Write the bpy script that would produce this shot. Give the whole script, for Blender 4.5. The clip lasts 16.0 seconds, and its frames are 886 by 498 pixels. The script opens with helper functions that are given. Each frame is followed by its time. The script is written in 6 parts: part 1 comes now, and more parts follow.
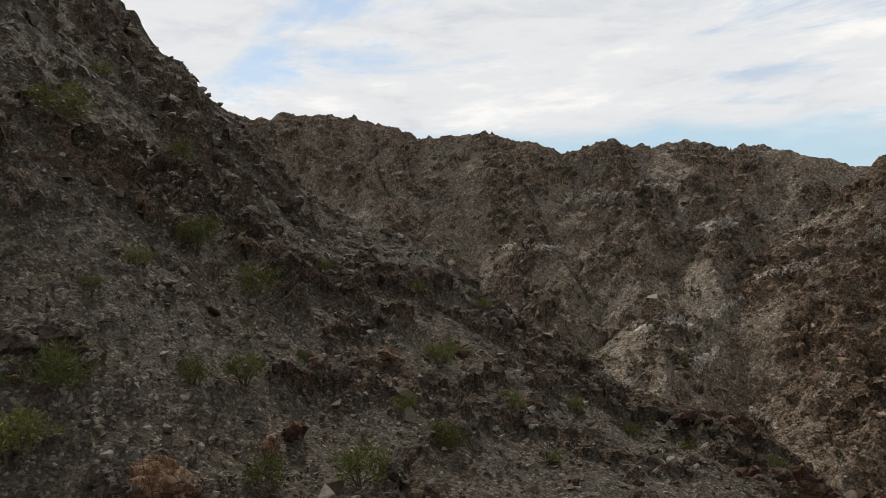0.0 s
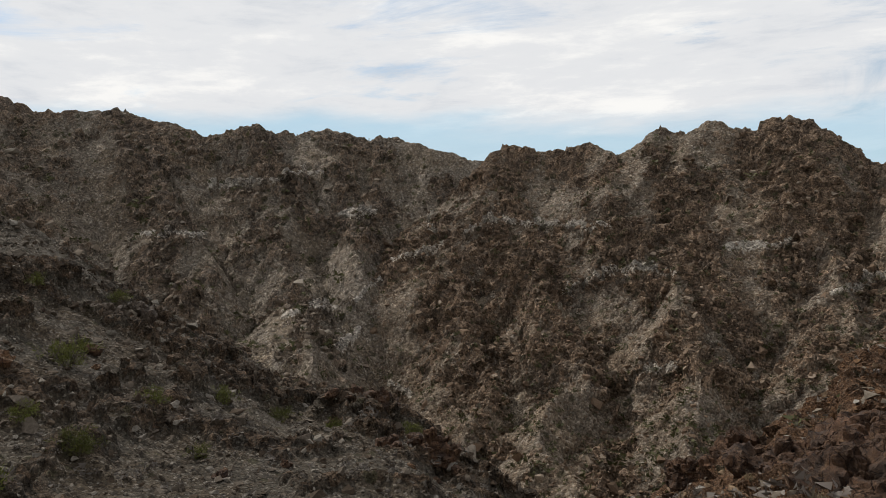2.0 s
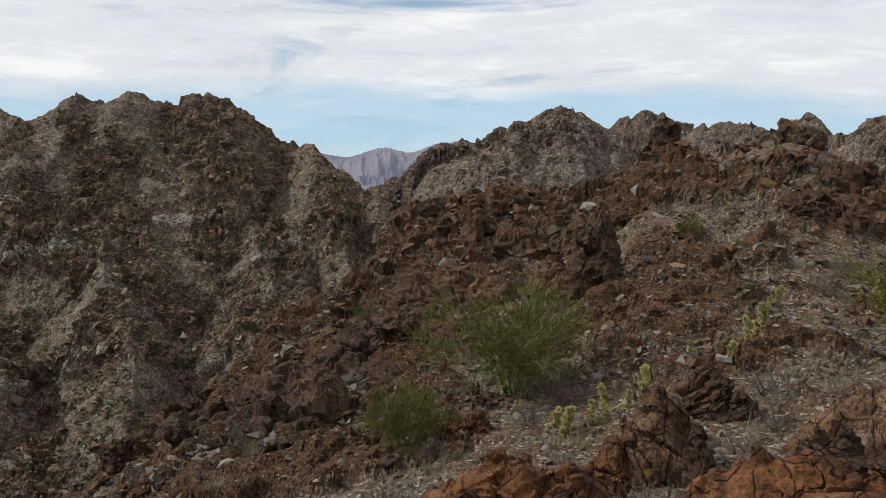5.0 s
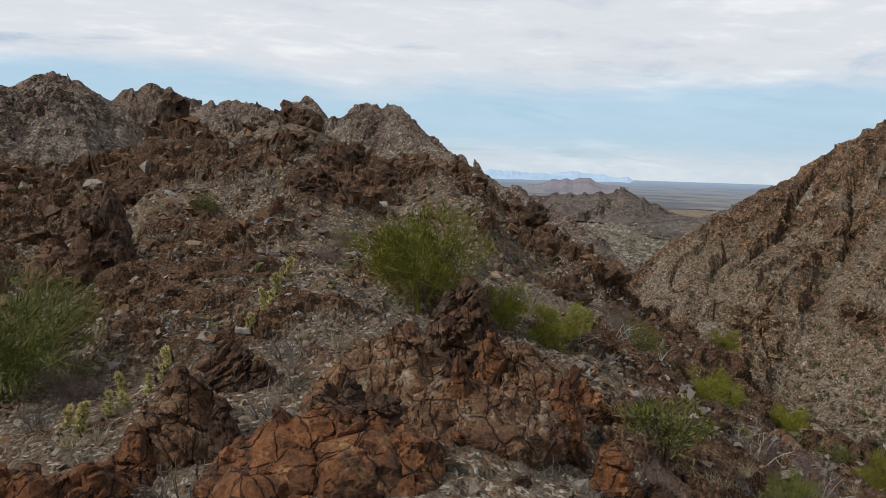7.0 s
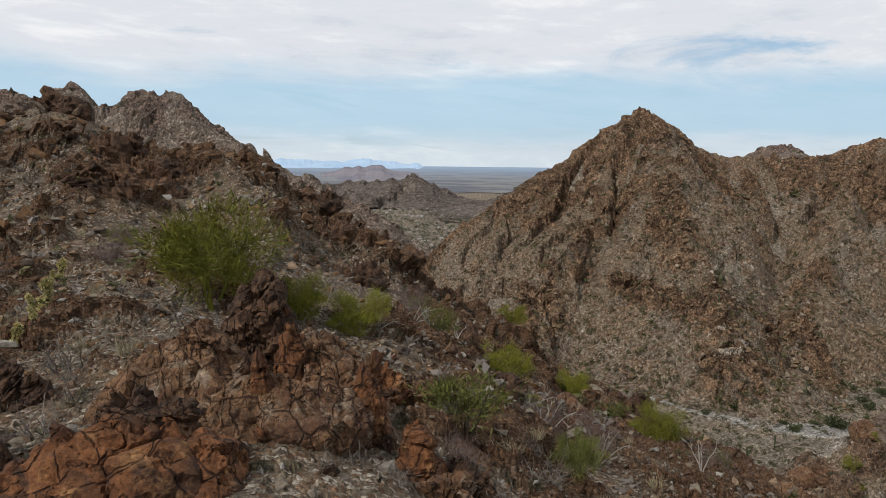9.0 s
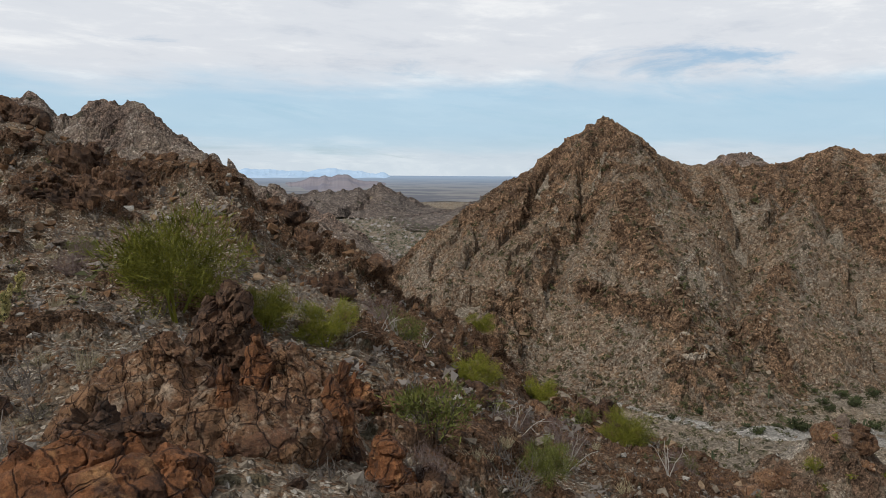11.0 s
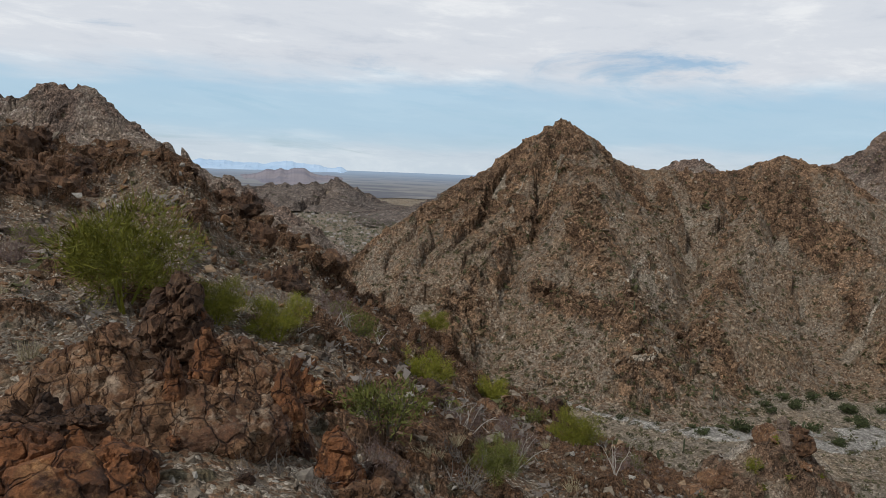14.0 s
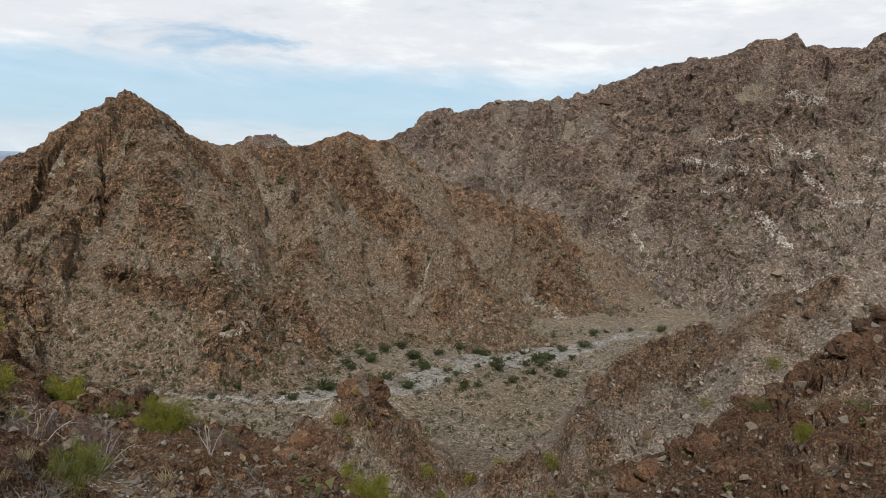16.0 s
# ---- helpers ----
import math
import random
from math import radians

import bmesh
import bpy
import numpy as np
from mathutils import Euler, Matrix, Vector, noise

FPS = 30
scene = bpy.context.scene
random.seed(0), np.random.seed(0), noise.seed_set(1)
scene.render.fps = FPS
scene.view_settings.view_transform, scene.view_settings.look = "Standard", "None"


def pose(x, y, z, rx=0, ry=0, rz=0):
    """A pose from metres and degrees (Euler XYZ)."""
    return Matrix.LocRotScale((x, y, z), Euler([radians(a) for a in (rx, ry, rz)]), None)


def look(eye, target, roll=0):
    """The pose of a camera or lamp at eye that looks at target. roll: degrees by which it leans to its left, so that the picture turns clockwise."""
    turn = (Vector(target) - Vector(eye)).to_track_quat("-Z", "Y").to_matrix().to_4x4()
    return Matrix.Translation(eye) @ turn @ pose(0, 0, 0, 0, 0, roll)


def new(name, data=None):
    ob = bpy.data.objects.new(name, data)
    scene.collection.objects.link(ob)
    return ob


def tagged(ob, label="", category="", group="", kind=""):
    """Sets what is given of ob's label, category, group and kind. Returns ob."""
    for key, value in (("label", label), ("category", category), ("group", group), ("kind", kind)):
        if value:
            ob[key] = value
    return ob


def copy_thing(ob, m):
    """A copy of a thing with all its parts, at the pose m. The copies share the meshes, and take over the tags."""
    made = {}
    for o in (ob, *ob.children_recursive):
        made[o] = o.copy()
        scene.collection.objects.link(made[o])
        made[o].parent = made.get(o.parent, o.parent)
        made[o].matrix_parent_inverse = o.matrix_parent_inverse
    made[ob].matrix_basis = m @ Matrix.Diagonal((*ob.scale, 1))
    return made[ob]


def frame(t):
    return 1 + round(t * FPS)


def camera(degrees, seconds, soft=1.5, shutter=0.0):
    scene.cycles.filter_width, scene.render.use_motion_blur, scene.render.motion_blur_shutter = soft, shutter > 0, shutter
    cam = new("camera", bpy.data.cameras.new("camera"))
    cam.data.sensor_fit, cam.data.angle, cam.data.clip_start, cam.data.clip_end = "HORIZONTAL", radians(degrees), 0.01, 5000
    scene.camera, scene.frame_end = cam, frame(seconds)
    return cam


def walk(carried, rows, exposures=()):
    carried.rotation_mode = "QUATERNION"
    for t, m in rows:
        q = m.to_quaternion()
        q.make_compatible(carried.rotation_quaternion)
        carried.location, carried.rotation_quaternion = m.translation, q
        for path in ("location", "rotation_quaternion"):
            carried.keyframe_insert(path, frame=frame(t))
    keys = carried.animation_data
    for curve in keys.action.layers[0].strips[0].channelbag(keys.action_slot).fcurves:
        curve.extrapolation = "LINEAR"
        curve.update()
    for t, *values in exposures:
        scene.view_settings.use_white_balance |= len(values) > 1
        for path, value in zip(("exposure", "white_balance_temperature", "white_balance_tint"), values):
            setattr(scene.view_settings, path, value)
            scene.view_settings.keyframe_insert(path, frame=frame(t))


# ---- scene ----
cam = camera(60.7, 16.0, 0.6)
PATH = [
    (0.0, pose(0, 0, 0, 87.44, 0.72, -0.03)),
    (0.5, pose(0, 0, 0, 87.32, 0.73, -6.14)),
    (1.0, pose(0, 0, 0, 86.72, 0.56, -12.88)),
    (1.5, pose(0, 0, 0, 86.23, 0.24, -20.00)),
    (2.0, pose(0, 0, 0, 86.22, 0.03, -26.36)),
    (2.5, pose(0, 0, 0, 86.14, -0.55, -33.23)),
    (3.0, pose(0, 0, 0, 85.70, -0.82, -40.71)),
    (3.2, pose(0, 0, 0, 85.78, -0.87, -43.54)),
    (5.3, pose(0, 0, 0, 84.40, -1.11, -72.91)),
    (5.5, pose(0, 0, 0, 84.37, -1.39, -76.58)),
    (6.0, pose(0, 0, 0, 83.30, -1.76, -85.66)),
    (6.5, pose(0, 0, 0, 83.01, -1.63, -94.57)),
    (7.0, pose(0, 0, 0, 83.54, -1.64, -103.47)),
    (7.5, pose(0, 0, 0, 83.11, -2.12, -110.85)),
    (8.0, pose(0, 0, 0, 82.75, -1.91, -116.13)),
    (8.5, pose(0, 0, 0, 83.12, -1.47, -118.82)),
    (9.0, pose(0, 0, 0, 82.94, -0.62, -119.05)),
    (9.2, pose(0, 0, 0, 82.96, -0.67, -119.69)),
    (11.5, pose(0, 0, 0, 83.73, -0.41, -121.64)),
    (12.0, pose(0, 0, 0, 83.90, -0.65, -121.49)),
    (12.5, pose(0, 0, 0, 83.96, -0.66, -121.26)),
    (13.0, pose(0, 0, 0, 84.19, -0.85, -121.39)),
    (13.5, pose(0, 0, 0, 83.77, -0.92, -121.87)),
    (14.0, pose(0, 0, 0, 83.52, -2.25, -124.73)),
    (14.5, pose(0, 0, 0, 82.91, -2.16, -128.34)),
    (15.0, pose(0, 0, 0, 80.42, -0.94, -137.94)),
    (15.5, pose(0, 0, 0, 81.75, -1.32, -147.37)),
    (16.0, pose(0, 0, 0, 82.89, -2.13, -155.93)),
]
EXPOSURES = [(0.0, -0.08, 6640, 10), (3.2, -0.12, 6560, 10), (5.3, -0.14, 6380, 10), (6.5, -0.2, 6280, 10), (9.0, -0.16, 6340, 10), (14.5, -0.28, 6230, 10), (15.2, -0.15, 6310, 10), (16.0, -0.04, 6400, 10)]
walk(cam, PATH, EXPOSURES)

# ---- sky and sun ----
SUN_AZ, SUN_EL = -15.0, 44.0
world = bpy.data.worlds.new("world")
scene.world = world
world.use_nodes = True
wn, wl = world.node_tree.nodes, world.node_tree.links
wn.clear()


def wnode(kind, **values):
    n = wn.new(kind)
    for key, value in values.items():
        n.inputs[key].default_value = value
    return n


w_out = wn.new("ShaderNodeOutputWorld")
w_bg = wnode("ShaderNodeBackground", Strength=0.1)
w_sky = wn.new("ShaderNodeTexSky")
w_sky.sky_type = "NISHITA"
w_sky.sun_disc = False
w_sky.sun_elevation = radians(SUN_EL)
w_sky.sun_rotation = radians(SUN_AZ)
w_sky.air_density, w_sky.dust_density, w_sky.ozone_density = 1.0, 0.6, 1.2
w_tc = wn.new("ShaderNodeTexCoord")
w_sep = wn.new("ShaderNodeSeparateXYZ")
wl.new(w_tc.outputs["Generated"], w_sep.inputs[0])


def wmath(op, a, b=None):
    n = wn.new("ShaderNodeMath")
    n.operation = op
    for i, v in enumerate((a, b)):
        if v is None:
            continue
        if isinstance(v, (int, float)):
            n.inputs[i].default_value = v
        else:
            wl.new(v, n.inputs[i])
    return n.outputs[0]


# the cloud deck is a flat layer: directions are cast on to a plane overhead
w_z = wmath("ADD", wmath("MAXIMUM", w_sep.outputs[2], 0.0), 0.16)
w_com = wn.new("ShaderNodeCombineXYZ")
wl.new(wmath("DIVIDE", w_sep.outputs[0], w_z), w_com.inputs[0])
wl.new(wmath("DIVIDE", w_sep.outputs[1], w_z), w_com.inputs[1])
wl.new(wmath("MULTIPLY", w_sep.outputs[2], 9.0), w_com.inputs[2])


def wnoise(scale, detail, rough, shift, warp=0.0, vec=None):
    m = wn.new("ShaderNodeMapping")
    m.inputs["Location"].default_value = shift
    m.inputs["Rotation"].default_value = (0, 0, 0.5)
    m.inputs["Scale"].default_value = (1.0, 0.75, 1.0)
    wl.new(vec or w_com.outputs[0], m.inputs[0])
    n = wnode("ShaderNodeTexNoise", Scale=scale, Detail=detail, Roughness=rough, Distortion=warp)
    wl.new(m.outputs[0], n.inputs["Vector"])
    return n.outputs[0]


def wramp(value, stops):
    r = wn.new("ShaderNodeValToRGB")
    r.color_ramp.interpolation = "EASE"
    e = r.color_ramp.elements
    e[0].position, e[0].color = stops[0][0], (*stops[0][1], 1)
    e[1].position, e[1].color = stops[-1][0], (*stops[-1][1], 1)
    for p, c in stops[1:-1]:
        x = e.new(p)
        x.color = (*c, 1)
    wl.new(value, r.inputs[0])
    return r.outputs[0]


def wmix(fac, a, b, blend="MIX"):
    m = wn.new("ShaderNodeMix")
    m.data_type, m.blend_type = "RGBA", blend
    for i, v in ((0, fac), (6, a), (7, b)):
        if isinstance(v, (int, float)):
            m.inputs[i].default_value = v
        elif isinstance(v, tuple):
            m.inputs[i].default_value = (*v, 1)
        else:
            wl.new(v, m.inputs[i])
    return m.outputs[2]


w_cover = wramp(wmath("ADD", wmath("MULTIPLY", wnoise(0.9, 9, 0.62, (3.1, 0.4, 0), 0.6), 0.75), wmath("MULTIPLY", wnoise(0.33, 3, 0.5, (7.7, 1.9, 0)), 0.25)),
                [(0.34, (0, 0, 0)), (0.46, (1, 1, 1))])
w_shade = wramp(wmath("ADD", wmath("MULTIPLY", wnoise(0.8, 4, 0.55, (1.0, 6.0, 0), 0.3), 0.5), wmath("MULTIPLY", wnoise(3.2, 7, 0.64, (4.0, 2.0, 0), 0.2), 0.5)), [(0.34, (6.9, 7.3, 7.9)), (0.5, (8.4, 8.6, 8.9)), (0.64, (10.2, 10.2, 10.1))])
w_blue = wmix(0.35, wmix(1.0, w_sky.outputs[0], (1.0, 1.0, 1.05), "MULTIPLY"), (5.2, 7.0, 8.6))
w_cloudy = wmix(w_cover, w_blue, w_shade)
# pale band of clear air and haze low over the plain
w_low = wramp(wmath("ADD", w_sep.outputs[2], wmath("MULTIPLY", wmath("SUBTRACT", wnoise(1.1, 5, 0.55, (2.0, 9.0, 0)), 0.5), 0.09)),
              [(0.01, (0.5, 0.5, 0.5)), (0.035, (0.85, 0.85, 0.85)), (0.08, (0.8, 0.8, 0.8)), (0.125, (0, 0, 0))])
w_final = wmix(w_low, w_cloudy, wramp(w_sep.outputs[2], [(0.0, (6.1, 7.4, 8.1)), (0.05, (5.0, 7.2, 8.6)), (0.12, (4.2, 6.8, 8.7))]))
# the unseen upper sky is dimmed, to cut the fill light on the ground
w_top = wramp(w_sep.outputs[2], [(0.25, (1, 1, 1)), (0.75, (0.55, 0.56, 0.58))])
wl.new(wmix(1.0, w_final, w_top, "MULTIPLY"), w_bg.inputs[0])
wl.new(w_bg.outputs[0], w_out.inputs[0])

sun = new("sun", bpy.data.lights.new("sun", "SUN"))
sun.data.energy, sun.data.angle, sun.data.color = 2.7, radians(4), (1.0, 0.96, 0.9)
a_, e_ = radians(SUN_AZ), radians(SUN_EL)
sun.matrix_world = look((0, 0, 300), (-math.sin(a_) * math.cos(e_), -math.cos(a_) * math.cos(e_), 300 - math.sin(e_)))


# ---- materials ----
class Nodes:
    """A small writer of node materials."""

    def __init__(self, name, rough=0.95, spec=0.15):
        self.mat = bpy.data.materials.new(name)
        self.mat.use_nodes = True
        self.t = self.mat.node_tree
        self.bsdf = self.t.nodes["Principled BSDF"]
        self.bsdf.inputs["Roughness"].default_value = rough
        self.bsdf.inputs["Specular IOR Level"].default_value = spec
        self.pos = self.t.nodes.new("ShaderNodeTexCoord").outputs["Object"]

    def link(self, v, socket):
        if isinstance(v, (int, float)):
            socket.default_value = v
        elif isinstance(v, tuple):
            socket.default_value = (*v, 1)
        else:
            self.t.links.new(v, socket)

    def noise(self, scale, detail=4, rough=0.6, warp=0.0, vec=None):
        n = self.t.nodes.new("ShaderNodeTexNoise")
        for k, v in (("Scale", scale), ("Detail", detail), ("Roughness", rough), ("Distortion", warp)):
            n.inputs[k].default_value = v
        self.t.links.new(vec or self.pos, n.inputs["Vector"])
        return n.outputs[0]

    def cells(self, scale, vec=None, feature="F1", rnd=1.0):
        n = self.t.nodes.new("ShaderNodeTexVoronoi")
        n.feature = feature
        n.inputs["Scale"].default_value = scale
        n.inputs["Randomness"].default_value = rnd
        self.t.links.new(vec or self.pos, n.inputs["Vector"])
        return n

    def math(self, op, a, b=0.0, clamp=False):
        n = self.t.nodes.new("ShaderNodeMath")
        n.operation, n.use_clamp = op, clamp
        self.link(a, n.inputs[0])
        self.link(b, n.inputs[1])
        return n.outputs[0]

    def ramp(self, v, lo, hi, a=0.0, b=1.0):
        n = self.t.nodes.new("ShaderNodeMapRange")
        n.interpolation_type = "SMOOTHSTEP"
        self.link(v, n.inputs[0])
        for i, q in enumerate((lo, hi, a, b)):
            n.inputs[i + 1].default_value = q
        return n.outputs[0]

    def mix(self, fac, a, b, blend="MIX"):
        n = self.t.nodes.new("ShaderNodeMix")
        n.data_type, n.blend_type = "RGBA", blend
        self.link(fac, n.inputs[0])
        self.link(a, n.inputs[6])
        self.link(b, n.inputs[7])
        return n.outputs[2]

    def grey(self, v):
        n = self.t.nodes.new("ShaderNodeCombineColor")
        for i in range(3):
            self.link(v, n.inputs[i])
        return n.outputs[0]

    def chan(self, colour, i):
        n = self.t.nodes.new("ShaderNodeSeparateColor")
        self.t.links.new(colour, n.inputs[0])
        return n.outputs[i]

    def up(self):
        g = self.t.nodes.new("ShaderNodeNewGeometry")
        s = self.t.nodes.new("ShaderNodeSeparateXYZ")
        self.t.links.new(g.outputs["Normal"], s.inputs[0])
        return s.outputs[2]

    def stretched(self, scale, turn=(0, 0, 0)):
        m = self.t.nodes.new("ShaderNodeMapping")
        m.inputs["Scale"].default_value = scale
        m.inputs["Rotation"].default_value = turn
        self.t.links.new(self.pos, m.inputs[0])
        return m.outputs[0]

    def random(self):
        return self.t.nodes.new("ShaderNodeObjectInfo").outputs["Random"]

    def island(self):
        return self.t.nodes.new("ShaderNodeNewGeometry").outputs["Random Per Island"]

    def colour(self, c):
        self.link(c, self.bsdf.inputs["Base Color"])

    def bump(self, height, strength, distance):
        n = self.t.nodes.new("ShaderNodeBump")
        n.inputs["Strength"].default_value = strength
        n.inputs["Distance"].default_value = distance
        self.link(height, n.inputs["Height"])
        self.t.links.new(n.outputs[0], self.bsdf.inputs["Normal"])


def hillside(name, rock, rock2, gravel, pale, unit, warm=None, cover=0.0, chips=0.32, veins=0.3):
    """Stony desert slope: varnished bedrock where it breaks through, gravel and single stones between. unit: size of the common stones in metres; cover: how much more rock shows."""
    m = Nodes(name)
    at, band = m.t.nodes.new("ShaderNodeAttribute"), m.t.nodes.new("ShaderNodeAttribute")
    at.attribute_name, band.attribute_name = "rocky", "pale"
    broad = m.noise(0.014 / unit, 4, 0.6, 0.4)
    big = m.noise(0.06 / unit, 5, 0.65, 0.6)
    mid = m.noise(0.3 / unit, 5, 0.72, 0.5)
    fine = m.noise(2.0 / unit, 4, 0.72)
    c1, c2 = m.cells(0.5 / unit), m.cells(1.5 / unit)
    r1, r2, r3 = m.chan(c1.outputs["Color"], 0), m.chan(c2.outputs["Color"], 1), m.chan(c2.outputs["Color"], 0)
    rocks = m.mix(m.ramp(m.math("ADD", m.math("MULTIPLY", mid, 0.5), m.math("ADD", m.math("MULTIPLY", big, 0.3), m.math("MULTIPLY", r1, 0.2))), 0.4, 0.6), rock, rock2)
    soil = m.mix(m.ramp(m.math("ADD", m.math("MULTIPLY", big, 0.6), m.math("MULTIPLY", broad, 0.4)), 0.42, 0.6), gravel, warm or tuple(q * 0.86 for q in gravel))
    # single dark stones and pale chips in the gravel
    soil = m.mix(m.math("MULTIPLY", m.ramp(m.math("ADD", m.math("MULTIPLY", r3, 0.6), m.math("MULTIPLY", mid, 0.4)), 0.56, 0.66), 0.75), soil, rock)
    soil = m.mix(m.math("MULTIPLY", m.ramp(m.math("ADD", m.math("MULTIPLY", r2, 0.65), m.math("MULTIPLY", mid, 0.35)), 0.7, 0.78), chips * 0.8), soil, pale)
    lie = m.math("ADD", at.outputs["Fac"], m.math("ADD", m.math("MULTIPLY", m.math("SUBTRACT", mid, 0.5 - cover), 1.6), m.math("MULTIPLY", m.math("SUBTRACT", r1, 0.5), 0.45)))
    bare = m.ramp(lie, 0.15, 0.95)
    col = m.mix(m.math("MULTIPLY", bare, 0.92), soil, rocks)
    # thin quartz veins run in bands
    wander = m.math("ABSOLUTE", m.math("SUBTRACT", m.noise(0.035 / unit, 7, 0.62, 1.0), 0.5))
    vein = m.math("MULTIPLY", m.ramp(wander, 0.0, 0.014, 1.0, 0.0), m.math("MULTIPLY", m.ramp(broad, 0.5, 0.58), m.ramp(mid, 0.45, 0.55)))
    col = m.mix(m.math("MULTIPLY", vein, veins), col, pale)
    lode = m.ramp(m.math("ADD", band.outputs["Fac"], m.math("ADD", m.math("MULTIPLY", m.math("SUBTRACT", mid, 0.5), 2.2), m.math("MULTIPLY", m.math("SUBTRACT", r2, 0.5), 0.5))), 0.5, 0.85)
    col = m.mix(m.math("MULTIPLY", lode, 0.7), col, pale)
    tufts = m.cells(0.2 / unit)
    size = m.math("MULTIPLY", m.ramp(m.chan(tufts.outputs["Color"], 2), 0.15, 1.0, 0.0, 0.32), m.ramp(mid, 0.35, 0.55, 0.6, 1.1))
    col = m.mix(m.math("MULTIPLY", m.ramp(m.math("SUBTRACT", tufts.outputs["Distance"], size), -0.07, 0.03, 1.0, 0.0), 0.8), col, (0.062, 0.055, 0.032))
    tone = m.math("MULTIPLY", m.ramp(r1, 0, 1, 0.82, 1.18), m.ramp(r2, 0, 1, 0.7, 1.34))
    tone = m.math("MULTIPLY", tone, m.math("MULTIPLY", m.ramp(fine, 0.3, 0.7, 0.45, 1.6), m.ramp(big, 0.32, 0.68, 0.86, 1.14)))
    tone = m.math("ADD", 1.0, m.math("MULTIPLY", m.math("SUBTRACT", tone, 1.0), m.ramp(bare, 0.0, 1.0, 0.85, 1.1)))
    m.colour(m.mix(1.0, col, m.grey(tone), "MULTIPLY"))
    h = m.math("ADD", m.math("MULTIPLY", m.math("SUBTRACT", 1.0, c2.outputs["Distance"]), 0.6), m.math("ADD", m.math("MULTIPLY", m.math("SUBTRACT", 1.0, c1.outputs["Distance"]), 0.9), m.math("ADD", m.math("MULTIPLY", r1, 0.6), m.math("ADD", m.math("MULTIPLY", r2, 0.35), m.math("MULTIPLY", fine, 0.7)))))
    m.bump(m.math("MULTIPLY", h, m.ramp(bare, 0.0, 0.7, 0.75, 1.15)), 1.0, unit)
    return m.mat


def boulder_rock(name, a, b, c, bed=(1.2, 1.2, 5.0), joints=0.9, bare=0.0):
    """Varnished bedrock: rusty faces, nearly black varnish, pale worn patches, a few open joints along the beds."""
    m = Nodes(name, 0.8, 0.3)
    warp = m.t.nodes.new("ShaderNodeTexNoise")
    warp.inputs["Scale"].default_value, warp.inputs["Detail"].default_value = 2.2, 5
    m.t.links.new(m.pos, warp.inputs["Vector"])
    plain = m.pos
    m.pos = m.mix(0.3, m.pos, warp.outputs["Color"], "ADD")
    lay = m.noise(1.0, 6, 0.7, 0.8, m.stretched(bed, (0.5, 0.35, 0.2)))
    crack = m.cells(joints, m.stretched((1.0, 0.8, 2.2 if joints < 2 else 0.6), (0.4, 0.3, 0.1)), "DISTANCE_TO_EDGE")
    split = m.cells(joints * 2.6, m.stretched((1.0, 1.1, 0.55), (0.3, 0.5, 0.7)), "DISTANCE_TO_EDGE")
    m.pos = plain
    blot = m.noise(1.1, 6, 0.62, 0.5)
    blot2 = m.noise(3.0, 6, 0.7, 0.4)
    fine = m.noise(26.0, 6, 0.78)
    grain = m.noise(7.5, 5, 0.72, 0.6)
    col = m.mix(m.ramp(m.math("ADD", m.math("MULTIPLY", blot, 0.7), m.math("MULTIPLY", grain, 0.3)), 0.45, 0.58), a, b)
    col = m.mix(m.math("MULTIPLY", m.ramp(blot2, 0.54 - bare, 0.7 - 1.5 * bare), 0.75), col, c)
    col = m.mix(m.math("MULTIPLY", m.ramp(lay, 0.58, 0.74), 0.4), col, c)
    col = m.mix(m.math("MULTIPLY", m.ramp(lay, 0.44, 0.34), 0.6), col, tuple(q * 0.55 for q in b))
    tone = m.math("MULTIPLY", m.math("MULTIPLY", m.ramp(fine, 0.25, 0.75, 0.55, 1.45), m.ramp(grain, 0.3, 0.7, 0.72, 1.28)), m.ramp(m.random(), 0, 1, 0.85, 1.15))
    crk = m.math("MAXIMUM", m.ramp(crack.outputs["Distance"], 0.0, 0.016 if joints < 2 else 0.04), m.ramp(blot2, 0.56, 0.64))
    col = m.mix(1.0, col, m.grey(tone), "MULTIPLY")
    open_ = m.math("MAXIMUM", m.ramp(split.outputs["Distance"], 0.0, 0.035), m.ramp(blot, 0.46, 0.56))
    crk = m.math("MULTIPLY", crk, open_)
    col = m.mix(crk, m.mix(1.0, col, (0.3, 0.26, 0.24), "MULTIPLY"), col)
    streak = m.noise(2.4, 5, 0.7, 0.3, m.stretched((2.2, 2.2, 0.5)))
    col = m.mix(1.0, col, m.grey(m.ramp(streak, 0.34, 0.66, 0.68, 1.26)), "MULTIPLY")
    m.colour(col)
    h = m.math("ADD", m.math("MULTIPLY", lay, 0.8), m.math("ADD", m.math("ADD", m.math("MULTIPLY", fine, 0.45), m.math("MULTIPLY", grain, 0.7)), m.math("ADD", m.math("MULTIPLY", crk, 0.7), m.math("MULTIPLY", blot2, 0.6))))
    m.bump(h, 0.9, 0.07)
    return m.mat


def plain_plant(name, a, b, rough=0.7, spread=0.5):
    m = Nodes(name, rough, 0.2)
    f = m.math("ADD", m.math("MULTIPLY", m.island(), spread), m.math("MULTIPLY", m.noise(2.5, 3), 1.0 - spread))
    col = m.mix(m.ramp(f, 0.2, 0.8), a, b)
    m.colour(m.mix(1.0, col, m.grey(m.ramp(m.random(), 0, 1, 0.8, 1.2)), "MULTIPLY"))
    return m.mat


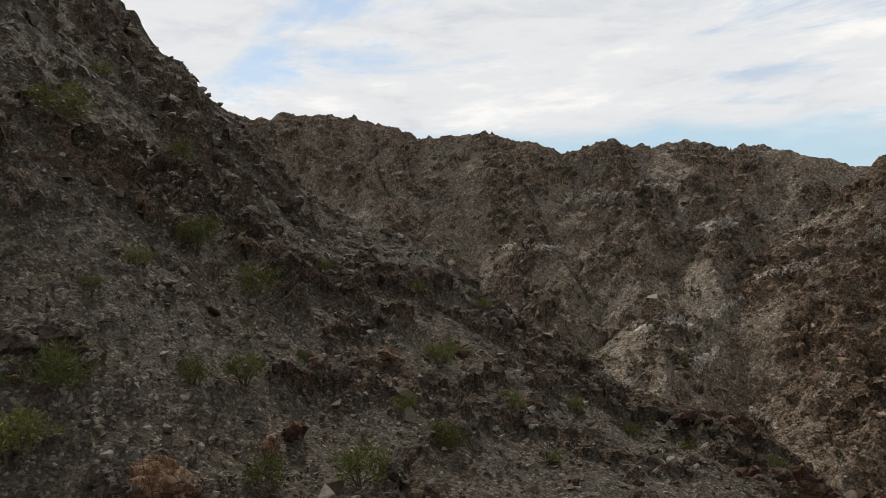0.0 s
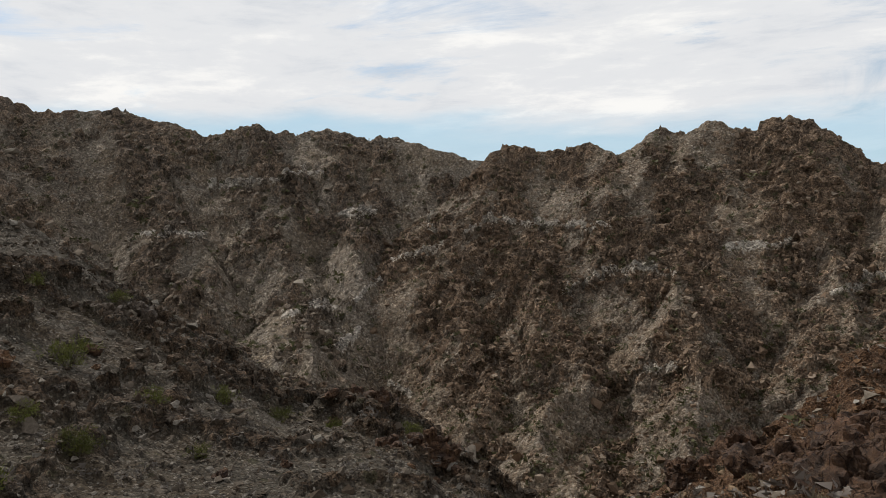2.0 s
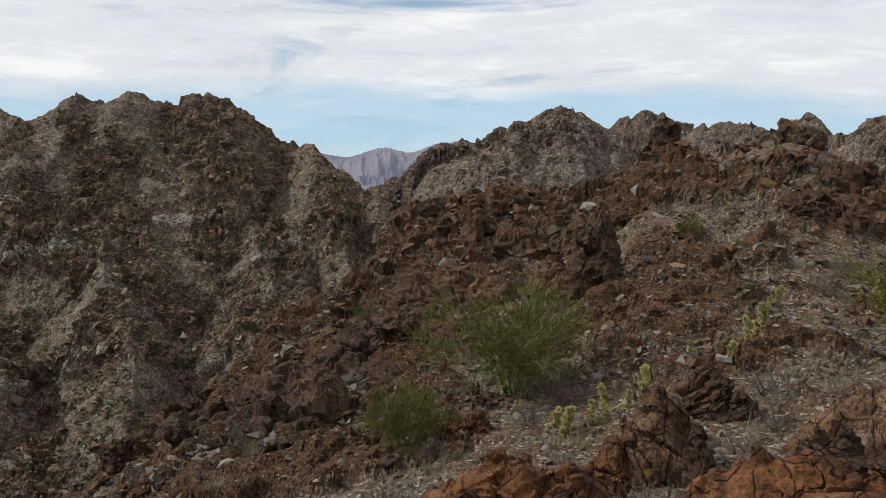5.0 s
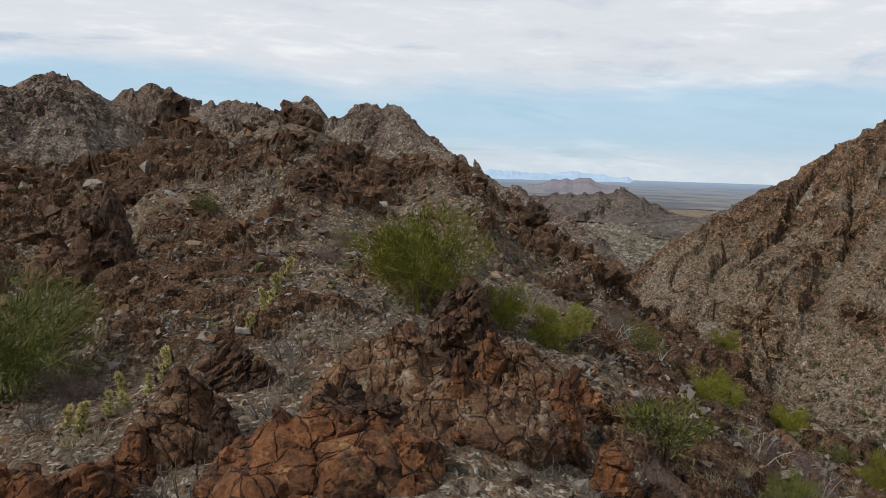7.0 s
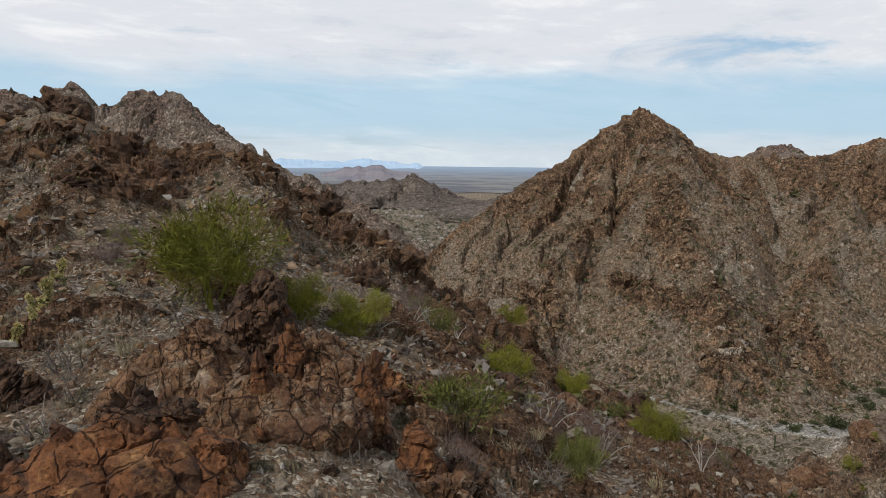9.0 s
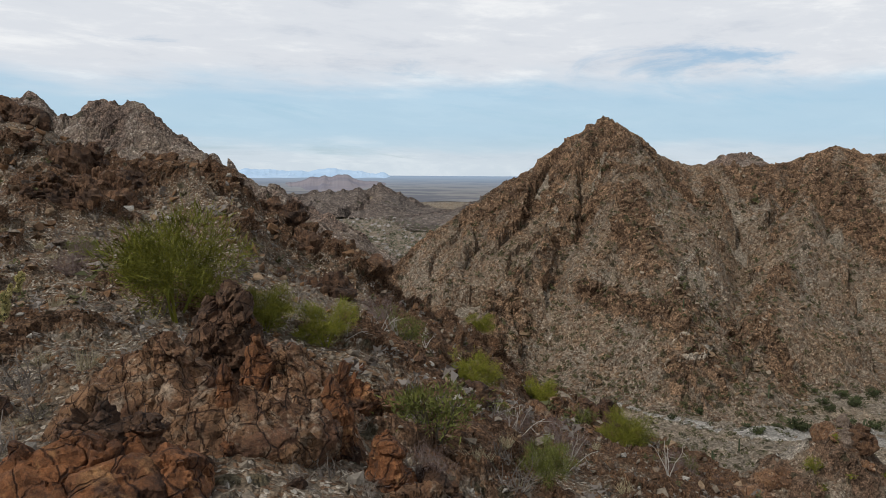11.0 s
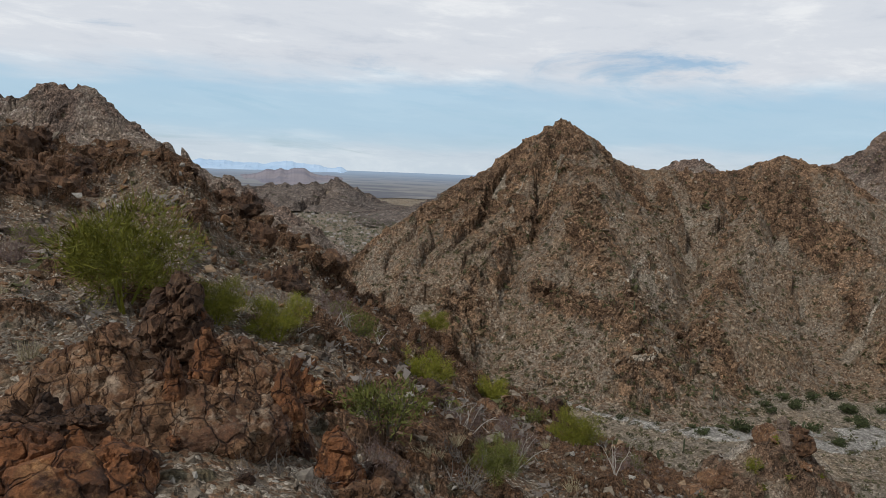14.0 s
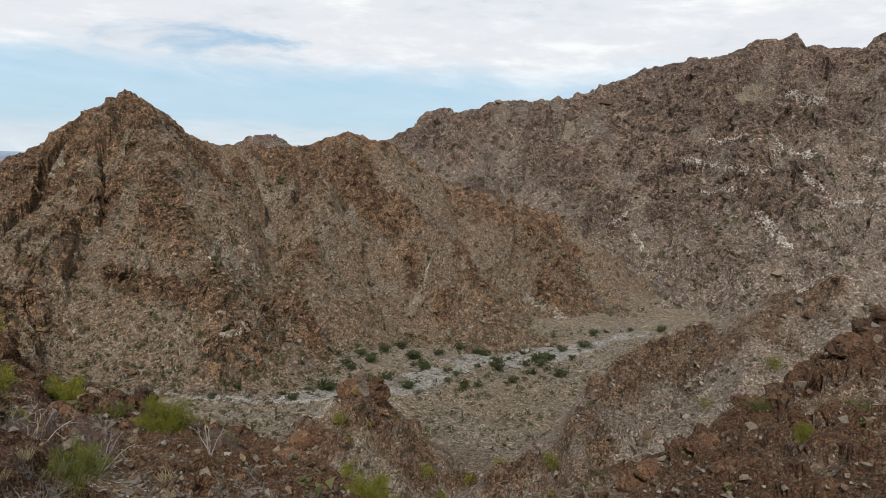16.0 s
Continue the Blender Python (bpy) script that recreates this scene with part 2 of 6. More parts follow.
def loose_stone(name, a, b, c):
    m = Nodes(name, 0.92, 0.15)
    i = m.island()
    col = m.mix(m.ramp(i, 0.1, 0.6), a, b)
    col = m.mix(m.ramp(m.math("FRACT", m.math("MULTIPLY", i, 17.3)), 0.75, 0.9), col, c)
    n = m.noise(9.0, 5, 0.7)
    m.colour(m.mix(1.0, col, m.grey(m.ramp(n, 0.25, 0.75, 0.6, 1.35)), "MULTIPLY"))
    m.bump(n, 0.7, 0.04)
    return m.mat


M_KNOLL = hillside("knoll_slope", (0.148, 0.078, 0.04), (0.09, 0.051, 0.029), (0.19, 0.155, 0.115), (0.46, 0.42, 0.35), 0.11, (0.155, 0.113, 0.074), 0.04, 0.6)
# hillside turned from the sun: its shade is put into these darker colours
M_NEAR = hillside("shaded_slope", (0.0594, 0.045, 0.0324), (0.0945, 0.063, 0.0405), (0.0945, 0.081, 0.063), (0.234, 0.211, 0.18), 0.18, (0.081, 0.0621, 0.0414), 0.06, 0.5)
M_FOOT = hillside("red_slope", (0.138, 0.07, 0.036), (0.085, 0.048, 0.028), (0.2, 0.162, 0.12), (0.4, 0.35, 0.29), 0.2, (0.165, 0.115, 0.072), 0.04, 0.5)
M_CANYON = hillside("canyon_wall", (0.145, 0.114, 0.089), (0.2, 0.146, 0.104), (0.25, 0.212, 0.167), (0.46, 0.42, 0.365), 1.0, (0.218, 0.172, 0.122), 0.1)
M_CRAG = hillside("crag_wall", (0.15, 0.108, 0.077), (0.205, 0.142, 0.095), (0.245, 0.204, 0.158), (0.46, 0.42, 0.36), 0.95, (0.215, 0.166, 0.117), 0.14)
M_PYRAMID = hillside("pyramid_slope", (0.138, 0.082, 0.049), (0.21, 0.13, 0.076), (0.262, 0.215, 0.162), (0.46, 0.41, 0.33), 1.0, (0.22, 0.163, 0.108), 0.2, 0.2, 0.3)
M_PEACH = hillside("peach_slope", (0.21, 0.15, 0.113), (0.165, 0.117, 0.088), (0.23, 0.176, 0.135), (0.34, 0.29, 0.24), 1.2)
M_BACK = hillside("back_ridge_slope", (0.146, 0.106, 0.086), (0.207, 0.146, 0.11), (0.235, 0.19, 0.151), (0.5, 0.45, 0.39), 1.5, (0.207, 0.159, 0.118), 0.08, 0.3, 0.45)
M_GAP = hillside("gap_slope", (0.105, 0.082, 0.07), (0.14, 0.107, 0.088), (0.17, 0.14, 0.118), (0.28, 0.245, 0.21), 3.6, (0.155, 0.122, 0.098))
M_FLOOR = hillside("valley_gravel", (0.163, 0.127, 0.0903), (0.202, 0.15, 0.0998), (0.265, 0.222, 0.169), (0.404, 0.366, 0.308), 0.8, (0.241, 0.186, 0.127))
M_FLOORISH = hillside("spur_slope", (0.135, 0.085, 0.055), (0.185, 0.12, 0.076), (0.26, 0.22, 0.178), (0.5, 0.44, 0.37), 0.45, (0.225, 0.18, 0.138), 0.08)
M_KNOB = hillside("knob_slope", (0.115, 0.071, 0.045), (0.17, 0.106, 0.067), (0.23, 0.19, 0.142), (0.42, 0.375, 0.31), 0.5, (0.19, 0.142, 0.096), 0.1)
M_WASH = hillside("wash_sand", (0.26, 0.235, 0.2), (0.22, 0.195, 0.16), (0.36, 0.335, 0.295), (0.46, 0.44, 0.4), 0.8)


def haze_blue(name, near, far, glow):
    """A far range: the air's blue haze is painted into its colour, and glows."""
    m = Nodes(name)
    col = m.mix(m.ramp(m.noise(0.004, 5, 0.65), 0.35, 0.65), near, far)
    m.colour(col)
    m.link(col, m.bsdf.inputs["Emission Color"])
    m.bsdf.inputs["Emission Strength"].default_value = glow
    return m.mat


def hazy_plain():
    m = Nodes("hazy_plain")
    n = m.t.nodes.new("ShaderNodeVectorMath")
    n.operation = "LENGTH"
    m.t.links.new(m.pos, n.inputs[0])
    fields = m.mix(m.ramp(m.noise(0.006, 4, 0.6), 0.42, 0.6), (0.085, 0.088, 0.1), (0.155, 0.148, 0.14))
    # with distance the fields turn to painted haze blue; the whole colour glows
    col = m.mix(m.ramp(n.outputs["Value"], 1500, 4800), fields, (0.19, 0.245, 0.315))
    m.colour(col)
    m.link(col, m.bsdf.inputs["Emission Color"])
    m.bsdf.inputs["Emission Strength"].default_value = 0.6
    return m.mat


M_HAZE_NEAR = haze_blue("range_haze", (0.11, 0.115, 0.15), (0.16, 0.15, 0.175), 0.8)
M_HAZE_FAR = haze_blue("far_haze", (0.24, 0.33, 0.43), (0.29, 0.37, 0.46), 0.8)
M_HAZE_RED = haze_blue("far_red_haze", (0.13, 0.125, 0.15), (0.185, 0.165, 0.175), 0.5)
M_HAZE_PLAIN = hazy_plain()
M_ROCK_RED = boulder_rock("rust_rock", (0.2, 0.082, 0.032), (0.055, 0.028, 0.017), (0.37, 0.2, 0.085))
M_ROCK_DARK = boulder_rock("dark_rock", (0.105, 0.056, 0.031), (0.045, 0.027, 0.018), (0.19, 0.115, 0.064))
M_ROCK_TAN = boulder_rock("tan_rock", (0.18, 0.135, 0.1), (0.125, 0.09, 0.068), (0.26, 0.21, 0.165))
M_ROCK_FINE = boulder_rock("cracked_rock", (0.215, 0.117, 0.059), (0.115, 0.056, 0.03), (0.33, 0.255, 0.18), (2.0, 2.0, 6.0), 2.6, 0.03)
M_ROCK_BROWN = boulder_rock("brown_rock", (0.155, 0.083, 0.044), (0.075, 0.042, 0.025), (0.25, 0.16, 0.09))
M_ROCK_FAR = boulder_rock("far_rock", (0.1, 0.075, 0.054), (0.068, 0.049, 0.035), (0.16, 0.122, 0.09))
M_STONES = loose_stone("loose_stones", (0.13, 0.082, 0.05), (0.2, 0.165, 0.125), (0.3, 0.275, 0.235))
# the same stones for the shaded slope, with the shade coloured in
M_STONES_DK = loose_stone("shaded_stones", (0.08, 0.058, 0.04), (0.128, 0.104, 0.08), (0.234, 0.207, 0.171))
M_GREEN = plain_plant("palo_verde_green", (0.1, 0.108, 0.012), (0.225, 0.215, 0.027))
M_OLIVE = plain_plant("creosote_olive", (0.06, 0.06, 0.024), (0.125, 0.12, 0.05))
M_CREOSOTE = plain_plant("creosote_green", (0.07, 0.08, 0.017), (0.145, 0.148, 0.034))
M_TREE = plain_plant("wash_tree_green", (0.035, 0.045, 0.018), (0.075, 0.085, 0.033))
M_SAGE = plain_plant("grey_brush", (0.12, 0.1, 0.085), (0.2, 0.175, 0.15))
M_MAUVE = plain_plant("bare_brush", (0.11, 0.075, 0.065), (0.17, 0.125, 0.11))
M_STRAW = plain_plant("dry_grass", (0.26, 0.22, 0.13), (0.4, 0.35, 0.23))
M_SPINE = plain_plant("cholla_spines", (0.42, 0.36, 0.14), (0.6, 0.53, 0.26))
M_BARK = plain_plant("bark", (0.06, 0.048, 0.035), (0.11, 0.09, 0.065))
M_DEAD = plain_plant("bleached_wood", (0.22, 0.195, 0.165), (0.33, 0.3, 0.26))
M_SAGUARO = plain_plant("saguaro_green", (0.045, 0.06, 0.03), (0.07, 0.085, 0.045))
M_BLOCKS = loose_stone("rust_blocks", (0.1, 0.06, 0.034), (0.17, 0.096, 0.05), (0.25, 0.175, 0.11))
M_ROCKS_GREY = loose_stone("grey_rocks", (0.125, 0.097, 0.073), (0.19, 0.15, 0.112), (0.28, 0.24, 0.19))
M_ROCKS_BROWN = loose_stone("brown_rocks", (0.12, 0.08, 0.053), (0.19, 0.13, 0.087), (0.28, 0.22, 0.163))
M_ROCKS_TAN = loose_stone("tan_rocks", (0.13, 0.08, 0.048), (0.2, 0.135, 0.082), (0.3, 0.24, 0.175))
M_CHOLLA = plain_plant("cholla_green", (0.12, 0.13, 0.05), (0.2, 0.2, 0.09))
M_HOUSE = loose_stone("pale_houses", (0.24, 0.215, 0.19), (0.36, 0.33, 0.3), (0.2, 0.15, 0.12))
M_TOWN = plain_plant("town_green", (0.085, 0.09, 0.052), (0.15, 0.15, 0.09))


# ---- relief: lattice noise on arrays ----
def lattice(ix, iy, seed):
    h = (ix.astype(np.int64) * 374761393 + iy.astype(np.int64) * 668265263 + seed * 974634777) & 0xFFFFFFFF
    h = ((h ^ (h >> 13)) * 1274126177) & 0xFFFFFFFF
    return ((h ^ (h >> 16)) & 0xFFFFFF) / float(0xFFFFFF)


def vnoise(x, y, seed=0):
    ix, iy = np.floor(x), np.floor(y)
    fx, fy = x - ix, y - iy
    fx, fy = fx * fx * fx * (fx * (fx * 6 - 15) + 10), fy * fy * fy * (fy * (fy * 6 - 15) + 10)
    a, b, c, d = lattice(ix, iy, seed), lattice(ix + 1, iy, seed), lattice(ix, iy + 1, seed), lattice(ix + 1, iy + 1, seed)
    return ((a + (b - a) * fx) * (1 - fy) + (c + (d - c) * fx) * fy) * 2 - 1


def fbm(x, y, wave, octaves, seed=0, gain=0.5):
    out, amp = 0.0, 1.0
    for i in range(octaves):
        q = wave / 2 ** i
        ca, sa = math.cos(1.1 * i), math.sin(1.1 * i)
        out = out + amp * vnoise((x * ca - y * sa) / q, (x * sa + y * ca) / q, seed + i)
        amp *= gain
    return out


def crags(x, y, wave, octaves, seed=0, gain=0.5):
    """Ridged noise: sharp crests, 0 to about 1."""
    out, amp, tot = 0.0, 1.0, 0.0
    for i in range(octaves):
        q = wave / 2 ** i
        ca, sa = math.cos(0.9 * i + 0.4), math.sin(0.9 * i + 0.4)
        out = out + amp * (1 - np.abs(vnoise((x * ca - y * sa) / q, (x * sa + y * ca) / q, seed + i))) ** 2
        tot += amp
        amp *= gain
    return out / tot


def stones(x, y, size, seed=0):
    """Broken plates: each jittered cell has its own height and its own tilt."""
    x, y = x / size, y / size
    ix, iy = np.floor(x), np.floor(y)
    best, out = np.full(x.shape, 9.0), np.zeros(x.shape)
    for ox in (-1, 0, 1):
        for oy in (-1, 0, 1):
            px, py = ix + ox, iy + oy
            u, v = lattice(px, py, seed), lattice(px, py, seed + 1)
            dx, dy = x - px - u, y - py - v
            d = dx * dx + dy * dy
            m = d < best
            best = np.where(m, d, best)
            w = lattice(px, py, seed + 2)
            out = np.where(m, w * 0.7 + (u * 2.2 - 1.1) * dx + (v * 2.2 - 1.1) * dy - d * 0.35, out)
    return out


def cells3(p, size, seed):
    """Nearest jittered cell of a 3D lattice: its centre and three random numbers."""
    q = p / size
    base = np.floor(q)
    best, mid, rnd = np.full(len(p), 99.0), np.zeros_like(p), np.zeros((len(p), 3))
    for ox in (-1, 0, 1):
        for oy in (-1, 0, 1):
            for oz in (-1, 0, 1):
                c = base + (ox, oy, oz)
                k = c[:, 0] * 7 + c[:, 2] * 131
                j = np.stack([lattice(k, c[:, 1], seed), lattice(k, c[:, 1], seed + 1), lattice(k, c[:, 1], seed + 2)], -1)
                m = c + 0.15 + 0.7 * j
                d = ((q - m) ** 2).sum(1)
                w = d < best
                best = np.where(w, d, best)
                mid = np.where(w[:, None], m * size, mid)
                rnd = np.where(w[:, None], j, rnd)
    return mid, rnd


def plates(P, N, octaves, weight, seed, bed):
    """Breaks a surface into flat-faced blocks lying in tilted beds. octaves: size, flatness, jut; bed: heading and dip in degrees."""
    T = np.array(pose(0, 0, 0, 0, bed[1], bed[0]).to_3x3())
    out_p = P.copy()
    for s in range(0, len(P), 30000):
        p, n, w = P[s:s + 30000], N[s:s + 30000], weight[s:s + 30000, None]
        for k, (size, flat, jut) in enumerate(octaves):
            mid, rnd = cells3(p @ T + 9000, np.array([1.0, 0.8, 0.55]) * size, seed + 7 * k)
            mid = (mid - 9000) @ T.T
            out = n + (rnd - 0.5) * 1.25
            out = out / np.linalg.norm(out, axis=1, keepdims=True)
            gap = ((mid - p) * out).sum(1) + (rnd[:, 2] - 0.5) * jut * size
            p = p + out * (np.clip(gap, -0.5 * size, 0.5 * size) * flat)[:, None] * w
        out_p[s:s + 30000] = p
    return out_p


def normals(X, Y, Z):
    """Upward normals of a grid."""
    u = np.stack([np.gradient(q, axis=0) for q in (X, Y, Z)], -1)
    v = np.stack([np.gradient(q, axis=1) for q in (X, Y, Z)], -1)
    n = np.cross(u, v)
    n = n * np.where(n[..., 2:] < 0, -1, 1)
    return n / np.maximum(np.linalg.norm(n, axis=-1, keepdims=True), 1e-9)


def smooth(v, lo, hi):
    t = np.clip((v - lo) / (hi - lo), 0, 1)
    return t * t * (3 - 2 * t)


def plan(az, r):
    """Place in the plan from a bearing in degrees (0 is +y, clockwise) and a distance."""
    return math.sin(radians(az)) * r, math.cos(radians(az)) * r


def height_at(el, r):
    return r * math.tan(radians(el))


# ---- the hill on whose top the camera turns ----
# bearing, rise of the rim in degrees, its distance
RIM_A = [(-60, 17, 66), (-38, 23.2, 70), (-29.5, 22.0, 72), (-26.4, 18.6, 73), (-23.4, 15.6, 74), (-21.8, 13.9, 75), (-20.1, 11.5, 76), (-18.6, 10.8, 77), (-17.1, 8.7, 78),
         (-14.6, 6.9, 80), (-12.6, 4.7, 80), (-11.1, 2.8, 80), (-8.6, 0.7, 78), (-6.1, -0.6, 77), (-2.7, -1.5, 76), (0.7, -3.9, 74), (2.8, -5.4, 72), (5.8, -7.6, 70),
         (8.7, -9.4, 66), (11.6, -11.2, 63), (13.7, -13.0, 60), (19.2, -14.1, 54), (24.1, -15.8, 50), (26.3, -17.7, 47), (30, -19.7, 44), (34, -22, 38)]
RIM_B = [(42, -21.4, 26), (44, -19.6, 26.5), (48, -17.6, 27.5), (49.5, -16.8, 28), (51.2, -14.8, 29), (54.3, -12.6, 31), (55.2, -9.8, 33), (59.7, -9.0, 36), (62.6, -5.9, 42),
         (64.7, -2.9, 48), (66.8, -1.8, 51), (70.2, -0.9, 54), (73.2, -0.5, 57), (75.7, -1.0, 58), (79.1, -0.1, 60), (81.6, 0.7, 62), (82.4, 2.2, 63), (85.6, 2.6, 64),
         (86.4, 1.8, 64), (88, 1.7, 64), (90, 2.6, 65), (92.2, 3.3, 66), (93.6, 2.8, 65), (94.9, 1.6, 64), (97.5, 1.0, 63), (99.3, 0.2, 63)]
RIM_C = [(101, 0.7, 62), (104, 0.3, 61), (105.9, -0.7, 60), (108, -2.6, 58), (110.4, -3.9, 55), (113, -5.3, 52), (115.9, -6.6, 50), (117.2, -8.7, 48), (119.9, -10.6, 45),
         (122.9, -11.6, 43), (125.1, -13.1, 42), (128.7, -16.2, 42), (132.3, -17.0, 43), (135.3, -18.9, 42), (140, -19.9, 38), (144.3, -21.5, 35), (147.3, -23.3, 32), (151, -25.4, 30)]
RIM_D = [(158, -27, 29), (164.8, -25.0, 32), (166.9, -23.6, 34), (170.2, -22.0, 38), (173.8, -20.4, 45), (176.8, -18.4, 50), (180.3, -15.7, 56), (183.1, -12.8, 60), (185, -11.0, 62),
         (187.1, -9.6, 64), (192, -7, 66), (200, -6, 66), (230, -10, 60), (270, -4, 60), (300, 17, 66)]
RIM = RIM_A + RIM_B + RIM_C + RIM_D
RIM_AZ, RIM_EL, RIM_R = (np.array(q, float) for q in zip(*RIM))
RIM_Z = RIM_R * np.tan(np.radians(RIM_EL))
# heights of the ground 8 m and 22 m out
RING = [(-60, -4.8, -7.2), (-30, -4.6, -7.0), (-15, -4.6, -8.0), (0, -4.7, -8.6), (15, -4.8, -9.0), (30, -4.8, -9.3), (40, -4.6, -9.2), (55, -4.4, -7.4), (65, -4.0, -5.9),
        (75, -3.7, -4.7), (85, -3.5, -4.0), (95, -3.3, -3.3), (105, -3.3, -3.6), (115, -3.7, -4.9), (125, -4.4, -7.4), (135, -4.9, -8.9), (145, -5.4, -10), (155, -5.6, -11.0),
        (165, -5.6, -12), (180, -5.4, -12), (195, -5.4, -11), (230, -5, -10), (270, -4.8, -8), (300, -4.8, -7.2)]
RING_AZ, RING_8, RING_22 = (np.array(q, float) for q in zip(*RING))


def bearing(x, y):
    az = np.degrees(np.arctan2(x, y))
    return np.where(az < -60, az + 360, az)


def hill_form(x, y):
    r, az = np.hypot(x, y), bearing(x, y)
    rim, zr = np.interp(az, RIM_AZ, RIM_R), np.interp(az, RIM_AZ, RIM_Z)
    z8, z22 = np.interp(az, RING_AZ, RING_8), np.interp(az, RING_AZ, RING_22)
    z = np.where(r < 8, -2.0 + (z8 + 2.0) * smooth(r, 0.5, 8) , z8 + (z22 - z8) * (r - 8) / 14)
    t = np.clip((r - 22) / np.maximum(rim - 22, 2), 0, 1)
    z = np.where(r > 22, z22 + (zr - z22) * t, z)
    over = np.maximum(r - rim, 0)
    return z - over * 0.35 - np.maximum(over - 4, 0) * 0.35, r, rim, az


def hill_mask(x, y):
    """Where bedrock breaks through the gravel, 0 to 1."""
    r, az = np.hypot(x, y), bearing(x, y)
    east = smooth(az, 34, 48) * (1 - smooth(az, 128, 150))
    n = crags(x, y, 7.0, 4, 11) + 0.22 * fbm(x, y, 9.0, 3, 50) + 0.1 * fbm(x, y, 2.2, 3, 54)
    bias = 0.28 * east * (1 - smooth(az, 62, 76)) + 0.09 * (1 - smooth(az, 30, 44)) * smooth(r, 20, 36) + 0.16 * east * smooth(r, 26, 44) - 0.12 * (1 - smooth(r, 10, 26)) + 0.1 * smooth(az, 168, 180) + 0.34 * smooth(az, 42, 48) * (1 - smooth(az, 66, 76)) * smooth(r, 9, 13) - 0.05 * smooth(az, 70, 78) * (1 - smooth(r, 14, 22)) + 0.14 * smooth(az, 108, 116) * smooth(r, 12, 18) + 0.16 * smooth(az, 116, 122) * (1 - smooth(az, 150, 158)) * smooth(r, 9, 14) - 0.03
    n = n + 0.16 * fbm(x, y, 1.4, 3, 57, 0.65)
    return smooth(n + bias, 0.47, 0.8)


HILL_AZ = np.arange(-36, 192.1, 0.4)
HILL_FIX = np.zeros(HILL_AZ.shape)


def hill_z(x, y, fine=True):
    z, r, rim, az = hill_form(x, y)
    z = z - np.interp(az, HILL_AZ, HILL_FIX) * rim * 0.01745 * smooth(r / rim, 0.4, 0.85)
    u = r / rim
    body = smooth(r, 5, 14)
    k = 0.4 + 0.6 * smooth(r, 18, 45)
    edge = np.minimum(1, np.abs(u - 1) * 6 + 0.3)
    rocky = hill_mask(x, y)
    z = z + body * edge * (fbm(x, y, 14.0, 4, 3, 0.45) * 0.7 * k + (crags(x, y, 7.0, 3, 11, 0.42) - 0.55) * 1.1 * k + (rocky - 0.35) * 0.6 * k)
    if fine:
        f = smooth(r, 14, 30)
        z = z + (1 - f) * rocky * (0.3 + 0.7 * body) * k * (stones(x, y, 1.7, 20) * 0.8 + stones(x, y, 0.85, 23) * 0.4)
        z = z + (0.4 + 0.6 * body) * fbm(x, y, 1.6, 4, 31) * 0.09
    return z


def box_mean(v, k):
    return np.convolve(np.pad(v, k, mode="edge"), np.ones(2 * k + 1) / (2 * k + 1), mode="valid")


def skyline(height, az, r, lo, hi, n):
    """The highest rise in degrees along each bearing."""
    R = r[:, None] * np.linspace(lo, hi, n)[None]
    a = np.radians(az)[:, None]
    return np.degrees(np.arctan2(height(np.sin(a) * R, np.cos(a) * R), R)).max(1)


# the loose rock must not lift the rim above its true height
for _ in range(3):
    HILL_FIX = HILL_FIX + box_mean(skyline(hill_z, HILL_AZ, np.interp(HILL_AZ, RIM_AZ, RIM_R), 0.4, 1.12, 260) - np.interp(HILL_AZ, RIM_AZ, RIM_EL), 2) * 0.9


# ---- mountains: crest lines with slopes falling from them ----
def crest(rows):
    """Crest points from bearing, rise in degrees and distance."""
    return [(*plan(az, r), height_at(el, r)) for az, el, r in rows]


def tent(x, y, lines, slope):
    z = np.full(x.shape, -400.0)
    for line in lines:
        for (ax, ay, az), (bx, by, bz) in zip(line, line[1:]):
            dx, dy = bx - ax, by - ay
            t = np.clip(((x - ax) * dx + (y - ay) * dy) / (dx * dx + dy * dy), 0, 1)
            d = np.hypot(x - ax - t * dx, y - ay - t * dy)
            z = np.maximum(z, az + (bz - az) * t - d * slope)
    return z


def flanks(x, y, lines, slope):
    """The tent's height, the run along the line that each spot falls from, and how far it has fallen."""
    z, run, off = np.full(x.shape, -400.0), np.zeros(x.shape), np.zeros(x.shape)
    start = 0.0
    for line in lines:
        for k, ((ax, ay, az), (bx, by, bz)) in enumerate(zip(line, line[1:])):
            dx, dy = bx - ax, by - ay
            size = math.hypot(dx, dy)
            u = ((x - ax) * dx + (y - ay) * dy) / (size * size)
            t = np.clip(u, 0, 1)
            px, py = x - ax - t * dx, y - ay - t * dy
            d = np.hypot(px, py)
            h = az + (bz - az) * t - d * slope
            # past the ends of a line the ribs fan out
            s = start + np.where((k == 0) & (u < 0) | (k == len(line) - 2) & (u > 1), u * 0.7 + 0.3 * t, t) * size
            side = np.where(px * dy - py * dx > 0, 61.7, 0.0)
            best = h > z
            z, run, off = np.where(best, h, z), np.where(best, s + side, run), np.where(best, d, off)
            start += size
        start += 137.0
    return z, run, off


def from_lines(x, y, lines):
    """Distance in the plan to the nearest of some lines."""
    out = np.full(x.shape, 1e6)
    for line in lines:
        for (ax, ay, _), (bx, by, _) in zip(line, line[1:]):
            dx, dy = bx - ax, by - ay
            t = np.clip(((x - ax) * dx + (y - ay) * dy) / (dx * dx + dy * dy), 0, 1)
            out = np.minimum(out, np.hypot(x - ax - t * dx, y - ay - t * dy))
    return out


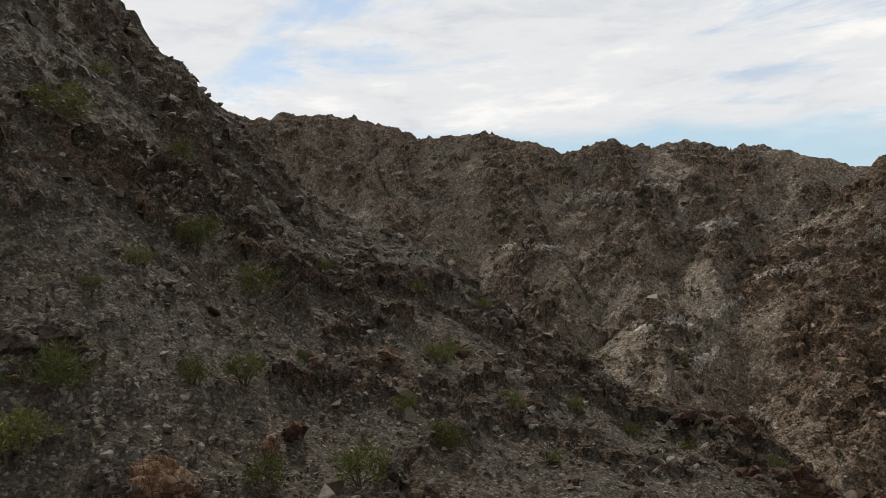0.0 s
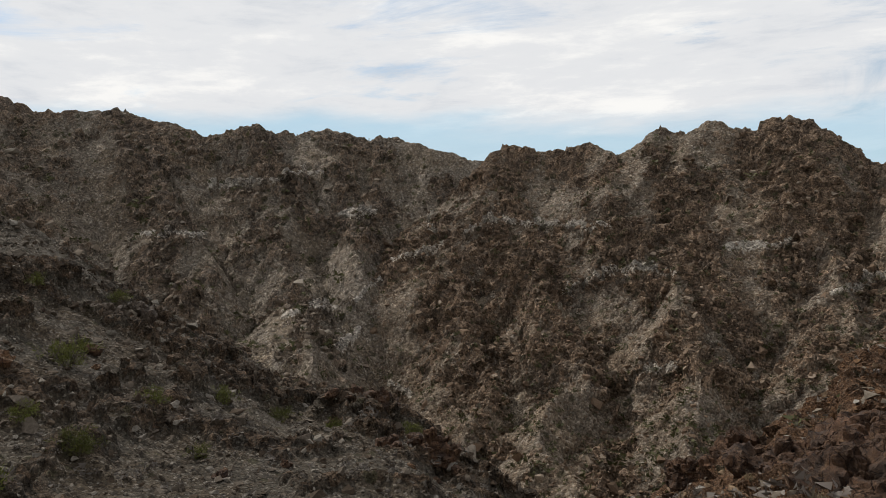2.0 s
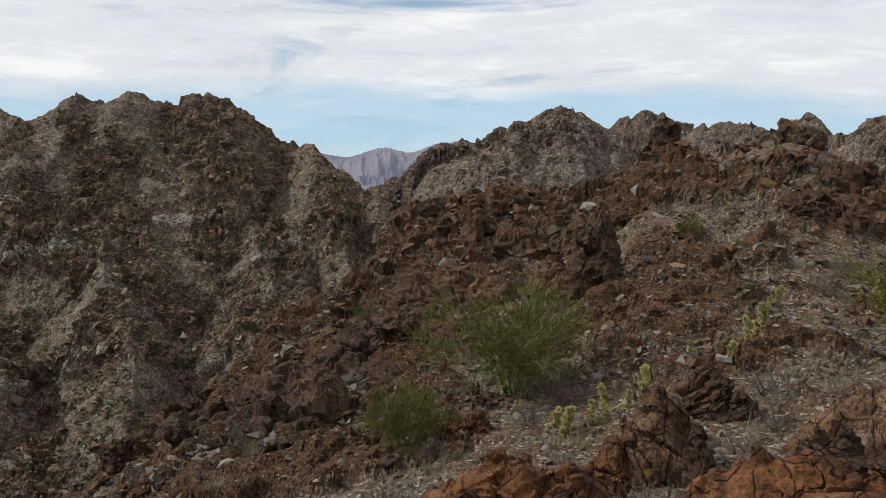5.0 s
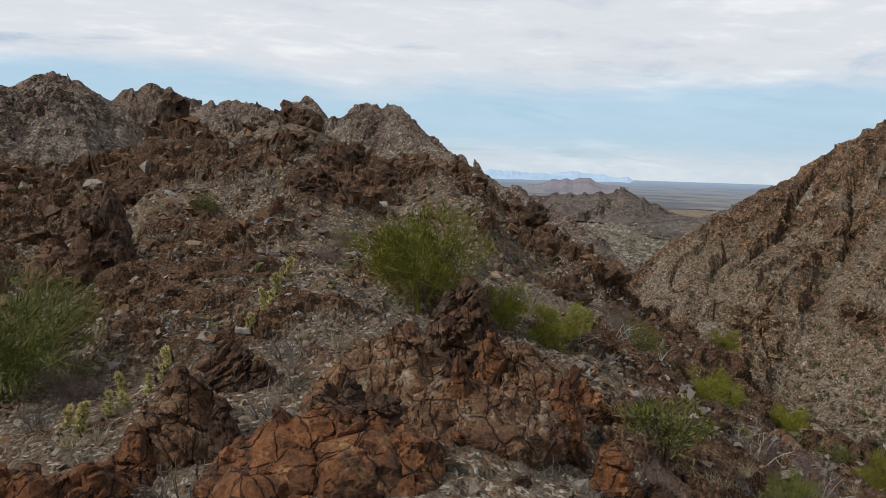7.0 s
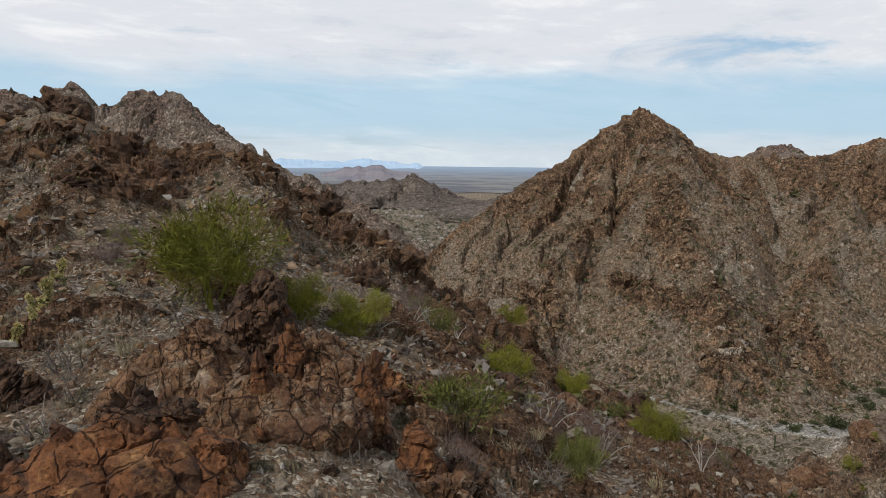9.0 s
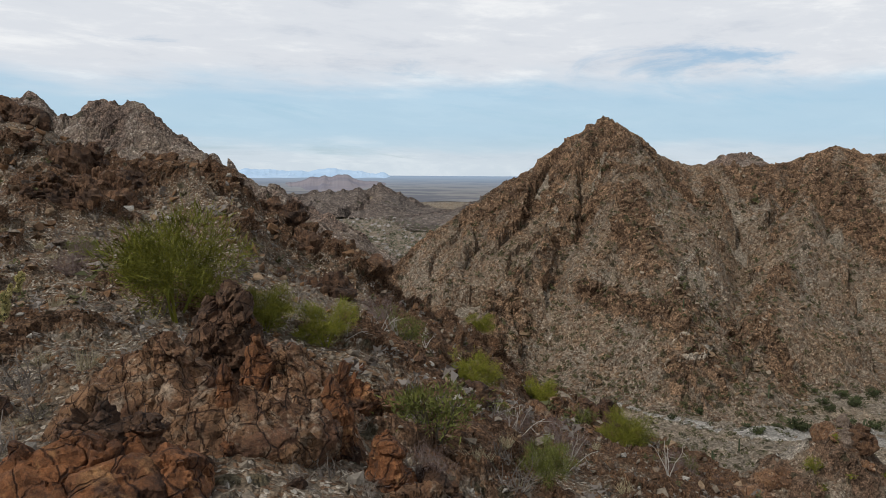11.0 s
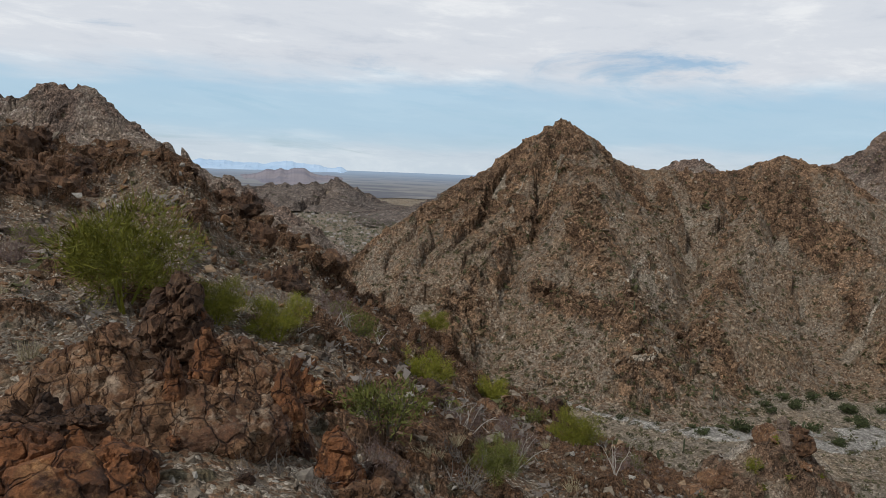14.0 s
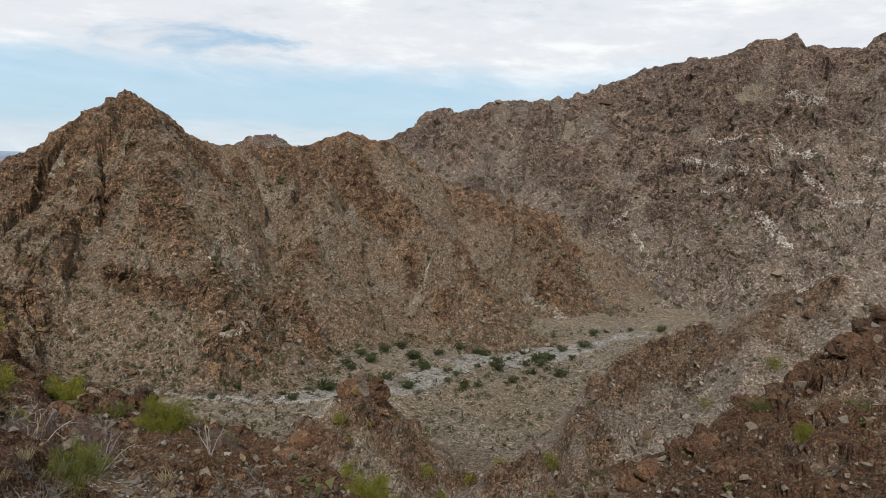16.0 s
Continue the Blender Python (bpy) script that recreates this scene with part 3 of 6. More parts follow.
def low_line(line, back, drop):
    """A second, lower line behind a crest, so that the mountain has a body."""
    out = []
    for x, y, z in line[::3]:
        k = 1 + back / math.hypot(x, y)
        out.append((x * k, y * k, z - drop))
    return out


FLOOR_Z = -71.0


def floor_z(x, y):
    r = np.hypot(x, y)
    return FLOOR_Z + fbm(x, y, 160, 3, 70) * 1.6 + -34.0 * smooth(bearing(x, y), 95, 66) * smooth(r, 420, 200) + smooth(r, 300, 120) * 6


class Mountain:
    def __init__(self, lines, slope, rough, wave, ribs, seed, stone=1.5):
        self.lines, self.slope, self.rough, self.wave, self.ribs, self.seed, self.stone = lines, slope, rough, wave, ribs, seed, stone
        az, r, el = (np.array(q) for q in zip(*sorted((float(bearing(x, y)), math.hypot(x, y), math.degrees(math.atan2(z, math.hypot(x, y)))) for x, y, z in lines[0])))
        self.crest_az, self.crest_el, self.crest_r = az, el, r
        self.az = np.arange(az[0], az[-1], 0.2)
        self.fix = np.zeros(self.az.shape)
        for _ in range(2):
            d = skyline(self.z, self.az, np.interp(self.az, az, r), 0.85, 1.15, 110) - self.rise(self.az)
            self.fix = self.fix + box_mean(d, 4) * 0.9

    def rise(self, az):
        return np.interp(az, self.crest_az, self.crest_el) + np.degrees(self.jag(az) / np.interp(az, self.crest_az, self.crest_r))

    def jag(self, az):
        """Rock teeth along the crest, in metres."""
        q = np.asarray(az, float) * 0.01745 * self.crest_r.mean() / self.stone
        zero = np.zeros(q.shape) + 0.5
        return self.stone * np.clip(1.3 * stones(q / 7.5, zero, 1.0, self.seed + 61) + 0.6 * stones(q / 3.2, zero, 1.0, self.seed + 64) + 0.25, -0.5, 2.0)

    def ribs_at(self, x, y):
        """Ribs and gullies that run down the flanks of each ridge, in two sizes, 0 to 1, and the fall from the ridge."""
        n1, n2 = fbm(x, y, self.wave * 1.6, 4, self.seed), fbm(x, y, self.wave * 1.6, 4, self.seed + 5)
        z, run, off = flanks(x + n1 * self.wave * 0.3, y + n2 * self.wave * 0.3, self.lines, self.slope)
        lane = run / self.wave + n1 * 0.16
        one = crags(lane * 1.15, off / self.wave * 0.22 + 3.0, 1.0, 1, self.seed + 9)
        two = crags(lane * 3.1 + n2 * 0.25, off / self.wave * 0.6, 1.0, 2, self.seed + 13, 0.5)
        return one, two, z, off, n1

    def mask(self, x, y):
        one, two, z, off, n1 = self.ribs_at(x, y)
        far = 0.5 + 0.5 * smooth(off, 0.2 * self.wave, 0.9 * self.wave)
        high = np.clip((z + 40) / 80, 0, 1)
        n = (0.48 * one + 0.26 * two) * far * (0.5 + 0.5 * high) + 0.26 * fbm(x, y, self.wave * 0.45, 5, self.seed + 52, 0.65) + 0.16 * high
        # the ridges are bare rock, the gullies hold the gravel
        spine = 1 - smooth(from_lines(x, y, self.lines[:1] + self.lines[2:]) + 9 * n1, 2, self.wave * 0.7)
        return smooth(n + 0.5 * spine, 0.34, 0.88)

    def z(self, x, y, fine=True):
        lower = np.interp(bearing(x, y), self.az, self.fix) * 0.01745 * np.hypot(x, y)
        one, two, far, off, n1 = self.ribs_at(x, y)
        near = tent(x, y, self.lines, self.slope)
        top = tent(x, y, self.lines[:1], self.slope * 0.12)
        fall = np.maximum(top - near, 0)
        down = smooth(fall, 1.0, 12.0)
        z = near * (1 - down) + far * down
        z = z + (one - 0.62) * np.minimum(off * 0.55, self.ribs * 1.5) * down + (two - 0.55) * np.minimum(off * 0.4, self.ribs * 0.5) * down
        edge = 0.3 + 0.7 * down
        rocky = self.mask(x, y)
        c = crags(x, y, self.wave, 5, self.seed + 20, 0.46)
        z = z + edge * ((c - 0.5) * self.rough * (0.2 + 0.45 * rocky) + (rocky - 0.4) * self.rough * 0.25)
        # rock teeth along the crest
        z = z + (1 - down) * (stones(x, y, self.stone * 5.5, self.seed + 40) - 0.2) * self.stone * 0.8 + (1 - smooth(fall, 1.0, 7.0)) * self.jag(bearing(x, y))
        z = z - lower
        f = floor_z(x, y)
        k = 9.0
        h = np.clip(0.5 + 0.5 * (z - f) / k, 0, 1)
        return f * (1 - h) + z * h + k * h * (1 - h) - (z < f - k) * 3.0


L_CANYON = crest([(-24, 8.4, 430), (-19, 8.0, 430), (-16.3, 7.9, 430), (-14.2, 7.3, 430), (-13.2, 7.0, 430), (-11.8, 7.4, 425), (-8.5, 7.4, 420), (-6.0, 7.0, 420), (-3.5, 6.5, 415), (-1.1, 5.7, 410),
                  (0.8, 5.9, 410), (3.3, 6.0, 405), (6.7, 5.3, 400), (9.2, 4.5, 400), (10.0, 4.6, 395), (12.7, 5.3, 390), (13.7, 4.8, 390), (17.3, 5.0, 385), (20.7, 4.4, 380),
                  (22.2, 4.6, 380), (24.7, 4.0, 375), (26.4, 3.6, 375), (29.1, 2.8, 370), (32, 2.4, 370)])
L_CRAG = crest([(28.2, 1.6, 330), (29.2, 2.6, 325), (31.0, 4.0, 320), (32.4, 3.6, 318), (35.7, 3.6, 315), (37.4, 3.9, 312), (39.5, 3.3, 310), (40.8, 4.0, 308), (42.0, 5.1, 305), (44.1, 4.6, 303),
                (45.6, 5.5, 300), (47.1, 4.8, 300), (48.6, 4.8, 298), (50.7, 5.6, 295), (51.9, 5.2, 293), (53.8, 3.9, 290), (56.3, 2.2, 285), (57.9, 2.2, 280), (59.4, 0.8, 275),
                (60.8, 0.0, 270), (61.8, -0.9, 265), (63.1, -2.1, 255), (64.3, -3.7, 245), (67, -7, 225)])
S_CRAG = [crest([(31, 4, 320), (33.5, -2.5, 270), (35, -7.5, 228), (37, -13, 190), (38.5, -21, 150)]), crest([(22, -2, 330), (25, -5, 285), (27.5, -9, 240), (29, -13, 200), (30, -21, 160)]),
          crest([(42, 5, 305), (43.5, -3, 255), (45, -9, 208), (46, -14, 172), (47, -22, 140)]), crest([(51, 5.5, 295), (53, -2, 252), (56, -8, 205), (58, -14, 168), (59, -22, 138)]),
          crest([(37.4, 3.9, 312), (39, -2, 280), (40.5, -6, 250)]), crest([(59.4, 0.8, 275), (61, -5, 240), (62, -10, 205), (63, -14, 180), (64, -22, 145)])]
S_CANYON = [crest([(-8, 7.3, 420), (-4, 1, 340), (0, -4, 290)]), crest([(12.7, 5.2, 390), (14, -1, 315), (15, -6, 265), (17, -10, 225), (18.5, -17, 180)]), crest([(3, 6, 405), (6, 0, 330), (8, -5, 280), (9, -9, 240), (10.5, -15, 200)]),
            crest([(20.7, 4.4, 380), (21, -1, 320), (22, -5, 280)])]
L_EAST = crest([(60, -2.5, 330), (63.5, -0.6, 335), (65.1, 0.2, 340), (65.9, 1.4, 345), (67.6, 2.3, 350), (70.4, 2.6, 350), (72.7, 3.9, 350), (74.8, 4.3, 350), (75.6, 5.0, 350), (76.4, 5.1, 350),
                (77.9, 4.7, 348), (80.3, 3.3, 345), (82, 1.5, 340), (86, -1, 330)])
L_PEACH = crest([(79, 2.5, 470), (80.2, 3.6, 470), (81.3, 4.5, 470), (83.1, 4.7, 470), (86, 3.6, 470)])
L_TEETH = crest([(84, 3, 420), (85.6, 3.6, 420), (87.2, 3.9, 420), (88.3, 3.9, 418), (89.9, 3.8, 416), (90.7, 3.2, 414), (92.2, 3.9, 412), (93.2, 4.5, 410), (94.1, 3.8, 408), (95.2, 2.9, 405),
                 (96.3, 3.5, 402), (97.4, 4.1, 400), (98.6, 4.0, 398), (99.8, 4.1, 395), (100.7, 3.6, 392), (101.8, 2.4, 390), (103.2, 1.3, 388), (104.8, 0.6, 385), (107.2, -1.1, 380),
                 (109.6, -2.5, 375), (112, -4, 370), (114.5, -6, 360)])
L_PYRAMID = crest([(116, -9.2, 330), (117, -8.4, 335), (119.8, -5.8, 342), (122.8, -3.7, 348), (125.5, -1.8, 352), (128.0, -0.3, 356), (130.4, 1.5, 358), (132.2, 2.8, 360), (133.6, 3.5, 360), (134.6, 2.8, 362),
                   (136.1, 1.9, 365), (138.0, 0.3, 370), (140.1, 0.0, 378), (141.2, 0.0, 382), (145.7, 0.1, 392), (147.3, 0.9, 395), (149.0, 1.3, 395), (150.7, 0.9, 398), (152.4, 0.3, 402),
                   (154.1, -0.9, 406), (156.7, -2.4, 412), (162, -3.4, 425), (166, -5.0, 420)])
S_PYRAMID = [crest([(134, 3.5, 360), (135.6, -2.2, 308), (137.1, -6.3, 276), (138.8, -9, 256), (140.5, -12.1, 236)]), crest([(132.4, 2.9, 358), (130.5, -3.8, 310), (127.8, -8.1, 280), (125.9, -11.9, 255)]),
             crest([(148.4, 1.1, 395), (147.7, -0.7, 372), (145.9, -4.5, 330), (145, -8.5, 290), (144.5, -12.2, 255)]), crest([(149, 1.3, 395), (150.3, -1.3, 365), (153.5, -4, 338), (156.9, -6.6, 318), (160.5, -11.2, 290)]),
             crest([(161, -3.2, 425), (164, -5.5, 395), (165.5, -9.5, 350)]), crest([(122.8, -3.7, 348), (122, -8, 315), (121.5, -12, 285)])]
L_DARK = crest([(139, -1, 620), (140.1, -0.2, 620), (141.6, 0.7, 620), (142.6, 0.9, 620), (143.6, 0.9, 620), (144.9, 0.1, 620), (147, -1, 620)])
L_BACK = crest([(149, -0.6, 640), (150.7, 0.5, 640), (152.3, 1.2, 640), (154.0, 2.4, 640), (155.2, 3.5, 640), (156.5, 3.3, 640), (157.8, 3.1, 640), (159.8, 4.1, 640), (161.5, 4.1, 640), (164.8, 4.4, 640),
                (167.2, 5.2, 640), (171.1, 6.8, 640), (173.7, 7.2, 640), (175.6, 7.6, 640), (177.7, 8.4, 640), (179.9, 8.7, 640), (181.2, 7.9, 640), (183.2, 7.9, 640), (184.2, 7.8, 640),
                (185.0, 8.5, 640), (187, 8.6, 640), (195, 8.0, 640)])
L_SPUR = crest([(195, -4.5, 150), (186.8, -6.5, 150), (184.1, -5.8, 150), (182.6, -7.8, 148), (180.6, -8.8, 146), (177.0, -11.0, 142), (173.2, -12.4, 138), (170.5, -13.9, 135), (169.3, -15.2, 132),
                (167.3, -17.1, 128), (166.2, -19.3, 122), (164.5, -23, 110)])
L_KNOB = crest([(143.5, -22, 130), (145.5, -20.1, 133), (146.8, -19.6, 135), (148.5, -18.0, 137), (149.4, -17.0, 138), (150.7, -16.9, 138), (151.4, -18.0, 138), (152.9, -19.2, 136), (154.8, -20.8, 132)])
L_GAP = crest([(106, -1.4, 560), (109.2, -1.7, 560), (111.3, -3.1, 555), (113.4, -4.0, 550), (115.5, -5.0, 545), (116.8, -6.4, 540)])
L_MIDHILL = crest([(107, -2.6, 1250), (109.6, -2.3, 1250), (113.4, -2.0, 1240), (115.5, -1.8, 1230), (116.3, -1.75, 1230), (116.8, -1.45, 1230), (117.3, -1.75, 1225), (118.1, -2.1, 1220), (119.8, -2.8, 1210), (121.0, -3.3, 1205)])
L_MIDHILL2 = crest([(119.8, -3.6, 1000), (121.9, -3.5, 1000), (123.6, -3.0, 990), (125.3, -2.0, 980), (130, -1.5, 980)])

S_BACK = [crest([(155.2, 3.5, 640), (157.9, -1, 545), (163.7, -5.9, 450), (169.1, -11.4, 350)]), crest([(168.8, 5.5, 640), (172.4, -0.5, 520), (176.6, -5.5, 425)]),
          crest([(179.8, 8.5, 640), (181, 2.9, 530), (182.3, -3.9, 430)]), crest([(161.5, 4.1, 640), (164.5, 0, 560), (168, -3.5, 490)]), crest([(174.5, 7.4, 640), (177, 2, 545), (179, -2.5, 465)])]
MOUNTAINS = {
    "canyon": Mountain([L_CANYON, low_line(L_CANYON, 60, 6)] + S_CANYON, 0.78, 8, 34, 4, 100, 1.5),
    "crag": Mountain([L_CRAG, low_line(L_CRAG, 40, 12)] + S_CRAG, 0.82, 7, 28, 3.5, 200, 1.3),
    "east": Mountain([L_EAST, low_line(L_EAST, 50, 8)], 0.6, 6, 30, 10, 300, 1.5),
    "peach": Mountain([L_PEACH, low_line(L_PEACH, 60, 8)], 0.7, 6, 30, 8, 340, 1.8),
    "teeth": Mountain([L_TEETH, low_line(L_TEETH, 50, 10)], 0.75, 8, 26, 10, 400, 1.6),
    "pyramid": Mountain([L_PYRAMID, low_line(L_PYRAMID, 50, 6)] + S_PYRAMID, 0.9, 6.5, 22, 9, 500, 1.25),
    "dark": Mountain([L_DARK], 0.6, 4, 30, 6, 560, 1.0),
    "back": Mountain([L_BACK, low_line(L_BACK, 90, 10)] + S_BACK, 0.68, 10, 42, 14, 600, 2.0),
    "spur": Mountain([L_SPUR, low_line(L_SPUR, 30, 6)], 0.6, 2.6, 12, 4, 700, 0.6),
    "knob": Mountain([L_KNOB], 0.75, 2.6, 9, 2, 760, 0.6),
    "gap": Mountain([L_GAP, low_line(L_GAP, 80, 8)], 0.55, 9, 34, 11, 800, 2.0),
    "midhill": Mountain([L_MIDHILL, low_line(L_MIDHILL, 120, 5)], 0.3, 16, 60, 18, 840, 3.0),
    "midhill2": Mountain([L_MIDHILL2, low_line(L_MIDHILL2, 120, 5)], 0.26, 14, 60, 16, 870, 3.0),
}


def relief(x, y, fine=True, skip=()):
    x, y = np.asarray(x, float), np.asarray(y, float)
    z = np.maximum(floor_z(x, y), hill_z(x, y, fine))
    for key, m in MOUNTAINS.items():
        if key not in skip:
            z = np.maximum(z, m.z(x, y, fine))
    return z


def sheet(name, X, Y, Z, mat, keep=None, wrap=False, rocky=None, pale=None):
    """A grid of quads as one mesh; keep drops the cells that lie buried."""
    n, k = X.shape
    me = bpy.data.meshes.new(name)
    idx = np.arange(n * k).reshape(n, k)
    if wrap:
        idx = np.concatenate([idx, idx[:1]], 0)
    q = np.stack([idx[:-1, :-1], idx[:-1, 1:], idx[1:, 1:], idx[1:, :-1]], -1).reshape(-1, 4)
    if keep is not None:
        q = q[keep.reshape(-1)[q].any(1)]
    used = np.unique(q)
    back = np.zeros(n * k, np.int64)
    back[used] = np.arange(len(used))
    q = back[q]
    co = np.stack([X, Y, Z], -1).reshape(-1, 3)[used]
    me.vertices.add(len(co))
    me.vertices.foreach_set("co", co.astype(np.float32).ravel())
    me.loops.add(q.size)
    me.loops.foreach_set("vertex_index", q.astype(np.int32).ravel())
    me.polygons.add(len(q))
    me.polygons.foreach_set("loop_start", np.arange(0, q.size, 4, dtype=np.int32))
    me.update(calc_edges=True)
    me.validate()
    me.shade_flat()
    for key, values in (("rocky", rocky), ("pale", pale)):
        at = me.attributes.new(key, "FLOAT", "POINT")
        at.data.foreach_set("value", (np.zeros(len(co)) if values is None else values.reshape(-1)[used]).astype(np.float32))
    me.materials.append(mat)
    return new(name, me)


def polar(az0, az1, n, radii):
    az = np.radians(np.linspace(az0, az1, n))[:, None]
    R = np.broadcast_to(radii, (n, np.shape(radii)[-1]))
    return np.sin(az) * R, np.cos(az) * R


# ---- the ground as one sheet to the horizon, with the unseen backs of the hills ----
far_r = np.concatenate([[0.0], np.geomspace(0.6, 900, 120), np.geomspace(930, 4900, 40)])
gx, gy = polar(0, 358.5, 240, far_r)
gz = relief(gx, gy, False)
buried = np.zeros(gx.shape)
gaz, gr = bearing(gx, gy), np.hypot(gx, gy)


def sink(az0, az1, r0, r1):
    m = (gaz > az0 - 0.2) & (gaz < az1 + 0.2) & (gr > r0) & (gr < r1)
    buried[m] = 1 if r1 < 1000 else 0.4


GRIDS = []


def on_grid(x, y, key=None):
    """Height of the broken ground as built, over the named form or over all of them; -900 where there is none."""
    x, y = np.atleast_1d(np.asarray(x, float)), np.atleast_1d(np.asarray(y, float))
    az, r, out = bearing(x, y), np.hypot(x, y), np.full(x.shape, -900.0)
    for name, az0, az1, R, Z in GRIDS:
        if key and name != key:
            continue
        n, k = R.shape
        i = np.clip(np.rint((az - az0) / (az1 - az0) * (n - 1)).astype(int), 0, n - 1)
        # fraction along the row, the same in all rows
        lo, hi = R[i, 0], R[i, -1]
        j = np.clip(np.searchsorted((R[0] - R[0, 0]) / (R[0, -1] - R[0, 0]), (r - lo) / (hi - lo)), 0, k - 1)
        inside = (az >= az0) & (az <= az1) & (r >= lo) & (r <= hi)
        out = np.where(inside, np.maximum(out, Z[i, j]), out)
    return out


def settle(P, az, taz, goal, weight):
    """Lowers or lifts each bearing so that the broken rock keeps the crest's true height."""
    d = np.degrees(np.arctan2(P[..., 2], np.hypot(P[..., 0], P[..., 1]))).max(1) - goal
    d = np.clip(box_mean(np.where((az < taz[0]) | (az > taz[-1]), 0, d), 5), -1, 1)
    P[..., 2] -= np.radians(d)[:, None] * np.hypot(P[..., 0], P[..., 1]) * weight


def hill_patch(name, label, az0, az1, n, k, mat, r0=0.02):
    az = np.linspace(az0, az1, n)
    rim = np.interp(az, RIM_AZ, RIM_R)[:, None]
    s = np.linspace(0, 1, k)[None]
    end = rim * 1.18 + 2
    R = r0 + (end - r0) * (0.25 * s + 0.75 * s ** 1.6)
    X, Y = np.sin(np.radians(az))[:, None] * R, np.cos(np.radians(az))[:, None] * R
    Z = hill_z(X, Y)
    rocky = hill_mask(X, Y)
    f = 0.28 + 0.72 * smooth(R, 10, 26)
    w = f * (0.3 + 0.7 * rocky) * (0.5 + 0.5 * smooth(R, 26, 50))
    P = plates(np.stack([X, Y, Z], -1).reshape(-1, 3), normals(X, Y, hill_z(X, Y, False)).reshape(-1, 3), ((2.6, 0.55, 0.35), (1.1, 0.55, 0.45), (0.45, 0.5, 0.45)), w.ravel(), 31, (60, 24)).reshape(*X.shape, 3)
    # close by, the single stones of the gravel
    near = R < 26
    P[near] = plates(P[near], np.broadcast_to((0.0, 0.0, 1.0), P[near].shape), ((0.36, 0.2, 0.3), (0.15, 0.24, 0.3)), (1 - smooth(R[near], 16, 26)), 77, (20, 10))
    settle(P, az, RIM_AZ, np.interp(az, RIM_AZ, RIM_EL), smooth(R / rim, 0.4, 0.85))
    GRIDS.append(("hill", az0, az1, R, P[..., 2]))
    ob = tagged(sheet(name, P[..., 0], P[..., 1], P[..., 2], mat, rocky=rocky), label, "hillside", kind="structure")
    m = (gaz > az0) & (gaz < az1) & (gr < np.interp(gaz, RIM_AZ, RIM_R) * 1.15)
    buried[m] = 1.2
    return ob


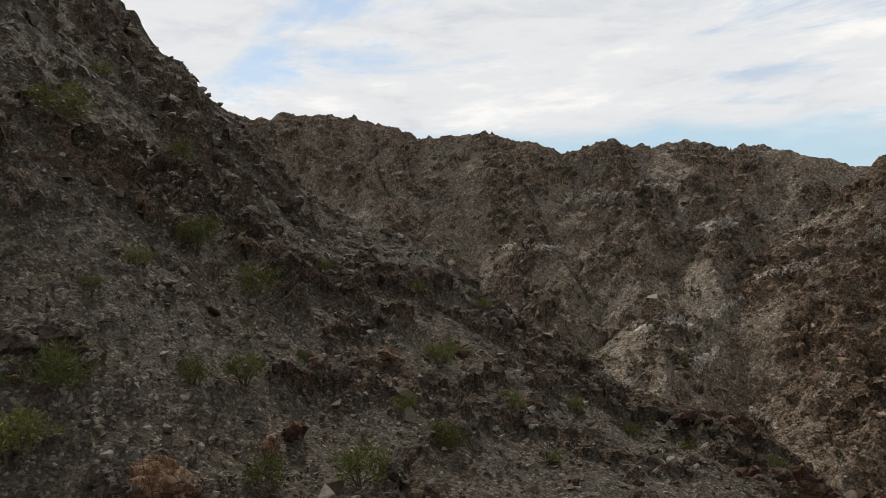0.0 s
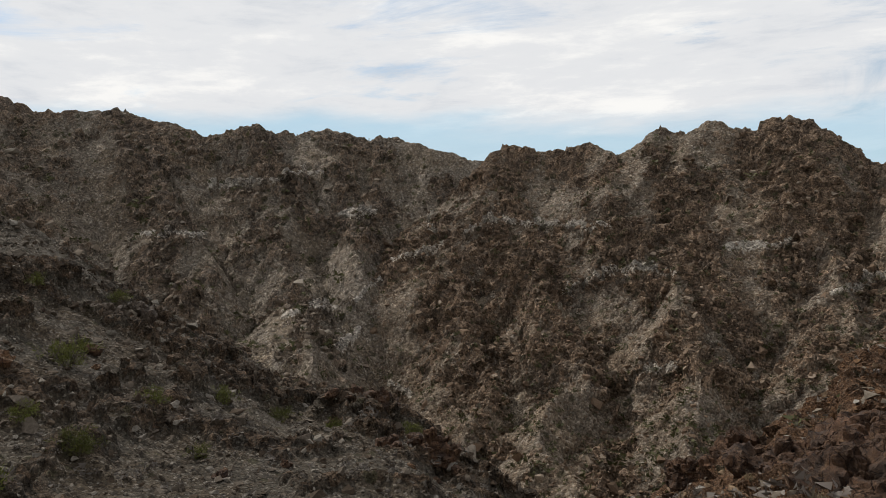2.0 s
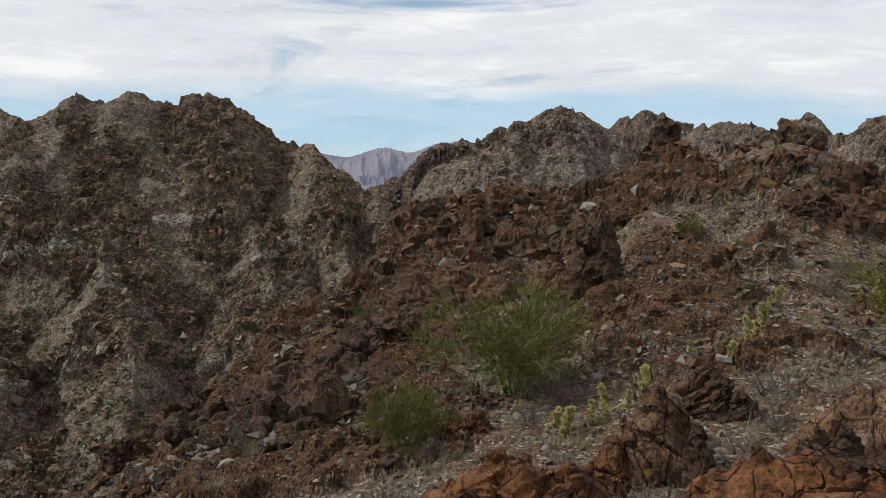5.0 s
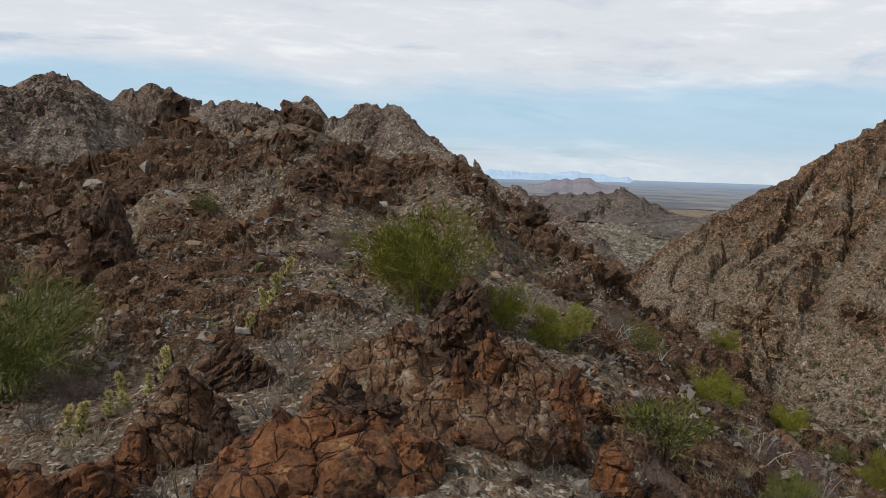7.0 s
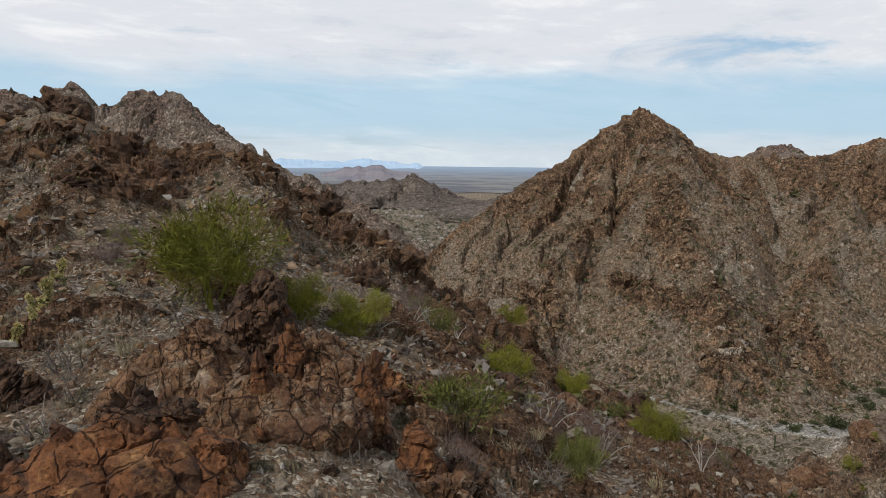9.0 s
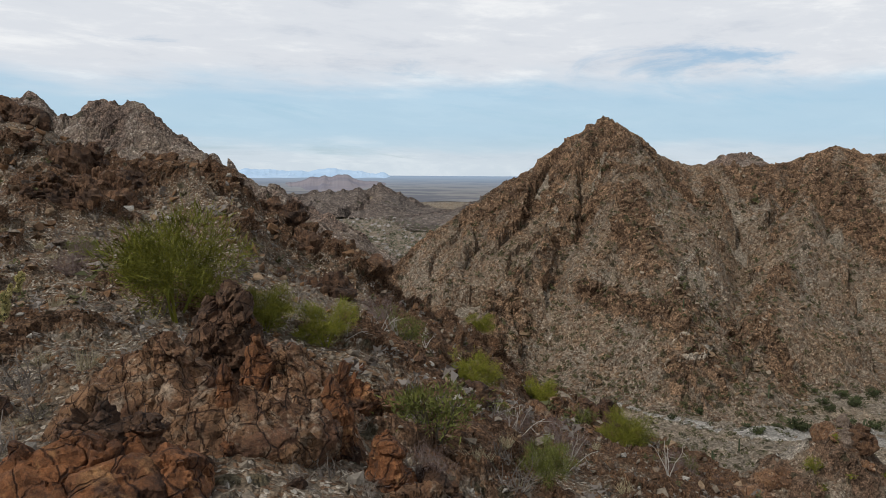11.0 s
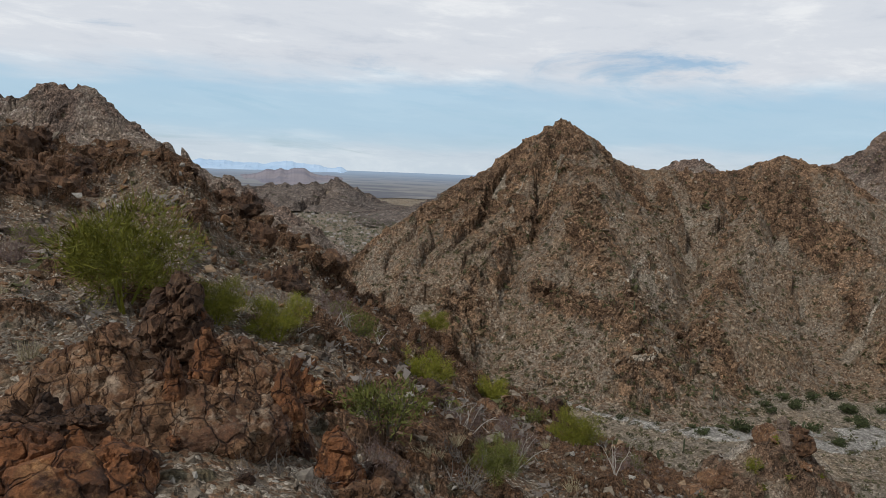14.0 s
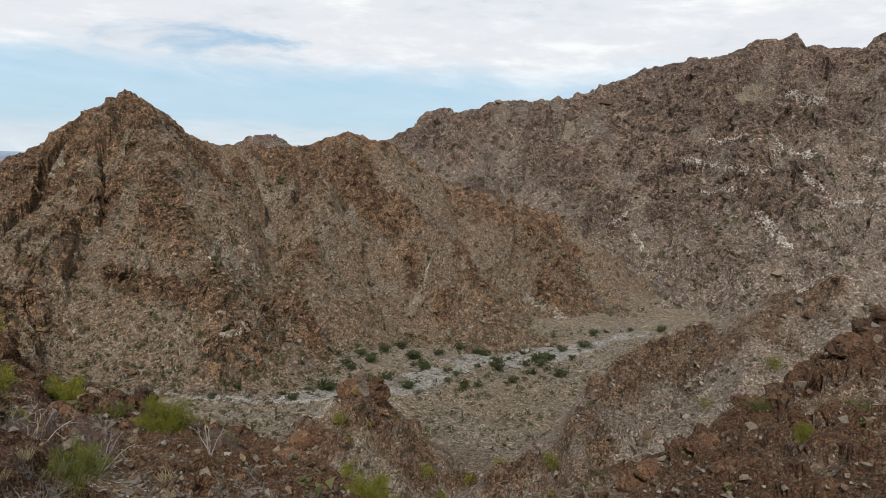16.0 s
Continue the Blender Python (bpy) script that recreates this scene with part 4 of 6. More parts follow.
# ledges of bare rock and pale quartz lodes: kind, half width in degrees, run by bearing and rise
MARKS = {
    "spur": [("rock", 1.40, [(168.6, -16.8), (173.4, -14.3)]), ("rock", 1.00, [(170.1, -14.6), (175.9, -11.6)]), ("rock", 1.00, [(180.2, -9.1), (184.0, -7.9)]), ("pale", 0.35, [(181.6, -8.4), (183.5, -7.6)]), ("rock", 1.20, [(174.2, -14.6), (177.9, -12.2)]), ("pale", 0.25, [(175.2, -15.3), (176.2, -14.6)])],
    "knob": [("rock", 1.20, [(148.5, -17.8), (152.1, -20.6)]), ("pale", 0.60, [(149.0, -17.4), (146.8, -19.8)]), ("rock", 1.00, [(145.5, -19.8), (148.6, -21.8)])],
    "canyon": [
        ("pale", 0.70, [(18.9, -1.3), (21.1, -1.0)]),
        ("rock", 1.10, [(16.5, -2.2), (19.2, -2.6), (22.2, -4.6)]),
        ("pale", 0.25, [(13.4, 1.4), (17.3, 1.9)]),
        ("pale", 0.50, [(9.4, 1.0), (12.7, 1.3)]),
        ("pale", 0.35, [(19.7, -7.9), (22.7, -4.8)]),
        ("pale", 0.60, [(18.0, -11.7), (19.7, -10.1)]),
        ("pale", 0.30, [(4.8, -2.5), (9.0, -2.7)]),
        ("pale", 0.50, [(14.4, -8.6), (18.0, -8.2)]),
    ],
    "crag": [
        ("pale", 0.38, [(28.3, -2.5), (29.6, -1.7), (32.5, -1.8), (35.7, -2.2), (38.7, -2.0)]),
        ("pale", 0.45, [(35.4, -7.0), (38.6, -5.9), (40.9, -5.3), (43.2, -5.4)]),
        ("rock", 1.60, [(29.2, -4.3), (34.0, -4.7)]),
        ("rock", 0.80, [(39.5, -2.0), (40.0, -5.0)]),
        ("pale", 0.30, [(25.0, 0.3), (25.4, -2.3), (25.0, -3.4)]),
        ("pale", 0.40, [(22.7, -4.8), (26.4, -3.6)]),
        ("pale", 0.50, [(47.0, -3.6), (50.9, -3.1)]),
        ("pale", 0.40, [(41.2, -12.7), (43.5, -12.0)]),
        ("pale", 0.35, [(53.8, -6.4), (56.8, -4.9)]),
        ("rock", 1.20, [(44.7, -12.0), (48.1, -13.8)]),
        ("rock", 1.00, [(30.5, 2.1), (31.6, -0.8)]),
        ("pale", 0.40, [(22.5, -13.8), (23.7, -14.7)]),
    ],
    "back": [
        ("pale", 0.20, [(178.9, 2.0), (179.7, 1.2), (182.6, 0.4)]),
        ("pale", 0.25, [(173.2, -0.0), (176.3, -0.2), (178.6, -0.6)]),
        ("pale", 0.22, [(174.7, -2.0), (176.9, -1.7), (178.2, -2.3)]),
        ("pale", 0.45, [(178.8, -3.4), (179.7, -4.6), (180.7, -5.6)]),
        ("pale", 0.27, [(180.8, -0.6), (182.5, -1.3), (183.3, -2.4), (186.4, -2.3)]),
        ("pale", 0.25, [(184.8, 0.6), (186.1, 0.2)]),
        ("pale", 0.20, [(180.1, 4.7), (182.7, 4.4)]),
        ("pale", 0.25, [(170.1, -5.3), (171.0, -6.4)]),
        ("pale", 0.16, [(168.7, -4.8), (170.0, -3.8)]),
        ("pale", 0.16, [(174.9, 1.5), (178.4, 2.0)]),
    ],
    "pyramid": [
        ("pale", 0.18, [(138.9, -8.5), (139.5, -7.3), (140.5, -6.0)]),
        ("pale", 0.15, [(137.1, -3.7), (138.4, -3.5)]),
        ("pale", 0.14, [(141.2, -7.4), (141.9, -7.8)]),
        ("rock", 1.10, [(129.6, -1.7), (130.8, -3.6)]),
        ("rock", 1.00, [(135.6, -2.3), (135.5, -4.6)]),
        ("pale", 0.17, [(127.9, -13.9), (129.5, -13.5), (129.8, -12.7)]),
        ("pale", 0.17, [(138.6, -12.9), (140.3, -11.7)]),
        ("pale", 0.40, [(139.7, -13.9), (141.9, -13.1)]),
        ("rock", 1.30, [(132.4, -9.3), (139.0, -11.3)]),
        ("pale", 0.60, [(162.7, -10.6), (165.7, -12.1)]),
        ("pale", 0.15, [(155.6, -7.9), (154.6, -11.0)]),
        ("rock", 1.30, [(147.8, -1.0), (152.1, -5.5)]),
        ("rock", 0.80, [(125.4, -5.2), (128.7, -3.0)]),
    ],
}


def marked(key, x, y, z):
    """How far each spot lies on a bare ledge and on a pale lode, 0 to 1."""
    out = {"rock": np.zeros(x.shape), "pale": np.zeros(x.shape)}
    az, r = bearing(x, y), np.hypot(x, y)
    el = np.degrees(np.arctan2(z, r))
    az = az + fbm(x, y, 9.0, 3, 41) * 0.25
    el = el + fbm(x, y, 9.0, 3, 47) * 0.2
    for kind, w, run in MARKS[key]:
        for (a0, e0), (a1, e1) in zip(run, run[1:]):
            da, de = a1 - a0, e1 - e0
            t = np.clip(((az - a0) * da + (el - e0) * de) / (da * da + de * de), 0, 1)
            d = np.hypot(az - a0 - t * da, el - e0 - t * de)
            out[kind] = np.maximum(out[kind], 1 - smooth(d, w * 0.25, w))
    return out["rock"], out["pale"]


def mountain_patch(name, label, key, az0, az1, n, r0, r1, k, mat, cat="mountain"):
    X, Y = polar(az0, az1, n, np.linspace(r0, r1, k))
    m = MOUNTAINS[key]
    R = np.hypot(X, Y)
    Z = m.z(X, Y, False)
    keep = Z > floor_z(X, Y) - 1.0
    rocky = m.mask(X, Y)
    pale = np.zeros(X.shape)
    if key in MARKS:
        bare, pale = marked(key, X, Y, Z)
        rocky = np.maximum(rocky, bare)
        Z = Z + (bare * 1.5 + pale * 0.9) * m.stone
    s = m.stone
    P = plates(np.stack([X, Y, Z], -1).reshape(-1, 3), normals(X, Y, Z).reshape(-1, 3), ((s * 6, 0.6, 0.4), (s * 2.6, 0.65, 0.5), (s * 1.1, 0.55, 0.6)), ((0.16 + 0.84 * rocky) * (0.4 + 0.6 * smooth(np.abs(R - np.interp(np.linspace(az0, az1, n), m.crest_az, m.crest_r)[:, None]), 4 * s, 14 * s)) * smooth(Z - floor_z(X, Y), 1.5, 6 * s + 1)).ravel(), m.seed, (60, 24)).reshape(*X.shape, 3)
    settle(P, np.linspace(az0, az1, n), m.crest_az, m.rise(np.linspace(az0, az1, n)), smooth(Z - floor_z(X, Y), 2, 28))
    GRIDS.append((key, az0, az1, R, np.where(keep, P[..., 2], -900)))
    ob = tagged(sheet(name, P[..., 0], P[..., 1], P[..., 2], mat, keep, rocky=rocky, pale=pale), label, cat, kind="structure")
    sink(az0, az1, r0, r1)
    return ob


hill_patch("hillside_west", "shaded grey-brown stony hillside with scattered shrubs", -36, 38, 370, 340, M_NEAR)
hill_patch("hillside_east", "rust-brown rocky hill with outcrops, gravel and green shrubs", 38, 156, 660, 390, M_KNOLL)
hill_patch("hillside_south", "reddish stony slope falling towards the dry valley", 156, 192, 200, 210, M_FOOT)
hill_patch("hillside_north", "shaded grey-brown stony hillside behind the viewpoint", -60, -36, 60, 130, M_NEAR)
hill_patch("hillside_back", "stony back of the hill below the viewpoint", 192, 300, 180, 130, M_FOOT)
mountain_patch("canyon_ridge", "long grey rocky ridge closing the canyon", "canyon", -20, 33, 360, 170, 450, 270, M_CANYON)
mountain_patch("crag_ridge", "jagged brown ridge with rock teeth along its crest", "crag", 18, 70, 350, 110, 345, 310, M_CRAG)
mountain_patch("east_hill", "grey hill behind the rocky knoll", "east", 58, 88, 200, 210, 370, 150, M_BACK)
mountain_patch("peach_peak", "pale peach-coloured far rocky peak", "peach", 77, 89, 90, 400, 490, 50, M_PEACH)
mountain_patch("tooth_ridge", "grey ridge of pointed rocky summits", "teeth", 83, 116, 260, 290, 440, 150, M_BACK)
mountain_patch("pyramid_hill", "tall pointed brown hill with stony ribs above the wash", "pyramid", 113, 172, 500, 205, 430, 310, M_PYRAMID)
mountain_patch("far_dark_hill", "small dark twin-topped hill in the distance", "dark", 138, 148, 80, 560, 650, 40, M_BACK)
mountain_patch("back_ridge", "high dark mountain ridge with pale quartz veins", "back", 148, 194, 320, 310, 680, 290, M_BACK)
mountain_patch("valley_spur", "low stony spur beside the dry wash", "spur", 150, 193, 270, 60, 200, 200, M_FLOORISH)
mountain_patch("rock_knob", "small brown rock knob standing above the valley floor", "knob", 135, 166, 240, 88, 178, 150, M_KNOB)
mountain_patch("gap_hill", "grey hillside in the mouth of the valley", "gap", 104, 119, 130, 430, 660, 90, M_BACK)
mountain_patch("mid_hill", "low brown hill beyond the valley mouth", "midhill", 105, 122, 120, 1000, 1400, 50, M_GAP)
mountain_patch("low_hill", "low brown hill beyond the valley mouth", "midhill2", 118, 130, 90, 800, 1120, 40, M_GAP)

# valley floor with its pale dry wash
vx, vy = polar(118, 186, 250, np.linspace(112, 420, 150))
vz = floor_z(vx, vy) + stones(vx, vy, 2.6, 60) * 0.5 + stones(vx, vy, 1.1, 63) * 0.3 + fbm(vx, vy, 12, 3, 66) * 0.35
tagged(sheet("valley_floor", vx, vy, vz, M_FLOOR), "gravelly valley floor with low shrubs", "ground", kind="structure")
sink(118, 186, 112, 420)


def wash_sheet():
    mid = [(135, 226), (141, 210), (147, 208), (152, 222), (157, 240), (161, 256), (165, 272), (168.5, 292), (172, 318)]
    taz, tr = zip(*mid)
    n, k = 260, 26
    az = np.linspace(135, 172, n)[:, None]
    r = np.interp(az, taz, tr)
    x0, y0 = np.sin(np.radians(az)) * r, np.cos(np.radians(az)) * r
    half = np.interp(az, [135, 141, 150, 156, 163, 168, 172], [2, 4, 9, 19, 16, 10, 6])
    v = np.linspace(-1, 1, k)[None]
    R = r + v * half * (1 + 0.55 * fbm(x0, y0, 22, 4, 81) * np.sign(v)) + fbm(x0, y0, 30, 2, 85) * 5
    A = az + 0 * v
    X, Y = np.sin(np.radians(A)) * R, np.cos(np.radians(A)) * R
    Z = floor_z(X, Y) + 0.42 - 0.9 * np.abs(v) ** 6 + fbm(X, Y, 7, 3, 88) * 0.42
    return sheet("dry_wash", X, Y, Z, M_WASH)


tagged(wash_sheet(), "pale sandy dry wash winding through shrubs", "dry wash", kind="structure")

gz = gz - buried * (1.2 + 0.012 * gr) - 9.0 * smooth(gr, 1470, 1560)
tagged(sheet("ground", gx, gy, gz, M_FLOOR, wrap=True), "stony desert ground reaching to the horizon", "ground", kind="structure")


# ---- the far plain and ranges, blue with distance ----
def range_line(name, label, az0, az1, r, base, rise, mat, seed, n=160):
    az = np.linspace(az0, az1, n)
    u = (az - az0) / (az1 - az0)
    h = np.interp(u, np.linspace(0, 1, len(rise)), rise) + fbm(az, az * 0, 0.9, 4, seed) * 0.12
    top = r * np.tan(np.radians(h))
    X, Y, Z = [], [], []
    for k in range(17):
        f = k / 14
        q = r - 900 * (1 - f)
        spur = crags(az * 0.5 + 0.7 * f + 0.3 * fbm(az, az * 0 + 3 * f, 0.8, 3, seed + 4), az * 0 + 1.5 * f, 0.8, 2, seed + 6)
        X.append(np.sin(np.radians(az)) * q)
        Y.append(np.cos(np.radians(az)) * q)
        Z.append(base + (top - base) * (min(f, 2 - f) + (spur - 0.55) * 0.9 * max(0.0, f * (1 - f)) * 1.6))
    ob = sheet(name, np.array(X), np.array(Y), np.array(Z), mat)
    return tagged(ob, label, "distant range", kind="structure")


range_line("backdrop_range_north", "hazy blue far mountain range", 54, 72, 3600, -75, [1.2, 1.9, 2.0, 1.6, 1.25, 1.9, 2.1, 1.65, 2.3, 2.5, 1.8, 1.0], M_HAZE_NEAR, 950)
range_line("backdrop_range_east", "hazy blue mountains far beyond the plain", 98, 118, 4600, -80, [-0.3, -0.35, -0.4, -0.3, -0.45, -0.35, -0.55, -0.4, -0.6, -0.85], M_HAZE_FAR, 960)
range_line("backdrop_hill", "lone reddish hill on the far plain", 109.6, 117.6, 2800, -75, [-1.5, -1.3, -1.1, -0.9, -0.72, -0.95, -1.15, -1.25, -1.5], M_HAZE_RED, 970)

# the desert plain beyond the hills, with the haze over it painted on
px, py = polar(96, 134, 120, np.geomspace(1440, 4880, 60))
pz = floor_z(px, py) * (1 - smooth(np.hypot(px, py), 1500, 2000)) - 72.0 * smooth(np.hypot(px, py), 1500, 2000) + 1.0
tagged(sheet("backdrop_plain", px, py, pz, M_HAZE_PLAIN), "desert plain with faint lighter fields, blue-grey from painted haze", "plain", kind="structure")


# ---- rocks ----
def part(name, me, mat, parent, label=""):
    """One mesh object under a thing or a part."""
    ob = new(name, me)
    if mat is not None and not me.materials:
        me.materials.append(mat)
    ob.parent = parent
    if label:
        ob["label"] = label
    return ob


def mesh_of(bm, name, mat=None, flat=True):
    me = bpy.data.meshes.new(name)
    bm.to_mesh(me)
    bm.free()
    if flat:
        me.shade_flat()
    if mat is not None:
        me.materials.append(mat)
    return me


def rock_hull(rng, points, box=0.6):
    """An angular stone about 1 m across."""
    bm = bmesh.new()
    for _ in range(points):
        v = rng.normal(size=3)
        v = v / np.max(np.abs(v)) * box + v / np.linalg.norm(v) * (1 - box)
        bm.verts.new(Vector(v * (0.42 + 0.1 * rng.random())))
    out = bmesh.ops.convex_hull(bm, input=bm.verts)
    bmesh.ops.delete(bm, geom=[g for g in out["geom_interior"] if isinstance(g, bmesh.types.BMVert)], context="VERTS")
    return bm


def jointed(p, size, seed):
    """Blocks between joints: the centre of each spot's block, three random numbers, and how near the joint runs (0 on it)."""
    q = p / size
    base = np.floor(q)
    one, two = np.full(len(p), 99.0), np.full(len(p), 99.0)
    mid, rnd = np.zeros_like(p), np.zeros((len(p), 3))
    for ox in (-1, 0, 1):
        for oy in (-1, 0, 1):
            for oz in (-1, 0, 1):
                c = base + (ox, oy, oz)
                k = c[:, 0] * 7 + c[:, 2] * 131
                j = np.stack([lattice(k, c[:, 1], seed), lattice(k, c[:, 1], seed + 1), lattice(k, c[:, 1], seed + 2)], -1)
                m = c + 0.2 + 0.6 * j
                d = np.sqrt(((q - m) ** 2).sum(1))
                w = d < one
                two = np.where(w, one, np.minimum(two, d))
                one = np.where(w, d, one)
                mid = np.where(w[:, None], m * size, mid)
                rnd = np.where(w[:, None], j, rnd)
    return mid, rnd, two - one


# jointing: size of the blocks along, across and through the beds as a share of the mass, flatness, jut, depth of the joints
MASSIVE = (((0.5, 0.42, 0.24), 0.35, 0.03, 0.05), ((0.22, 0.2, 0.09), 0.35, 0.016, 0.03), ((0.08, 0.07, 0.035), 0.3, 0.007, 0.006))
COLUMNS = (((0.3, 0.3, 0.42), 0.3, 0.024, 0.03), ((0.085, 0.1, 0.2), 0.35, 0.014, 0.03), ((0.04, 0.04, 0.05), 0.3, 0.006, 0.007))
SLABS = (((0.7, 0.6, 0.16), 0.55, 0.07, 0.04), ((0.3, 0.25, 0.055), 0.5, 0.035, 0.022), ((0.09, 0.08, 0.025), 0.4, 0.01, 0.006))
BROKEN = (((0.6, 0.5, 0.32), 0.6, 0.12, 0.05), ((0.26, 0.22, 0.13), 0.6, 0.08, 0.03), ((0.1, 0.09, 0.05), 0.5, 0.03, 0.01))


def bedrock(seed, w, d, h, bed, around=84, rings=34, joints=BROKEN, whole=False, top=None, faces=11, worn=0.09):
    """A mass of jointed rock: an angular body whose surface is cut into blocks by open joints. bed: heading and dip in degrees; top: lean of its upper face in x and y."""
    rng = np.random.default_rng(seed)
    a = np.linspace(0, 2 * math.pi, around, endpoint=False)[None]
    e = np.linspace(-0.5 * math.pi if whole else -0.75, 0.5 * math.pi, rings)[:, None]
    n = np.stack([np.cos(a) * np.cos(e), np.sin(a) * np.cos(e), np.sin(e) + 0 * a], -1).reshape(-1, 3)
    half = np.array([w / 2, d / 2, h])
    # the faces of the body: a leaning top, and sides at uneven headings
    lean = top if top is not None else rng.normal(size=2) * 0.25
    sides = [(np.array([lean[0], lean[1], 1.0]), 0.86)]
    for k in range(faces):
        q = (k + 0.7 * rng.random()) * 2 * math.pi / faces
        tilt = 0.15 + 0.75 * rng.random() if k % 3 else 0.9 + 0.5 * rng.random()
        sides.append((np.array([math.cos(q), math.sin(q), tilt]), 0.78 + 0.2 * rng.random()))
    if whole:
        sides += [(np.array([0.1, -0.2, -1.0]), 0.85), (np.array([0.6, 0.5, -0.7]), 0.9), (np.array([-0.6, -0.4, -0.7]), 0.9)]
    reach, out = np.zeros(len(n)), np.zeros_like(n)
    for v, c in sides:
        v = v / np.linalg.norm(v)
        g = np.maximum(n @ v, 1e-3) / c
        reach += g ** 9
        out += v[None] * (g ** 9)[:, None]
    p = n * np.minimum(reach ** (-1 / 9), 1.12)[:, None] * half
    out = out / half
    out = out / np.linalg.norm(out, axis=1, keepdims=True)
    lump = fbm(n[:, 0] * 2 + seed, n[:, 1] * 2 + n[:, 2] * 1.7, 1.3, 4, seed % 97)
    p = p * (1 + worn * lump)[:, None]
    T = np.array(pose(0, 0, 0, 0, bed[1], bed[0]).to_3x3())
    unit = (w * d * h) ** (1 / 3)
    for k, (size, flat, jut, gap) in enumerate(joints):
        g = np.array(size) * unit * 1.4
        wave = np.stack([fbm(p[:, 0] + 5 * i, p[:, 1] + p[:, 2] * 0.8, g.max() * 1.5, 2, seed % 83 + i) for i in range(3)], -1) * g * 0.22
        mid, rnd, edge = jointed((p + wave) @ T + 300, g, seed % 89 + 31 * k)
        mid = (mid - 300) @ T.T
        face = out + (rnd - 0.5) * 0.7
        face = face / np.linalg.norm(face, axis=1, keepdims=True)
        step = np.clip(((mid - p) * face).sum(1), -0.35 * g.min(), 0.35 * g.min()) * flat
        # open joints: deep where the rock has parted, closed elsewhere
        part_ = np.clip(0.35 + 1.3 * fbm(p[:, 0], p[:, 1] + p[:, 2], unit * 0.5, 2, seed % 71 + k), 0, 1.3)
        p = p + face * step[:, None] + out * ((rnd[:, 2] - 0.5) * 2 * jut * unit - gap * unit * part_ * (1 - smooth(edge, 0.0, 0.16)))[:, None]
    idx = np.arange(rings * around).reshape(rings, around)
    nxt = np.roll(idx, -1, 1)
    q = np.stack([idx[:-1], nxt[:-1], nxt[1:], idx[1:]], -1).reshape(-1, 4)
    me = bpy.data.meshes.new("rock")
    me.from_pydata(p.tolist(), [], q.tolist())
    me.shade_smooth()
    me.set_sharp_from_angle(angle=0.4)
    return me


POOL = {}
ROCK_MATS = {"brown": M_ROCK_BROWN, "far": M_ROCK_FAR, "red": M_ROCK_RED, "dark": M_ROCK_DARK, "tan": M_ROCK_TAN, "fine": M_ROCK_FINE}
for key, mat in ROCK_MATS.items():
    POOL[key] = []
    for i in range(7):
        me = bedrock(400 + i * 7 + len(key), 1.0, 0.85, 0.42, (i * 40, 20), 22, 12, whole=True)
        me.materials.append(mat)
        POOL[key].append(me)


def surfaces(x, y):
    x, y = np.atleast_1d(np.asarray(x, float)), np.atleast_1d(np.asarray(y, float))
    z = np.maximum(on_grid(x, y), floor_z(x, y) + 0.05)
    bare = on_grid(x, y, "hill") < -800
    bare &= np.hypot(x, y) < 90
    if bare.any():
        z[bare] = np.maximum(z[bare], hill_z(x[bare], y[bare]))
    return z


def surface(x, y):
    return float(surfaces(x, y)[0])


def outcrop(label, az, r, w, h, n, kinds, dip, seed):
    """Bedrock breaking out of the slope, with a few blocks that have come away from it."""
    rng = np.random.default_rng(1000 + seed)
    x, y = plan(az, r)
    ca, sa = math.cos(radians(-az)), math.sin(radians(-az))
    px = np.array([0, -0.3, 0.3, 0, *((rng.random(n // 3 + 1) * 2 - 1) * 0.62)]) * w
    py = np.array([0, 0, 0, -0.25, *(-0.45 * rng.random(n // 3 + 1))]) * w * 0.8
    zs = surfaces(x + px * ca - py * sa, y + px * sa + py * ca)
    z = float(zs[:4].mean())
    thing = tagged(new("rock_outcrop"), label, "rock", "rock outcrops")
    thing.matrix_basis = pose(x, y, z, 0, 0, -az)
    big = r < 16
    lobes = [(0.0, 1.0, 1.0)] if n < 8 else [(-0.22, 0.62, 0.85), (0.2, 0.66, 1.0)] if n < 14 else [(-0.3, 0.5, 0.7), (0.02, 0.56, 1.0), (0.33, 0.5, 0.8)]
    for k, (u, f, t) in enumerate(lobes):
        kind = kinds[k % len(kinds)]
        me = bedrock(seed * 13 + k * 5 + 50, w * f, w * f * (0.62 + 0.2 * rng.random()), h * t * (0.88 if big else 1.0), (rng.normal() * 14, dip + rng.normal() * 5), 60 if big else 42, 26 if big else 18, COLUMNS if kind == "fine" else BROKEN)
        me.materials.append(ROCK_MATS[kind])
        ob = part("bedrock", me, None, thing)
        ob.matrix_basis = pose(u * w, rng.normal() * 0.06 * w, 0, 0, rng.normal() * 5, rng.normal() * 12)
    for i in range(n // 3 + 1):
        s = w * (0.09 + 0.13 * rng.random())
        kind = kinds[int(rng.random() * len(kinds))]
        ob = part("block", POOL[kind][int(rng.random() * 7)], None, thing)
        ob.matrix_basis = pose(px[4 + i], py[4 + i], float(zs[4 + i]) - z + s * 0.2, rng.normal() * 15, dip * 0.5 + rng.normal() * 15, rng.random() * 360) @ Matrix.Diagonal((s * 1.3, s, s * 0.9, 1))
    return thing


